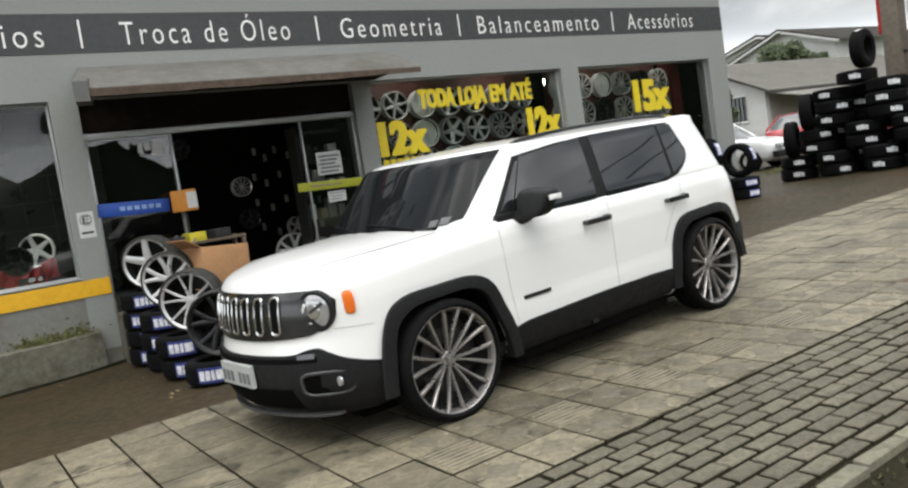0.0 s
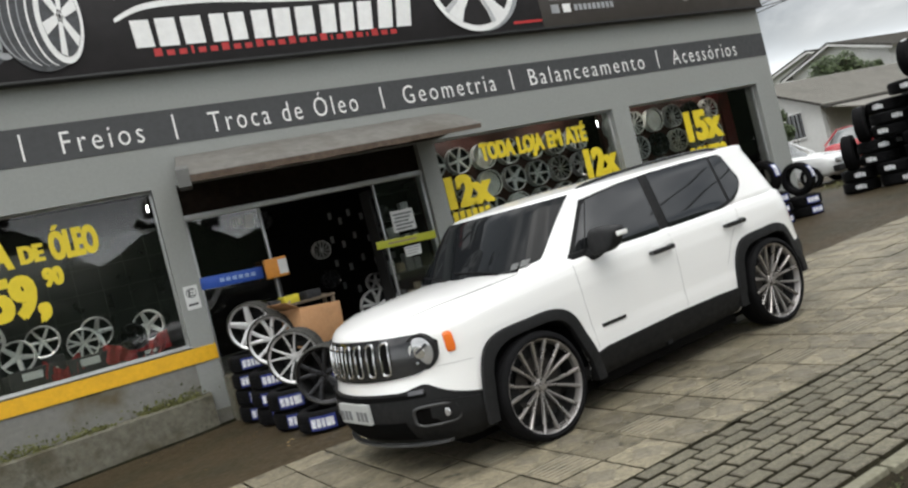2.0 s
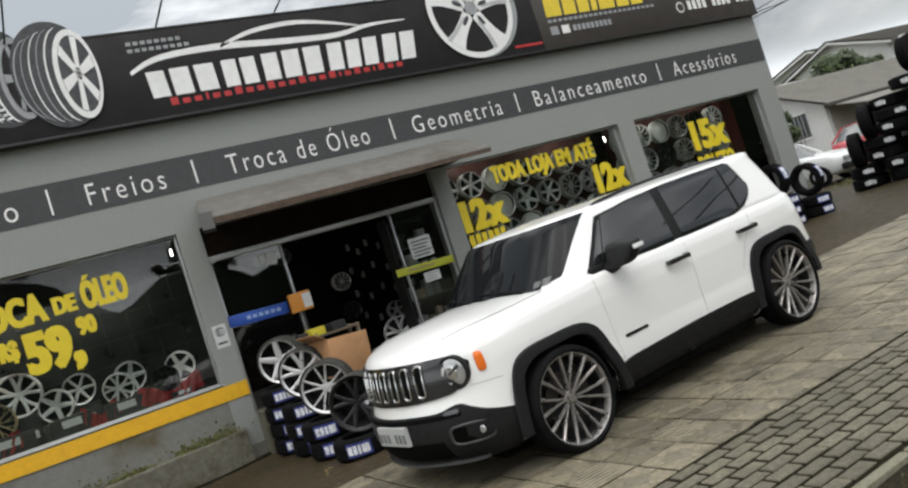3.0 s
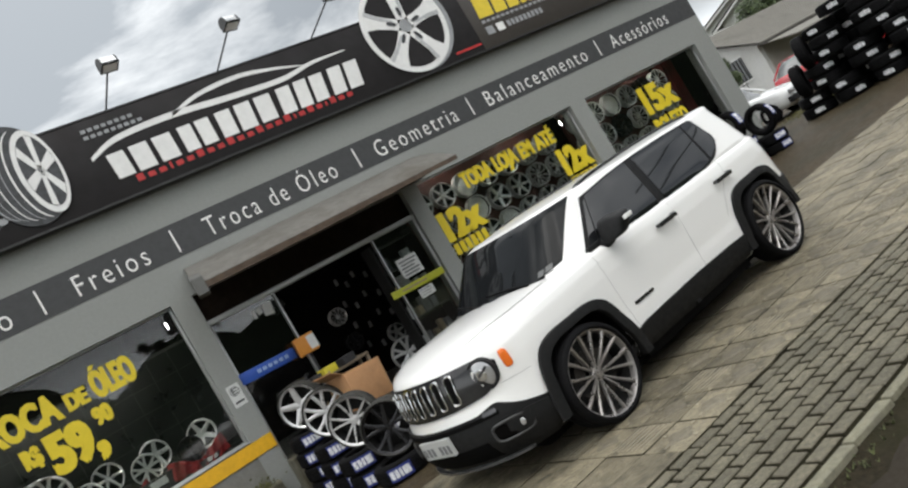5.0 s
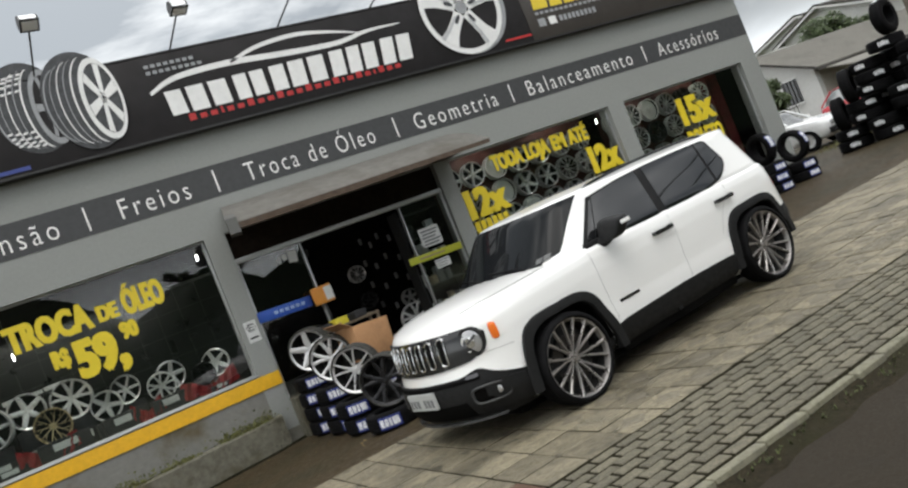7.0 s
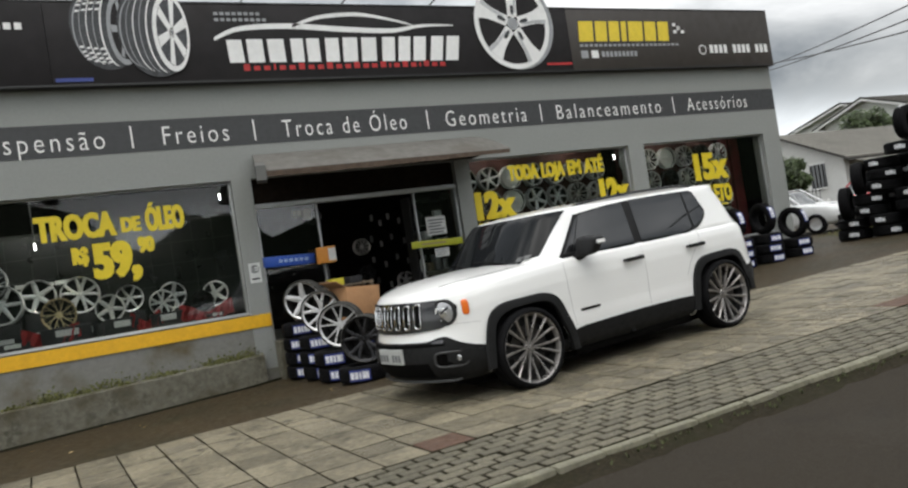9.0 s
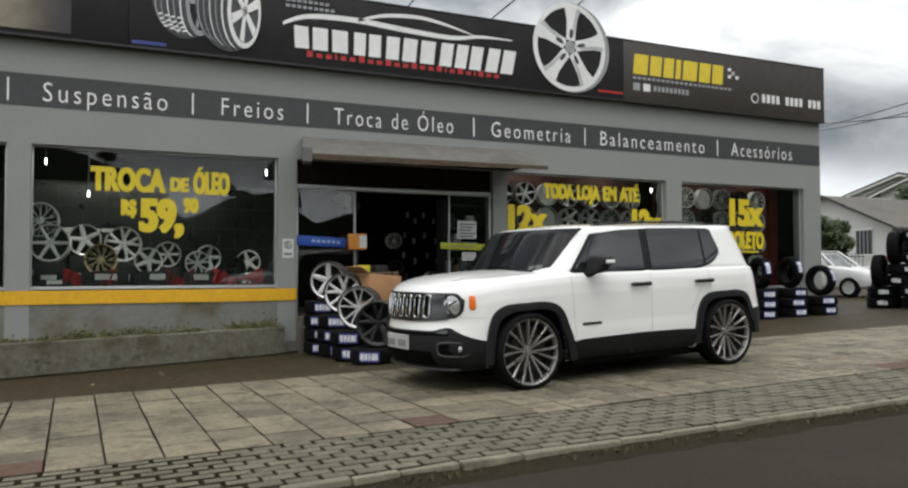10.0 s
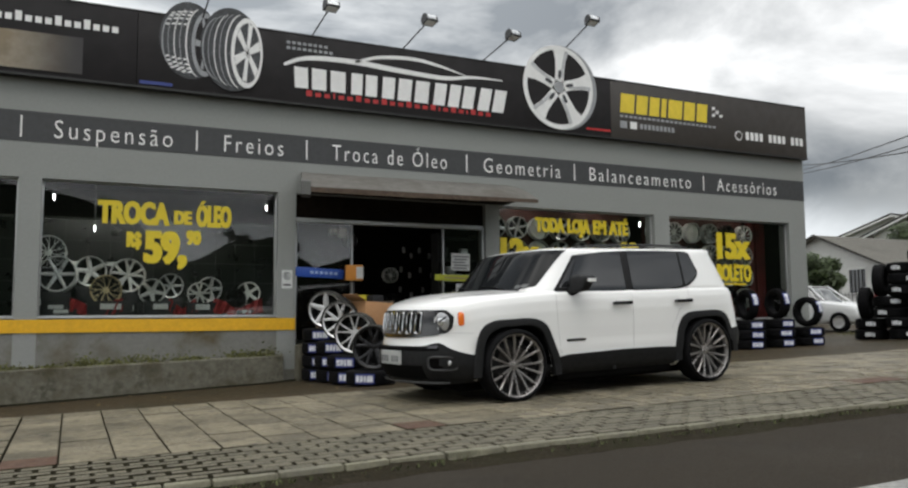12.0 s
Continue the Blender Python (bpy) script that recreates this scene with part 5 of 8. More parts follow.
def tread(cx, cz, rx, rz, lay, owner, cuts=()):
    """Printed tread: bent ribs following the tyre's edge, with pale slanted cuts where light falls."""
    for j in range(5):
        x0, h = cx - 0.085 * (j + 0.6), rz - 0.012 * j * j * 0.5
        w = (0.022, 0.012, 0.014, 0.010, 0.02)[j]
        arc = [(radians(100 + 160 * i / 24)) for i in range(25)]
        outer = [(x0 + rx * math.cos(a), cz + h * math.sin(a)) for a in arc]
        inner = [(x0 + w + rx * math.cos(a), cz + h * math.sin(a)) for a in arc]
        flat("tread_line", outer + inner[::-1], ("sign_white", "sign_grey", "sign_white", "sign_grey", "sign_grey")[j], lay, "pale tread line", owner)
        if j < 4:
            for deg in cuts:
                a = radians(deg)
                px, pz = x0 + rx * math.cos(a), cz + h * math.sin(a)
                flat("tread_cut", slab(px - 0.062, px - 0.012, pz - 0.012, pz + 0.016, 0.6), "sign_white", lay + 1, "", owner)


# cut-out picture of two tyres
M["sign_tread"] = material("printed_tyre_grey", (0.040, 0.043, 0.047), 0.5, grain=0.5, scale=14, stain=0.8, stain_scale=5, stain_color=(0.02, 0.02, 0.022))
pic = part("tyre_picture", add_prism(bmesh.new(), oval(-2.28, 5.02, 0.44, 0.60, 40, -0.02), SY - 0.006, SY + 0.02), M["sign_tread"], sign, "printed picture of a dark tyre", False)
flat("tyre_face", oval(-2.06, 4.98, 0.20, 0.50), "sign_grey", 3, "grey printed rim", pic)
flat("tyre_face_hole", oval(-2.05, 4.98, 0.16, 0.42), "sign", 4, "dark printed rim hollow", pic)
for i in range(5):
    a = 2 * math.pi * i / 5 + 0.6
    flat("printed_spoke", [(-2.05 + 0.16 * math.cos(a + d) * r, 4.98 + 0.42 * math.sin(a + d) * r) for r, d in ((0.1, -1), (0.98, -0.13), (0.98, 0.13), (0.1, 1))], "sign_grey", 5, "", pic)
tread(-2.10, 4.99, 0.20, 0.53, 3, pic, (118, 128, 138, 150, 212, 222, 232, 242))
pic = part("tyre_picture", add_prism(bmesh.new(), oval(-1.66, 4.96, 0.47, 0.66, 44, -0.02), SY - 0.024, SY + 0.02), M["sign_tread"], sign, "printed picture of a dark tyre", False)
tread(-1.47, 4.94, 0.245, 0.59, 7, pic)
flat("tyre_face", oval(-1.43, 4.93, 0.245, 0.56), "sign_white", 7, "pale printed rim", pic)
flat("tyre_face_hole", oval(-1.42, 4.93, 0.20, 0.48), "sign_tread", 8, "dark printed rim hollow", pic)
for i in range(6):
    a = 2 * math.pi * i / 6 + 0.3
    flat("printed_spoke", [(-1.42 + 0.20 * math.cos(a + d) * r, 4.93 + 0.48 * math.sin(a + d) * r) for r, d in ((0.12, -1), (0.99, -0.17), (0.99, 0.17), (0.12, 1))], "sign_white", 9, "", pic)
flat("stripe_print", slab(-2.98, -2.52, 4.27, 4.32), "sign_blue", 1, "blue printed stripe")
# cut-out picture of a five-spoke wheel
wx, wz = 4.36, 5.07
pic = part("wheel_picture", add_prism(bmesh.new(), oval(wx + 0.035, wz, 0.80, 0.81, 64), SY - 0.010, SY + 0.02), M["sign_grey"], sign, "cut-out picture of a silver wheel", False)
flat("wheel_hollow", oval(wx - 0.03, wz, 0.70, 0.73, 56), "sign", 4, "dark printed hollow", pic)
ring_o, ring_i = oval(wx - 0.03, wz, 0.77, 0.80, 60), oval(wx - 0.03, wz, 0.68, 0.71, 60)
bm = bmesh.new()
vo = [bm.verts.new((a, SY - 0.022, b)) for a, b in ring_o]; vi = [bm.verts.new((a, SY - 0.022, b)) for a, b in ring_i]
for i in range(60):
    bm.faces.new((vo[i], vo[(i + 1) % 60], vi[(i + 1) % 60], vi[i]))
part("wheel_ring", bm, M["sign_white"], pic, "pale printed ring", False)
for i in range(5):
    a = 2 * math.pi * i / 5 + math.pi / 2 - 0.08
    flat("printed_spoke", [(wx - 0.03 + 0.72 * math.cos(a + d) * r, wz + 0.74 * math.sin(a + d) * r) for r, d in ((0.16, -1.0), (0.42, -0.32), (0.70, -0.22), (0.99, -0.24), (0.99, 0.24), (0.70, 0.22), (0.42, 0.32), (0.16, 1.0))], "sign_white", 6, "pale printed spoke", pic)
M["sign_silver"] = material("printed_silver", (0.46, 0.47, 0.48), 0.5, grain=0.15, scale=9)
for i in range(5):
    a = 2 * math.pi * i / 5 + math.pi / 2 - 0.08
    flat("spoke_shade", [(wx - 0.03 + 0.72 * math.cos(a + d) * r, wz + 0.74 * math.sin(a + d) * r) for r, d in ((0.30, -0.30), (0.70, -0.20), (0.98, -0.23), (0.98, -0.13), (0.70, -0.10), (0.30, -0.10))], "sign_silver", 7, "grey shaded spoke edge", pic)
    flat("spoke_slot", [(wx - 0.03 + 0.72 * math.cos(a + d) * r, wz + 0.74 * math.sin(a + d) * r) for r, d in ((0.20, 0.0), (0.27, -0.16), (0.42, -0.10), (0.46, 0.0), (0.42, 0.10), (0.27, 0.16))], "sign_tread", 8, "dark printed slot", pic)
flat("printed_hub", oval(wx - 0.03, wz, 0.11, 0.11, 24), "sign_grey", 7, "", pic)
flat("stripe_print", slab(4.95, 5.50, 4.33, 4.37), "sign_red", 1, "red printed stripe")
# right-hand panel: plain blocks and bars
x = 5.74
for w in (0.33, 0.27, 0.24, 0.12, 0.35, 0.28, 0.27):
    flat("mark_block", slab(x, x + w, 4.75, 5.13, 0.10), "sign_yellow", 1, "yellow slanted block")
    x += w + 0.055
for i in range(5):
    flat("mark_square", slab(8.08 + 0.10 * (i % 3), 8.16 + 0.10 * (i % 3), 4.90 + 0.08 * (i % 2) + 0.06 * (i // 3), 4.96 + 0.08 * (i % 2) + 0.06 * (i // 3), 0.2), "sign_white", 1, "small white square")
for i in range(22):
    flat("small_bar", slab(5.74 + i * 0.112, 5.74 + i * 0.112 + 0.075, 4.655, 4.70), "sign_grey", 1, "small pale bar")
for a, b in ((5.74, 5.90), (5.98, 6.14)):
    flat("mark_square", slab(a, b, 4.44, 4.58), "sign_white" if a > 5.9 else "sign_grey", 1, "small plain square")
for i in range(9):
    flat("small_bar", slab(6.22 + i * 0.098, 6.22 + i * 0.098 + 0.066, 4.46, 4.56), "sign_grey", 1, "small pale bar")
flat("mark_ring", oval(8.80, 4.56, 0.10, 0.10, 24), "sign_white", 1, "white ring mark")
flat("mark_ring_hole", oval(8.80, 4.56, 0.075, 0.075, 24), "sign_brown", 2, "")
for i in range(13):
    if i not in (4, 9):
        flat("number_bar", slab(9.0 + i * 0.132, 9.0 + i * 0.132 + 0.085, 4.49, 4.66), "sign_white", 1, "white bar")
# left panel
flat("gold_patch", slab(-6.2, -3.75, 4.30, 4.84), "sign_gold", 1, "blurred gold printed patch")
for i in range(16):
    flat("word_bar", slab(-5.25 + i * 0.125, -5.25 + i * 0.125 + 0.085, 4.98, 5.07 + (0.05 if i in (2, 5, 9, 12) else 0)), "sign_white", 1, "pale bar of lettering")

# ---- flood lamps over the sign ----
M["lamp_silver"] = material("bright_lamp_housing", (0.74, 0.75, 0.75), 0.3, metal=0.8, grain=0.05, scale=30)
M["lamp_glass"] = material("floodlight_glass", (0.82, 0.83, 0.83), 0.25, coat=0.6)


def flood_lamp(m):
    ob = thing("flood_lamp", "black flood lamp on a thin arm over the sign", "lamp", "flood lamps over the sign", m)
    part("arm", add_rod(add_rod(bmesh.new(), (0, 0.05, 0.0), (0, -0.74, 0.30), 0.012), (0, 0.05, 0.0), (0, 0.14, 0.0), 0.014), M["black"], ob)
    tilt = Matrix.Translation((0, -0.76, 0.31)) @ pose(0, 0, 0, -18, 0, 0) @ Matrix.Scale(0.78, 4)
    prof = [(0.10, -0.045), (0.105, 0.02), (0.08, 0.075), (0.03, 0.105), (-0.03, 0.105), (-0.08, 0.075), (-0.105, 0.02), (-0.10, -0.045)]
    bm = bmesh.new()
    sides = [[bm.verts.new((x, y, z)) for y, z in prof] for x in (-0.118, 0.118)]
    for k in range(7):
        bm.faces.new((sides[0][k], sides[0][k + 1], sides[1][k + 1], sides[1][k]))
    bm.faces.new(sides[0]); bm.faces.new(sides[1][::-1])
    bm.faces.new((sides[0][0], sides[1][0], sides[1][7], sides[0][7]))
    bmesh.ops.transform(bm, matrix=tilt, verts=bm.verts)
    head = part("head", bm, M["lamp_silver"], ob, "bright silver lamp housing", False)
    for s in (-1, 1):
        bm = bmesh.new()
        cap = [[bm.verts.new((s * x, y * 1.06, z * 1.06)) for y, z in prof] for x in (0.119, 0.140)]
        for k in range(8):
            bm.faces.new((cap[0][k], cap[0][(k + 1) % 8], cap[1][(k + 1) % 8], cap[1][k]))
        bm.faces.new(cap[0]); bm.faces.new(cap[1][::-1])
        bmesh.ops.transform(bm, matrix=tilt, verts=bm.verts)
        part("end_cap", bm, M["black"], head, "black end cap", False)
    part("rim", box(-0.142, 0.142, -0.122, 0.122, -0.075, -0.046, 0.004, tilt), M["black"], head, "black rim")
    part("glass", box(-0.112, 0.112, -0.088, 0.088, -0.082, -0.0755, 0.002, tilt), M["lamp_glass"], head, "pale lamp glass")
    return ob


lamp0 = flood_lamp(pose(-0.37, SY, 5.38, 6, 0, 5))
for x, z, nod, swing in ((1.22, 5.38, 3, 11), (2.77, 5.38, 5, 12), (-2.10, 5.38, -8, 6), (-3.95, 5.38, 0, 0), (4.55, 5.88, 4, 2)):
    copy_thing(lamp0, pose(x, SY, z, nod, 0, swing))
part_cap = thing("roof_vent", "small pale cap on the roof edge", "vent", "", pose(10.3, 6.3, 5.3))
bm, r = add_lathe(bmesh.new(), [(0.22, 0.0), (0.22, 0.06), (0.16, 0.12), (0.03, 0.15)], 20, "Z")
bm.faces.new(r[-1])
part("cap", bm, M["plinth"], part_cap)

# ---- yellow words on the panes ----
WY = FY + 0.1105
film = thing("window_lettering", "yellow cut-film words on the shop window", "lettering", "window lettering")
lettering("TROCA", -3.48, -2.48, 2.215, 0.315, WY, M["yellow_film"], film, "word", 0.040, heavy=0.010)
lettering("DE", -2.42, -2.16, 2.235, 0.19, WY, M["yellow_film"], film, "word", 0.040, heavy=0.010)
lettering("OLEO", -2.10, -1.57, 2.215, 0.31, WY, M["yellow_film"], film, "word", 0.040, heavy=0.010)
part("accent", add_prism(bmesh.new(), [(-2.05, 2.545), (-2.0, 2.545), (-1.955, 2.60), (-2.02, 2.60)], WY - 0.004, WY), M["yellow_film"], film, "yellow accent mark", False)
film = thing("window_lettering", "yellow cut-film price on the shop window", "lettering", "window lettering")
lettering("R$", -3.08, -2.87, 1.87, 0.21, WY, M["yellow_film"], film, "word", 0.040, heavy=0.010)
lettering("59,", -2.84, -2.22, 1.655, 0.44, WY, M["yellow_film"], film, "word", 0.045, heavy=0.018)
lettering("90", -2.24, -2.02, 1.93, 0.20, WY, M["yellow_film"], film, "word", 0.040, heavy=0.010)
film = thing("window_lettering", "yellow cut-film words on the shop window", "lettering", "window lettering")
for word, a, b in (("TODA", 3.93, 4.58), ("LOJA", 4.64, 5.16), ("EM", 5.22, 5.53), ("ATÉ", 5.59, 6.05)):
    lettering(word, a, b, 2.375, 0.25, WY, M["yellow_film"], film, "word", 0.040, heavy=0.010)
for a, b in ((3.19, 4.02), (5.88, 6.60)):
    film = thing("window_lettering", "large yellow cut-film figures on the shop window", "lettering", "window lettering")
    lettering("12x", a, b, 1.77, 0.44, WY, M["yellow_film"], film, "word", 0.045, heavy=0.018)
    for i in range(6):
        part("word_bar", box(a + 0.02 + i * 0.115, a + 0.11 + i * 0.115, WY - 0.004, WY - 0.0005, 1.52, 1.70), M["yellow_film"], film, "yellow bar", False)
film = thing("window_lettering", "large yellow cut-film figures on the shop window", "lettering", "window lettering")
lettering("15x", 8.32, 9.27, 2.00, 0.50, WY, M["yellow_film"], film, "word", 0.045, heavy=0.018)
lettering("BOLETO", 8.30, 9.26, 1.52, 0.33, WY, M["yellow_film"], film, "word", 0.040, heavy=0.010)
part("underline", box(8.40, 9.1, WY - 0.004, WY - 0.0005, 1.43, 1.465), M["yellow_film"], film, "yellow bar", False)
# ---- wheels, tyres and shop goods ----
M["label_white"] = material("paper_tyre_label", (0.72, 0.73, 0.75), 0.6, grain=0.3, scale=40, stain=0.5, stain_scale=30, stain_color=(0.15, 0.15, 0.17))
M["label_blue"] = material("blue_tyre_label", (0.020, 0.031, 0.17), 0.5, grain=0.15, scale=40)
M["label_yellow"] = material("yellow_tyre_label", (0.55, 0.47, 0.03), 0.5)
M["carton"] = material("brown_cardboard", (0.40, 0.215, 0.10), 0.8, grain=0.08, scale=30, stain=0.3, stain_scale=5)
M["wood"] = material("pale_wood_rail", (0.30, 0.23, 0.15), 0.7, grain=0.2, scale=30)
M["dark_red"] = material("dark_red_paint", (0.13, 0.014, 0.014), 0.6, grain=0.25, scale=6, stain=0.6, stain_scale=2.5, stain_color=(0.04, 0.008, 0.008))
M["red_cloth"] = material("red_cloth", (0.22, 0.012, 0.014), 0.8, grain=0.2, scale=30)
M["grey_box"] = material("dark_carton", (0.016, 0.016, 0.018), 0.7, grain=0.2, scale=20)
M["blue_sheet"] = material("blue_banner", (0.02, 0.085, 0.42), 0.5, grain=0.06, scale=12)
M["orange_box"] = material("orange_carton", (0.60, 0.24, 0.035), 0.6, grain=0.1, scale=14)
M["lime_sheet"] = material("lime_banner", (0.42, 0.44, 0.03), 0.5, grain=0.08, scale=12)
M["paper"] = material("white_paper", (0.60, 0.61, 0.60), 0.7, grain=0.05, scale=14)
M["iron_shelf"] = material("dark_steel_shelf", (0.014, 0.014, 0.014), 0.6, metal=0.2)
M["pack_grey"] = material("grey_blister_pack", (0.16, 0.16, 0.165), 0.4, grain=0.2, scale=40)
M["rack_wood"] = material("dull_rack_wood", (0.12, 0.09, 0.06), 0.7, grain=0.2, scale=30)
M["banner_print"] = material("pale_blue_print", (0.30, 0.42, 0.68), 0.5, grain=0.2, scale=30)
M["grey_print"] = material("grey_print", (0.16, 0.165, 0.17), 0.7, grain=0.2, scale=60)
M["tube"] = material("lit_tube", (1.0, 0.98, 0.94), 0.5, emit=9.0)
# strong glow for the fill lamps added over the displays
M["fill_tube"] = material("added_fill_tube", (1.0, 0.96, 0.88), 0.5, emit=62.0)


def tyre(m, T=0.31, R=0.2, w=0.19, group="stacked tyres", label="new black tyre with a paper label on its tread", blue=True, face=-115):
    """A tyre lying flat (axis up), with a stuck-on paper label facing one way."""
    ob = thing("tyre", label, "tyre", group, m)
    bm, rings = add_lathe(bmesh.new(), tyre_profile(T, R, w, 0.0), 40, "Z")
    for i in range(40):
        bm.faces.new((rings[-1][i], rings[-1][(i + 1) % 40], rings[0][(i + 1) % 40], rings[0][i]))
    part("carcass", bm, M["rubber"], ob, "black rubber carcass")

    def strip(a0, a1, z0, z1, mat, lift):
        b = bmesh.new()
        pts = []
        for i in range(9):
            a = radians(a0 + (a1 - a0) * i / 8)
            pts.append([b.verts.new(((T + k) * math.cos(a), (T + k) * math.sin(a), z)) for k, z in ((lift, z0), (lift, z1), (lift - 0.004, z1), (lift - 0.004, z0))])
        for p, q in zip(pts, pts[1:]):
            for k in range(4):
                b.faces.new((p[k], q[k], q[(k + 1) % 4], p[(k + 1) % 4]))
        b.faces.new(pts[0]); b.faces.new(pts[-1][::-1])
        return b
    if blue:
        part("label", strip(face - 23, face + 23, w * 0.18, w * 0.84, M["label_blue"], 0.003), M["label_blue"], ob, "blue paper label")
        for a, b2 in ((face - 20, face - 12), (face - 10, face - 3), (face - 1, face + 4), (face + 6, face + 19)):
            part("label_bar", strip(a, b2, w * 0.30, w * 0.72, M["label_white"], 0.006), M["label_white"], ob, "white bar on the label")
    else:
        for a, b2, z0, z1 in ((-16, -10, 0.34, 0.68), (-9, -4, 0.30, 0.68), (-3, 4, 0.32, 0.72), (5, 9, 0.32, 0.68), (10, 16, 0.30, 0.64)):
            part("label_bar", strip(face + a, face + b2, w * z0, w * z1, M["label_white"], 0.003), M["label_white"], ob, "pale bar of print on the tread")
    return ob


# stacks before the entrance, each lower by one tyre towards the street
flat_tyre = tyre(pose(-0.40, 5.10, gz(-0.4, 5.1)))
STACKS = [(-0.36, 5.18, 4), (-0.36, 4.45, 3), (-0.40, 3.70, 2), (-0.37, 3.02, 1)]
for k, (x, y, n) in enumerate(STACKS):
    for i in range(n):
        m = pose(x + 0.012 * math.sin(3 * i + k), y + 0.012 * math.cos(5 * i + k), gz(x, y) + 0.004 + 0.192 * i, 0, 0, 7 * math.sin(2.3 * i + 1.7 * k) - 3)
        if k == 0 and i == 0:
            flat_tyre.matrix_basis = m
        else:
            copy_thing(flat_tyre, m)


def shown_wheel(m, style, mat, label, R=0.245, T=0.30, group="display wheels", with_tyre=True, width=0.2, rubber=None):
    ob = thing("alloy_wheel", label, "wheel", group, m)
    wheel_parts(ob, R, style, mat, T if with_tyre else 0.0, width, rubber)
    return ob


for (x, y, n), style, mat, label in zip(STACKS, ("five", "split", "pairs", "split"), ("rim_silver", "rim_silver", "rim_silver", "rim_black"),
                                        ("silver five-spoke wheel with tyre, standing on a tyre stack", "silver split-spoke wheel with tyre, standing on a tyre stack",
                                         "dark wheel with thin bright paired spokes, standing on a tyre stack", "black wheel with tyre, standing on a single tyre")):
    shown_wheel(pose(x + 0.0, y - 0.10, gz(x, y) + 0.004 + 0.192 * n + 0.280, 0, 0, -36), style, M[mat], label, 0.258, 0.280, "wheels on the tyre stacks", True, 0.235, M["skylit_dusty_rubber"])

# row beside the end pillar
row_tyre = tyre(pose(8.95, 5.50, gz(8.95, 5.5)), 0.31, 0.2, 0.19, "tyres beside the pillar", "new black tyre with a blue label, in a stack", True, -105)
for k, (x, y, n) in enumerate(((8.55, 5.52, 3), (9.36, 5.52, 3), (10.17, 5.50, 2))):
    for i in range(n):
        m = pose(x + 0.01 * math.sin(4 * i + k), y + 0.01 * math.cos(3 * i), gz(x, y) + 0.004 + 0.192 * i, 0, 0, 6 * math.sin(3.1 * i + k))
        if k == 0 and i == 0:
            row_tyre.matrix_basis = m
        else:
            copy_thing(row_tyre, m)
    copy_thing(row_tyre, pose(x + 0.08, y, gz(x, y) + 0.006 + 0.192 * n + 0.312, 0, 0, (-104, -98, -84)[k]) @ pose(0, 0, 0, 90, 0, 0) @ pose(0, 0, 0, 0, 0, 125))

# the big pile farther along the pavement
big = tyre(pose(12.9, 5.8, gz(12.9, 5.8)), 0.36, 0.2, 0.24, "tyre pile", "wide black tyre with a white label, in a big pile", False, -150)
PILE = [(12.92, 5.75, 0, 2), (12.95, 4.95, 0, 2), (12.95, 4.02, 0, 2), (12.95, 3.22, 0, 2), (12.95, 2.48, 0, 3), (12.93, 5.28, 2, 4), (12.96, 4.32, 2, 4), (12.95, 3.42, 2, 4),
        (12.98, 4.92, 4, 7), (12.98, 3.86, 4, 7), (12.98, 4.42, 7, 8), (13.66, 5.4, 0, 5), (13.66, 4.64, 0, 7), (13.66, 3.88, 0, 6), (13.66, 3.1, 0, 5), (12.97, 3.05, 4, 5)]
for k, (x, y, a, b) in enumerate(PILE):
    y += 0.34
    for i in range(a, b):
        m = pose(x + 0.02 * math.sin(4.3 * i + k), y + 0.02 * math.cos(3.7 * i + 2 * k), gz(x, y) + 0.004 + 0.243 * i, 0, 0, 24 * math.sin(3.1 * i + 2.2 * k))
        if k == 0 and i == 0:
            big.matrix_basis = m
        else:
            copy_thing(big, m)
for x, y, z, yaw, spin in ((12.86, 4.52, gz(12.9, 4.6) + 0.243 * 8 + 0.365, 6, 250), (12.62, 6.02, gz(12.6, 6) + 0.243 * 2 + 0.362, 24, 225), (12.66, 5.66, gz(12.75, 5.6) + 0.243 * 4 + 0.362, 24, 225)):
    copy_thing(big, pose(x, y + 0.12, z, 0, 0, yaw) @ pose(0, 0, 0, 90, 0, 0) @ pose(0, 0, 0, 0, 0, spin))

# carton and small goods by the door
carton = thing("carton", "open brown cardboard box beside the tyre stacks", "box", "", pose(0.10, 4.30, 0.59, 0, 4, 14))
part("side", box(-0.26, 0.26, -0.20, -0.192, 0.0, 0.42, 0.002), M["carton"], carton)
part("side", box(-0.26, 0.26, 0.192, 0.20, 0.0, 0.42, 0.002), M["carton"], carton)
part("side", box(-0.26, -0.252, -0.192, 0.192, 0.0, 0.42, 0.002), M["carton"], carton)
part("side", box(0.252, 0.26, -0.192, 0.192, 0.0, 0.42, 0.002), M["carton"], carton)
part("base", box(-0.252, 0.252, -0.192, 0.192, 0.0, 0.008), M["carton"], carton)
part("flap", box(-0.26, -0.252, -0.19, 0.19, 0.0, 0.17, 0.002, Matrix.Translation((-0.26, 0, 0.42)) @ pose(0, 0, 0, 0, -62, 0) @ Matrix.Translation((0.26, 0, 0))), M["carton"], carton, "raised cardboard flap")
for k in range(3):
    tyre_low = copy_thing(flat_tyre, pose(0.22, 4.42, gz(0.36, 4.46) + 0.004 + 0.192 * k, 0, 0, 30 * k))
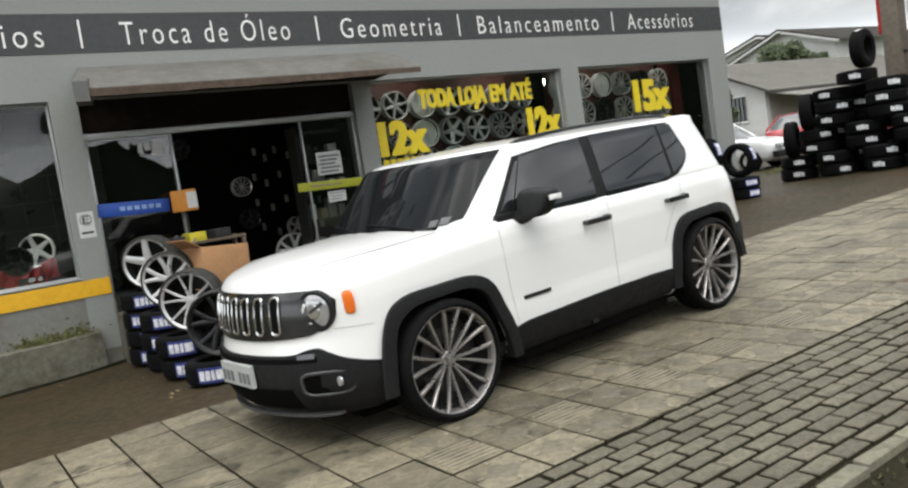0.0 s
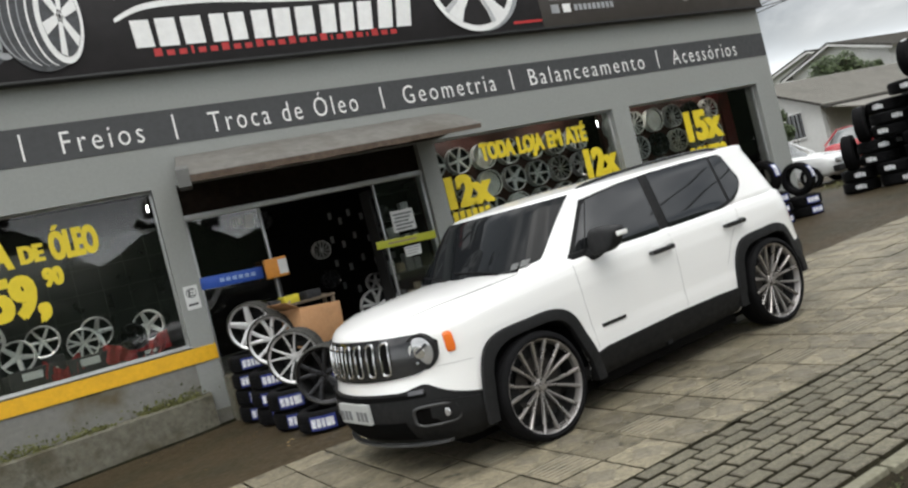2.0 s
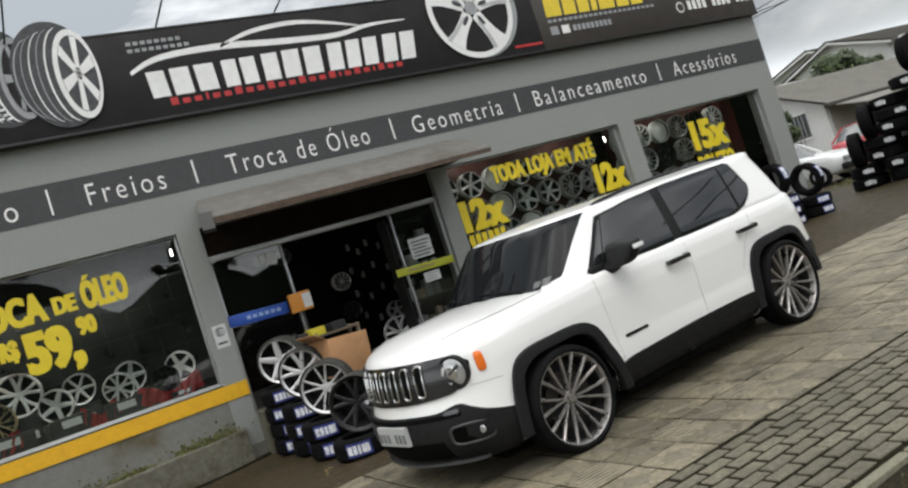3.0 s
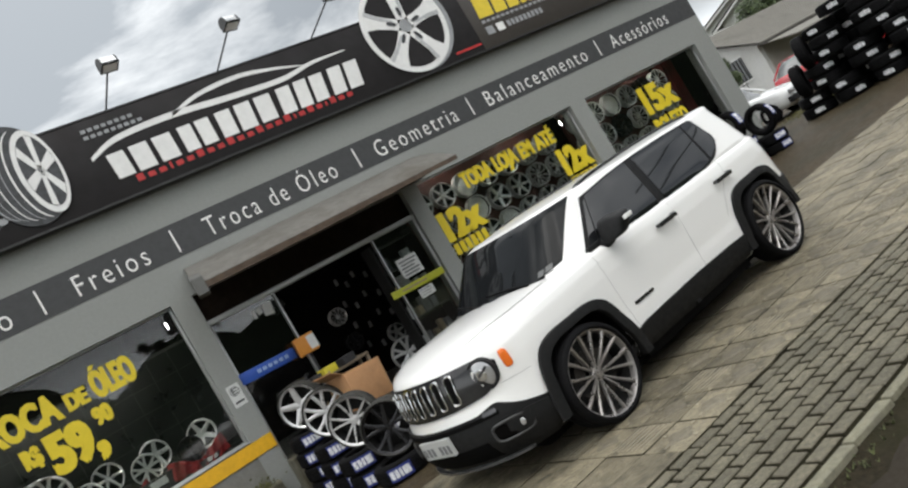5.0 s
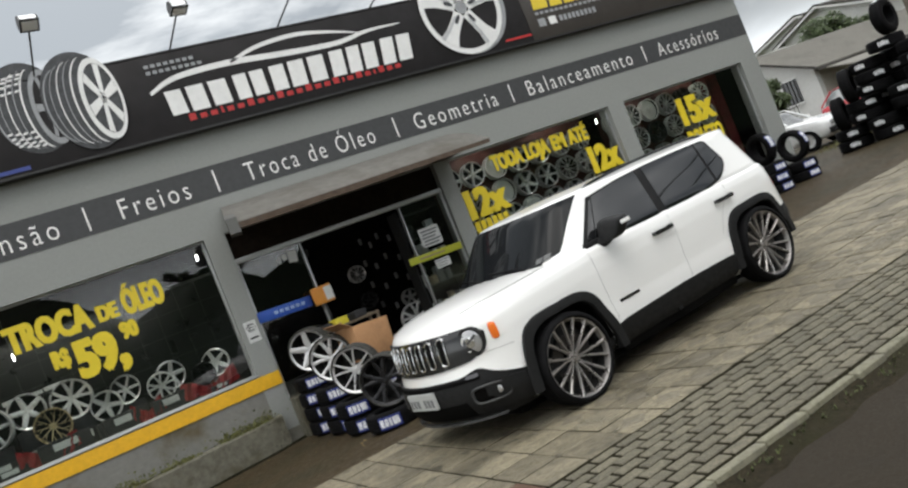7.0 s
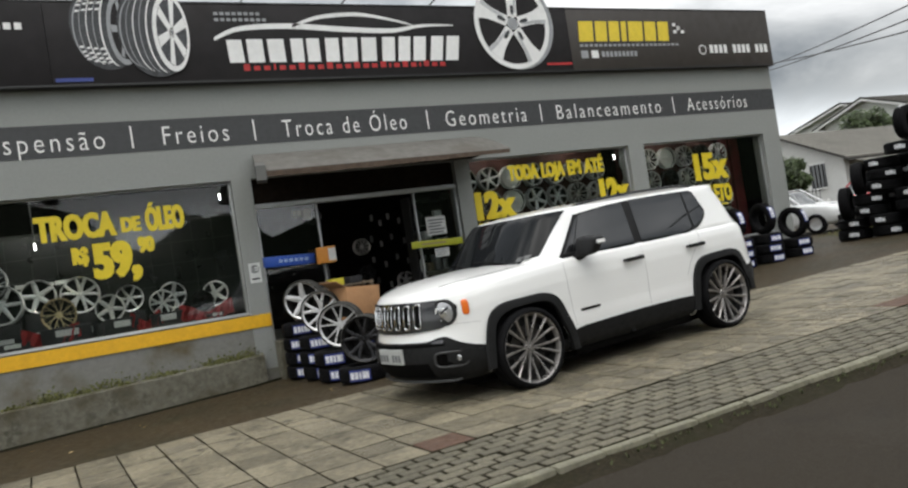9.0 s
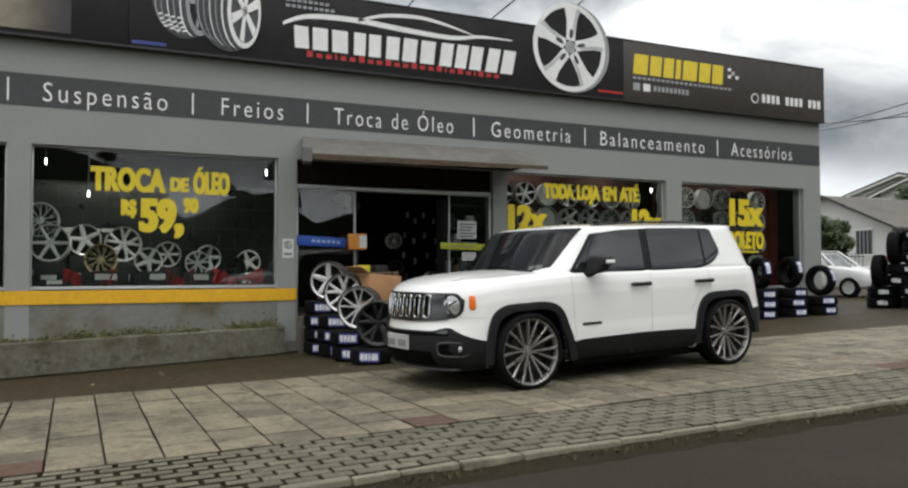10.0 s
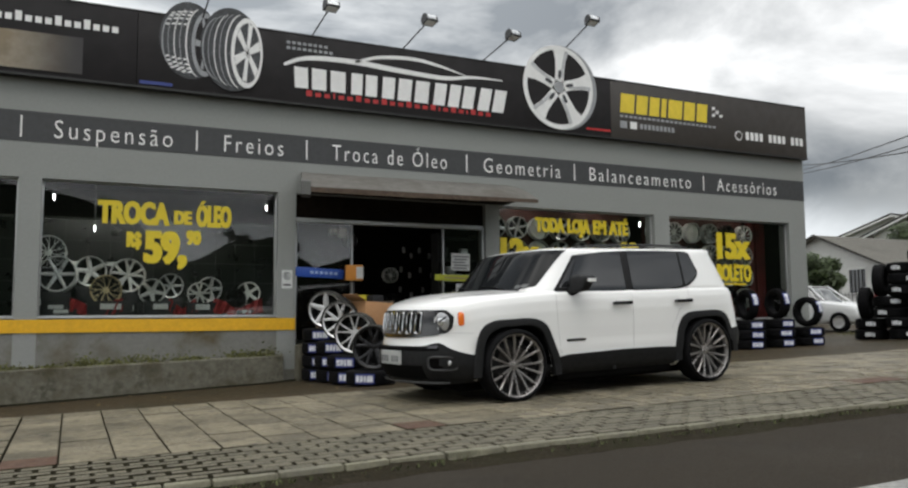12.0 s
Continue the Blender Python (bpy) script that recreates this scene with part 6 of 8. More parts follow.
rack = thing("display_rack", "low wooden and steel rack beside the entrance", "rack", "", pose(0.05, 5.35, gz(0, 5.35)))
for x, y in ((-0.35, 0.0), (0.75, 0.0), (-0.35, 0.3), (0.75, 0.3)):
    part("leg", box(x - 0.02, x + 0.02, y - 0.02, y + 0.02, 0.0, 1.17, 0.004), M["rack_wood"], rack)
for z in (0.75, 1.13):
    part("shelf", box(-0.38, 0.78, -0.03, 0.33, z, z + 0.03, 0.004), M["rack_wood"], rack)
part("brace", add_rod(bmesh.new(), (-0.35, -0.02, 0.4), (0.2, -0.02, 1.2), 0.018), M["wood"], rack)
for i, (x, w, h, mt) in enumerate(((-0.22, 0.16, 0.13, "grey_box"), (0.02, 0.14, 0.08, "grey_box"), (0.22, 0.20, 0.10, "label_yellow"), (0.50, 0.2, 0.1, "grey_box"))):
    g = thing("parts_box", "small packaged car part on the rack", "box", "packages on the rack", pose(0.05 + x, 5.42, gz(0, 5.35) + 1.161, 0, 0, 5 * i))
    part("carton_body", box(-w / 2, w / 2, -0.09, 0.09, 0, h, 0.004), M[mt], g)

banner = thing("banner", "blue plastic banner with pale bars across the glass", "banner", "", pose(-0.165, FY + 0.066, 1.525, 0, 2.5, 0))
part("sheet", box(-0.40, 0.40, -0.004, 0.004, -0.075, 0.075, 0.002), M["blue_sheet"], banner)
for i in range(6):
    part("bar", box(-0.16 + 0.08 * i, -0.105 + 0.08 * i, -0.0075, -0.0045, -0.022, 0.026), M["banner_print"], banner, "pale bar", False)
card = thing("display_box", "orange and white packaged box by the door", "box", "", pose(0.37, FY - 0.06, 1.40, 0, 0, -12))
part("carton_body", box(-0.14, 0.14, -0.09, 0.09, 0, 0.25, 0.012), M["orange_box"], card)
part("white_side", box(0.03, 0.142, -0.094, -0.088, 0.03, 0.22, 0.002), M["paper"], card, "white printed side", False)
part("post", box(-0.015, 0.015, -0.015, 0.015, -1.03, 0.0), M["black"], card, "thin black stand")
banner = thing("banner", "lime banner with a darker bar across the glass", "banner", "", pose(2.30, FY + 0.06, 1.475, 0, 1.5, 0))
part("sheet", box(-0.43, 0.52, -0.004, 0.004, -0.055, 0.055, 0.002), M["lime_sheet"], banner)
part("bar", box(-0.25, 0.2, -0.0075, -0.0045, -0.012, 0.014), M["wood"], banner, "darker bar", False)
for x, z, w, h in ((2.38, 1.76, 0.36, 0.30), (2.42, 1.31, 0.26, 0.14)):
    n = thing("notice", "printed paper notice on the door glass", "notice", "notices on the glass", pose(x, FY + 0.084, z))
    part("sheet", box(-w / 2, w / 2, -0.002, 0.002, -h / 2, h / 2), M["paper"], n, "", False)
    for k in range(5 if h > 0.2 else 3):
        z0 = h * 0.36 - k * h * (0.17 if h > 0.2 else 0.28)
        part("bar", box(-w * (0.42 - 0.05 * (k % 2)), w * (0.42 - 0.09 * (k % 3)), -0.0045, -0.0022, z0 - h * 0.09, z0), M["grey_print"], n, "grey bar of print", False)
n = thing("notice", "white paper sign with one letter on the pillar", "notice", "", pose(-0.715, FY - 0.003, 1.41))
part("sheet", box(-0.085, 0.085, -0.002, 0.002, -0.145, 0.145), M["paper"], n, "", False)
lettering("E", -0.035, 0.035, 0.015, 0.085, -0.0022, M["dark_ink"], n, "letter", 0.01, 0.001)
bm, _ = add_lathe(bmesh.new(), [(0.062, -0.004), (0.062, -0.0022), (0.054, -0.0022), (0.054, -0.004)], 28, "Y", pose(0, 0, 0.055))
part("ring", bm, M["dark_ink"], n, "dark ring", True)
part("bar", box(-0.06, 0.06, -0.004, -0.0022, -0.10, -0.075), M["dark_ink"], n, "dark bar of print", False)

# white sheets stand in for the sky's reflection on the door leaf
for x, z, w, h, tilt in ((0.02, 2.20, 0.05, 0.11, 4), (0.10, 2.215, 0.07, 0.09, -6), (0.22, 2.19, 0.13, 0.17, 8)):
    n = thing("notice", "small white sheet in place of a sky reflection on the door leaf", "notice", "stickers on the glass", pose(x, FY + 0.086, z, 0, tilt, 0))
    part("sheet", box(-w / 2, w / 2, -0.002, 0.002, -h / 2, h / 2), M["paper"], n, "", False)
l = thing("tube_lamp", "short lit lamp at the window's upper corner", "lamp", "lamps in the shop", pose(6.43, 6.22, 2.62))
part("tube", add_rod(bmesh.new(), (0, 0, -0.045), (0, 0, 0.045), 0.010), M["tube"], l, "glowing white tube")
part("fitting", add_rod(bmesh.new(), (0, 0, 0.07), (0, 0, 0.168), 0.012), M["black"], l)

# ---- window display ----
plat = thing("display_platform", "low dark platform behind the shop window", "platform", "", pose(-2.54, 6.85, 0.36))
part("top", box(-1.66, 1.66, -0.52, 0.75, 0.40, 0.47, 0.004), M["grey_box"], plat)
part("front", box(-1.66, 1.66, -0.52, -0.50, 0.0, 0.40), M["grey_box"], plat)
SHOW = [(-3.99, 1.47, 0.27, "six", "rim_silver", 0), (-4.12, 1.80, 0.25, "mesh", "rim_silver", 0.1), (-3.32, 1.24, 0.225, "mesh", "rim_gold", 0), (-3.54, 1.53, 0.23, "five", "rim_silver", 0.25), (-3.02, 1.47, 0.26, "split", "rim_silver", 0.2),
        (-2.68, 1.22, 0.225, "five", "rim_white", 0), (-2.38, 1.32, 0.225, "six", "rim_silver", 0.25), (-1.97, 1.18, 0.215, "split", "rim_white", 0), (-1.78, 1.27, 0.225, "five", "rim_silver", 0.25), (-1.42, 1.10, 0.2, "five", "rim_black", 0), (-1.18, 1.20, 0.22, "five", "rim_white", 0.22)]
NAMES = {"rim_silver": "silver", "rim_gold": "gold-toned", "rim_white": "pale painted", "rim_black": "black"}
WORDS = {"six": "six-spoke", "mesh": "mesh-spoke", "five": "five-spoke", "split": "split-spoke", "dish": "dished"}
for i, (x, z, R, style, mat, back) in enumerate(SHOW):
    R *= 0.86 if x > -2.75 else 1.0
    ob = shown_wheel(pose(x, 6.50 + back, z, -6, 20 * i, -12 + 5 * math.sin(i)), style, M[mat], NAMES[mat] + " " + WORDS[style] + " alloy rim in the shop window", R, 0, "rims in the window", False, 0.14)
    h = z - R - 0.83
    if h > 0.03:
        s = thing("display_stand", "dark carton with a white label under a rim", "box", "cartons in the window", pose(x, 6.56 + back, 0.83))
        part("carton_body", box(-0.19, 0.19, -0.1, 0.13, 0, h, 0.006), M["grey_box"], s)
        part("label", box(-0.10, 0.10, -0.103, -0.0995, h * 0.25, h * 0.25 + min(0.09, h * 0.5)), M["paper"], s, "white label", False)
for x, w, h in ((-3.92, 0.42, 0.12), (-3.27, 0.62, 0.235), (-2.58, 0.46, 0.235), (-1.97, 0.46, 0.215), (-1.30, 0.30, 0.10)):
    g = thing("carton", "dark carton with a white label before the rims", "box", "cartons before the rims", pose(x, 6.27, 0.83, 0, 0, 3 * math.sin(9 * x)))
    part("carton_body", box(-w / 2, w / 2, -0.07, 0.07, 0, h, 0.006), M["grey_box"], g)
    part("label", box(-w * 0.22, w * 0.24, -0.0725, -0.0695, h * 0.48, h * 0.48 + min(0.085, h * 0.45)), M["paper"], g, "white label", False)
for i, (x0, x1) in enumerate(((-3.80, -3.10), (-2.45, -2.05), (-1.80, -1.05))):
    c = thing("cloth", "crumpled red cloth draped along the window display", "cloth", "red cloths", pose(0, 0, 0))
    bm = bmesh.new()
    grid = []
    for k in range(31):
        x = x0 + (x1 - x0) * k / 30
        top = 0.955 + 0.15 * abs(math.cos(math.pi * k / 30)) ** 1.5 + 0.03 * noise.noise((x * 7, i, 0))
        grid.append([bm.verts.new((x + 0.02 * noise.noise((x * 9, q, i)), 6.225 + 0.022 * math.sin(k * 1.3 + 0.7 * q) + 0.02 * noise.noise((x * 11, q * 0.8, 3)) - 0.004 * q,
                                   top - (0.20 + 0.05 * noise.noise((x * 6, 4, i))) * q / 6 + 0.012 * noise.noise((x * 13, q, 7)))) for q in range(7)])
    for p, q in zip(grid, grid[1:]):
        for k in range(6):
            bm.faces.new((p[k], q[k], q[k + 1], p[k + 1]))
    r = bmesh.ops.extrude_face_region(bm, geom=list(bm.faces))
    for v in r["geom"]:
        if isinstance(v, bmesh.types.BMVert):
            v.co.y += 0.012
    part("drape", bm, M["red_cloth"], c)

# rims hung behind the other panes
wall_b = structure("wall_display", box(3.14, 6.60, 6.84, 6.92, 0.36, 3.15), M["interior_red"], "dark red-brown display wall hung with alloy rims", "wall")
wall_c = structure("wall_display", box(7.02, 9.75, 6.84, 6.92, 0.36, 3.15), M["interior_red"], "dark display wall hung with alloy rims", "wall")
KINDS = [("five", "rim_silver"), ("six", "rim_silver"), ("mesh", "rim_silver"), ("dish", "rim_white"), ("split", "rim_silver"), ("mesh", "rim_white"), ("five", "rim_black"), ("six", "rim_black")]
hung = [None] * len(KINDS)


def hang(k, x, z):
    style, mat = KINDS[k]
    m = pose(x, 6.66, z, 0, 17 * (x + z), 0)
    if hung[k] is None:
        hung[k] = shown_wheel(m, style, M[mat], NAMES[mat] + " " + WORDS[style] + " alloy rim hung in the window", 0.215, 0, "rims hung in the windows", False, 0.13)
    else:
        copy_thing(hung[k], m)


for j, z in enumerate((2.50, 2.05, 1.60, 1.15)):
    for i in range(7):
        hang((0, 1, 3, 0, 1, 2, 4)[(i + 3 * j) % 7] if j != 1 else (2, 2, 3, 0, 1, 2, 4)[i], 3.40 + 0.485 * i, z)
for j, z in enumerate((2.56, 2.10, 1.64, 1.18)):
    for i in range(6):
        hang((2, 5, 3, 2, 6, 5)[(i + 2 * j) % 6], 7.22 + 0.49 * i, z)
strip = thing("red_post", "dark red painted post inside the window", "post", "", pose(0, 0, 0))
part("post", box(9.82, 9.97, 6.7, 6.82, 0.36, 3.15), M["dark_red"], strip)
part("post", box(10.03, 10.29, 6.7, 6.82, 0.36, 3.15), M["dark_red"], strip)
# inside the door: black display wall with a few rims
inner = [(1.35, 9.15, 2.38, "six", "rim_black"), (2.25, 9.15, 1.68, "mesh", "rim_silver"), (2.30, 9.15, 1.14, "five", "rim_black"), (2.05, 6.9, 0.63, "split", "rim_silver"), (3.1, 9.15, 0.9, "five", "rim_silver")]
for x, y, z, style, mat in inner:
    shown_wheel(pose(x, y, z, 0, 10 * z, 0 if y > 9 else -14), style, M[mat], NAMES[mat] + " " + WORDS[style] + " alloy rim inside the doorway", 0.16 if z != 0.63 else 0.262, 0, "rims inside the shop", False, 0.14)
for j in range(4):
    for i in range(6):
        g = thing("hook_pack", "small packaged part hung on the dark display wall", "package", "hung packages", pose(2.55 + 0.22 * i + 0.05 * math.sin(5 * j + i), 9.298, 0.85 + 0.42 * j + 0.06 * math.cos(3 * i)))
        part("pack", box(-0.03, 0.03, -0.03, 0.0, 0, 0.12, 0.006), M["pack_grey"], g)
for x, y, z in ((-4.10, 8.2, 2.83), (-0.58, 8.2, 2.83), (-3.47, 8.2, 2.33)):
    l = thing("tube_lamp", "short lit tube lamp inside the shop", "lamp", "lamps in the shop", pose(x, y, z))
    part("tube", add_rod(bmesh.new(), (0, 0, -0.05), (0, 0, 0.05), 0.011), M["tube"], l, "glowing white tube")
    part("fitting", add_rod(bmesh.new(), (0, 0, 0.055), (0, 0, 3.15 - z), 0.012), M["black"], l)
# fill lamps added out of view above the panes to brighten the rims
for x, y, w in ((4.0, 6.42, 0.27), (5.7, 6.42, 0.27), (7.8, 6.42, 0.22), (9.3, 6.42, 0.22), (-3.35, 6.33, 1.5), (-1.75, 6.33, 1.5)):
    l = thing("tube_lamp", "added fill lamp hidden above the window head to brighten the rims", "lamp", "lamps over the displays", pose(x, y, 3.08))
    part("tube", add_rod(bmesh.new(), (-w / 2, 0, 0), (w / 2, 0, 0), 0.018 if w < 1 else 0.032), M["fill_tube"], l, "glowing white tube")
    part("fitting", box(-w / 2, w / 2, -0.03, 0.03, 0.034, 0.068), M["black"], l)

# low shelf with white boxes at the back of the window display
unit = thing("shelf_unit", "dark steel shelf topped with white boxes", "shelf", "", pose(-3.40, 8.55, 0.36))
for x in (-0.42, 0.42):
    part("upright", box(x - 0.02, x + 0.02, -0.16, 0.16, 0.0, 1.33), M["iron_shelf"], unit)
for z in (0.3, 0.8, 1.33):
    part("shelf", box(-0.44, 0.44, -0.16, 0.16, z, z + 0.025), M["iron_shelf"], unit)
for x, w, h in ((-0.29, 0.26, 0.07), (0.0, 0.24, 0.055), (0.27, 0.26, 0.065)):
    g = thing("parts_box", "flat white packaged car part on a low shelf", "box", "white boxes behind the rims", pose(-3.40 + x, 8.50, 0.36 + 1.3555))
    part("carton_body", box(-w / 2, w / 2, -0.1, 0.1, 0, h, 0.004), M["paper"], g)
# shelves with parts behind the fixed door leaf
unit = thing("shelf_unit", "dark steel shelves stocked with pale car parts", "shelf", "", pose(2.52, 6.62, 0.36))
for x in (-0.38, 0.38):
    part("upright", box(x - 0.02, x + 0.02, -0.16, 0.16, 0.0, 1.95), M["iron_shelf"], unit)
for z in (0.25, 0.65, 1.05, 1.45, 1.85):
    part("shelf", box(-0.36, 0.36, -0.16, 0.16, z, z + 0.025), M["iron_shelf"], unit)
rnd = random.Random(31)
for z in (0.25, 0.65, 1.05, 1.45):
    x = -0.33
    while x < 0.20:
        w, h = rnd.uniform(0.06, 0.15), rnd.uniform(0.10, 0.28)
        g = thing("parts_box", "small packaged car part on a steel shelf", "box", "packages on the shelves", pose(2.52 + x + w / 2, 6.55, 0.36 + z + 0.0255, 0, 0, rnd.uniform(-8, 8)))
        part("carton_body", box(-w / 2, w / 2, -0.06, 0.06, 0, h, 0.004), M[rnd.choice(("paper", "pack_grey", "grey_box", "wood", "paper"))], g)
        x += w + rnd.uniform(0.02, 0.08)
# ---- beyond the shop: parked cars, houses, trees, wires, hillside ----
M["red_paint"] = material("red_car_paint", (0.42, 0.012, 0.02), 0.25, coat=0.8)
M["old_white"] = material("old_white_car_paint", (0.66, 0.67, 0.67), 0.3, coat=0.5, grain=0.03, scale=4)
M["house_white"] = material("white_house_plaster", (0.52, 0.52, 0.50), 0.8, grain=0.06, scale=6, stain=0.3, stain_scale=0.6, stain_color=(0.42, 0.41, 0.37))
M["house_beige"] = material("beige_house_plaster", (0.34, 0.32, 0.28), 0.8, grain=0.08, scale=6, stain=0.4, stain_scale=0.7, stain_color=(0.25, 0.23, 0.2))
M["roof_sheet"] = material("weathered_fibre_roof", (0.17, 0.162, 0.142), 0.85, grain=0.2, scale=9, stain=0.6, stain_scale=0.8, stain_color=(0.11, 0.105, 0.09))
M["roof_tile"] = material("old_roof_tiles", (0.10, 0.094, 0.084), 0.85, grain=0.25, scale=8, stain=0.5, stain_scale=0.6, stain_color=(0.11, 0.1, 0.085))
M["fascia"] = material("white_fascia_board", (0.60, 0.60, 0.58), 0.6, grain=0.05, scale=8)
M["dark_void"] = material("dark_window_pane", (0.02, 0.022, 0.024), 0.15, coat=0.4)
# paler base puts the sky's reflection into the window colour
M["car_pane"] = material("sky_lit_car_window", (0.10, 0.105, 0.105), 0.06, coat=1.0, spec=1.0)
M["verge"] = material("dark_roof_verge", (0.035, 0.032, 0.028), 0.85, grain=0.3, scale=8)
M["leaf"] = material("leaf_green", (0.042, 0.064, 0.018), 0.6, grain=0.3, scale=6, island=0.45)
M["leaf_dark"] = material("wood_leaf_green", (0.030, 0.042, 0.018), 0.8, grain=0.3, scale=3, island=0.4)
M["bark"] = material("bark", (0.10, 0.075, 0.05), 0.9, grain=0.3, scale=20)
M["post_brown"] = material("weathered_concrete_post", (0.17, 0.145, 0.115), 0.85, grain=0.2, scale=12, stain=0.5, stain_scale=2)
M["sign_red_b"] = material("red_sign_panel", (0.50, 0.03, 0.02), 0.5, grain=0.05)
M["iron"] = material("dark_iron", (0.03, 0.028, 0.026), 0.6, metal=0.4)
M["hill"] = material("wooded_hill", (0.019, 0.026, 0.017), 1.0, spec=0.0, grain=0.5, scale=0.6, stain=0.6, stain_scale=0.08, bump=0.8, bump_scale=0.8)


def small_car(name, label, paint, m, kind="hatch"):
    """A plain older car: length along x, nose at x = 0, middle at y = 0."""
    ob = thing(name, label, "car", "parked cars", m)
    rows_l = [(0.0, 0.12, 3.75, 0.70), (0.12, 0.02, 3.85, 0.77), (0.45, 0.0, 3.88, 0.80), (0.75, 0.04, 3.86, 0.80), (0.93, 0.10, 3.82, 0.77), (1.0, 0.2, 3.76, 0.70)]
    rows_u = [(0.0, 1.16, 3.72, 0.72), (0.5, 1.44, 3.55, 0.64), (0.9, 1.60, 3.35, 0.57), (1.0, 1.75, 3.2, 0.48)]

    def ring_loft(rows, z0, z1, n, rise, hood):
        bm = bmesh.new()
        rings = []
        for s in [i / 12 for i in range(13)]:
            f, r, w = lerp_rows(rows, s)
            a, c = (r - f) / 2, (r + f) / 2
            rings.append([bm.verts.new((c + x, y, z0 + (z1 - z0 + (hood * max(0, min(1, (c + x) / 1.2)) if hood else 0)) * s)) for x, y in squircle(a, w, n, 72)])
        f, r, w = lerp_rows(rows, 1.0)
        a, c = (r - f) / 2, (r + f) / 2
        for k in (0.7, 0.3):
            rings.append([bm.verts.new((c + x * (0.75 + 0.25 * k), y * k, z1 + (hood * max(0, min(1, (c + x) / 1.2)) if hood else 0) + rise * (1 - k))) for x, y in squircle(a, w, n, 72)])
        for p, q in zip(rings, rings[1:]):
            for i in range(72):
                bm.faces.new((p[i], p[(i + 1) % 72], q[(i + 1) % 72], q[i]))
        bm.faces.new(rings[0][::-1]); bm.faces.new(rings[-1])
        return bm
    part("body", ring_loft(rows_l, 0.22, 0.72, 5, 0.02, 0.16), paint, ob)
    part("cabin_glass", ring_loft(rows_u, 0.84, 1.30, 4.5, 0.02, 0.0), M["car_pane"], ob, "car windows, pale with a sky reflection in their colour")
    part("roof", box(1.72, 3.22, -0.47, 0.47, 1.305, 1.335, 0.012), paint, ob)
    for s in (-1, 1):
        for (xa, za), (xb, zb) in (((1.20, 0.88), (1.76, 1.32)), ((3.66, 0.88), (3.24, 1.32)), ((2.3, 0.88), (2.34, 1.32))):
            part("pillar", add_rod(bmesh.new(), (xa, s * 0.68, za), (xb, s * 0.485, zb), 0.03), paint, ob)
        part("headlight", box(-0.02, 0.06, s * 0.52 - 0.16, s * 0.52 + 0.16, 0.52, 0.64, 0.02), M["lens"], ob, "clear headlight")
        for x in (0.72, 3.05):
            w = new("wheel"); w.parent = ob; w.matrix_basis = pose(x, s * 0.80, 0.28, 0, 0, 0 if s < 0 else 180)
            bm, r = add_lathe(bmesh.new(), [(0.17, 0.03), (0.18, -0.01), (0.28, 0.0), (0.285, 0.05), (0.285, 0.13), (0.27, 0.17)], 28)
            part("tyre", bm, M["rubber"], w)
            bm, r = add_lathe(bmesh.new(), [(0.18, 0.0), (0.15, 0.015), (0.03, 0.0)], 24)
            bm.faces.new(r[-1])
            part("rim", bm, M["rim_silver"], w)
    part("bumper", box(-0.05, 0.12, -0.74, 0.74, 0.30, 0.46, 0.03), M["cladding"] if kind == "hatch" else paint, ob)
    part("grille", box(-0.015, 0.05, -0.34, 0.34, 0.54, 0.63, 0.01), M["gloss_black"], ob, "dark grille")
    part("number_plate", box(-0.06, -0.05, -0.18, 0.18, 0.33, 0.43), M["plate"], ob, "plain pale number plate", False)
    return ob


small_car("car", "older white hatchback parked beyond the shop", M["old_white"], pose(16.7, 8.75, gz(16.6, 6) - 0.01, 0, 0, 99))
small_car("car", "red car parked beside the white one", M["red_paint"], pose(22.5, 9.05, gz(21.1, 6) - 0.05, 0, 0, 97), "sedan")


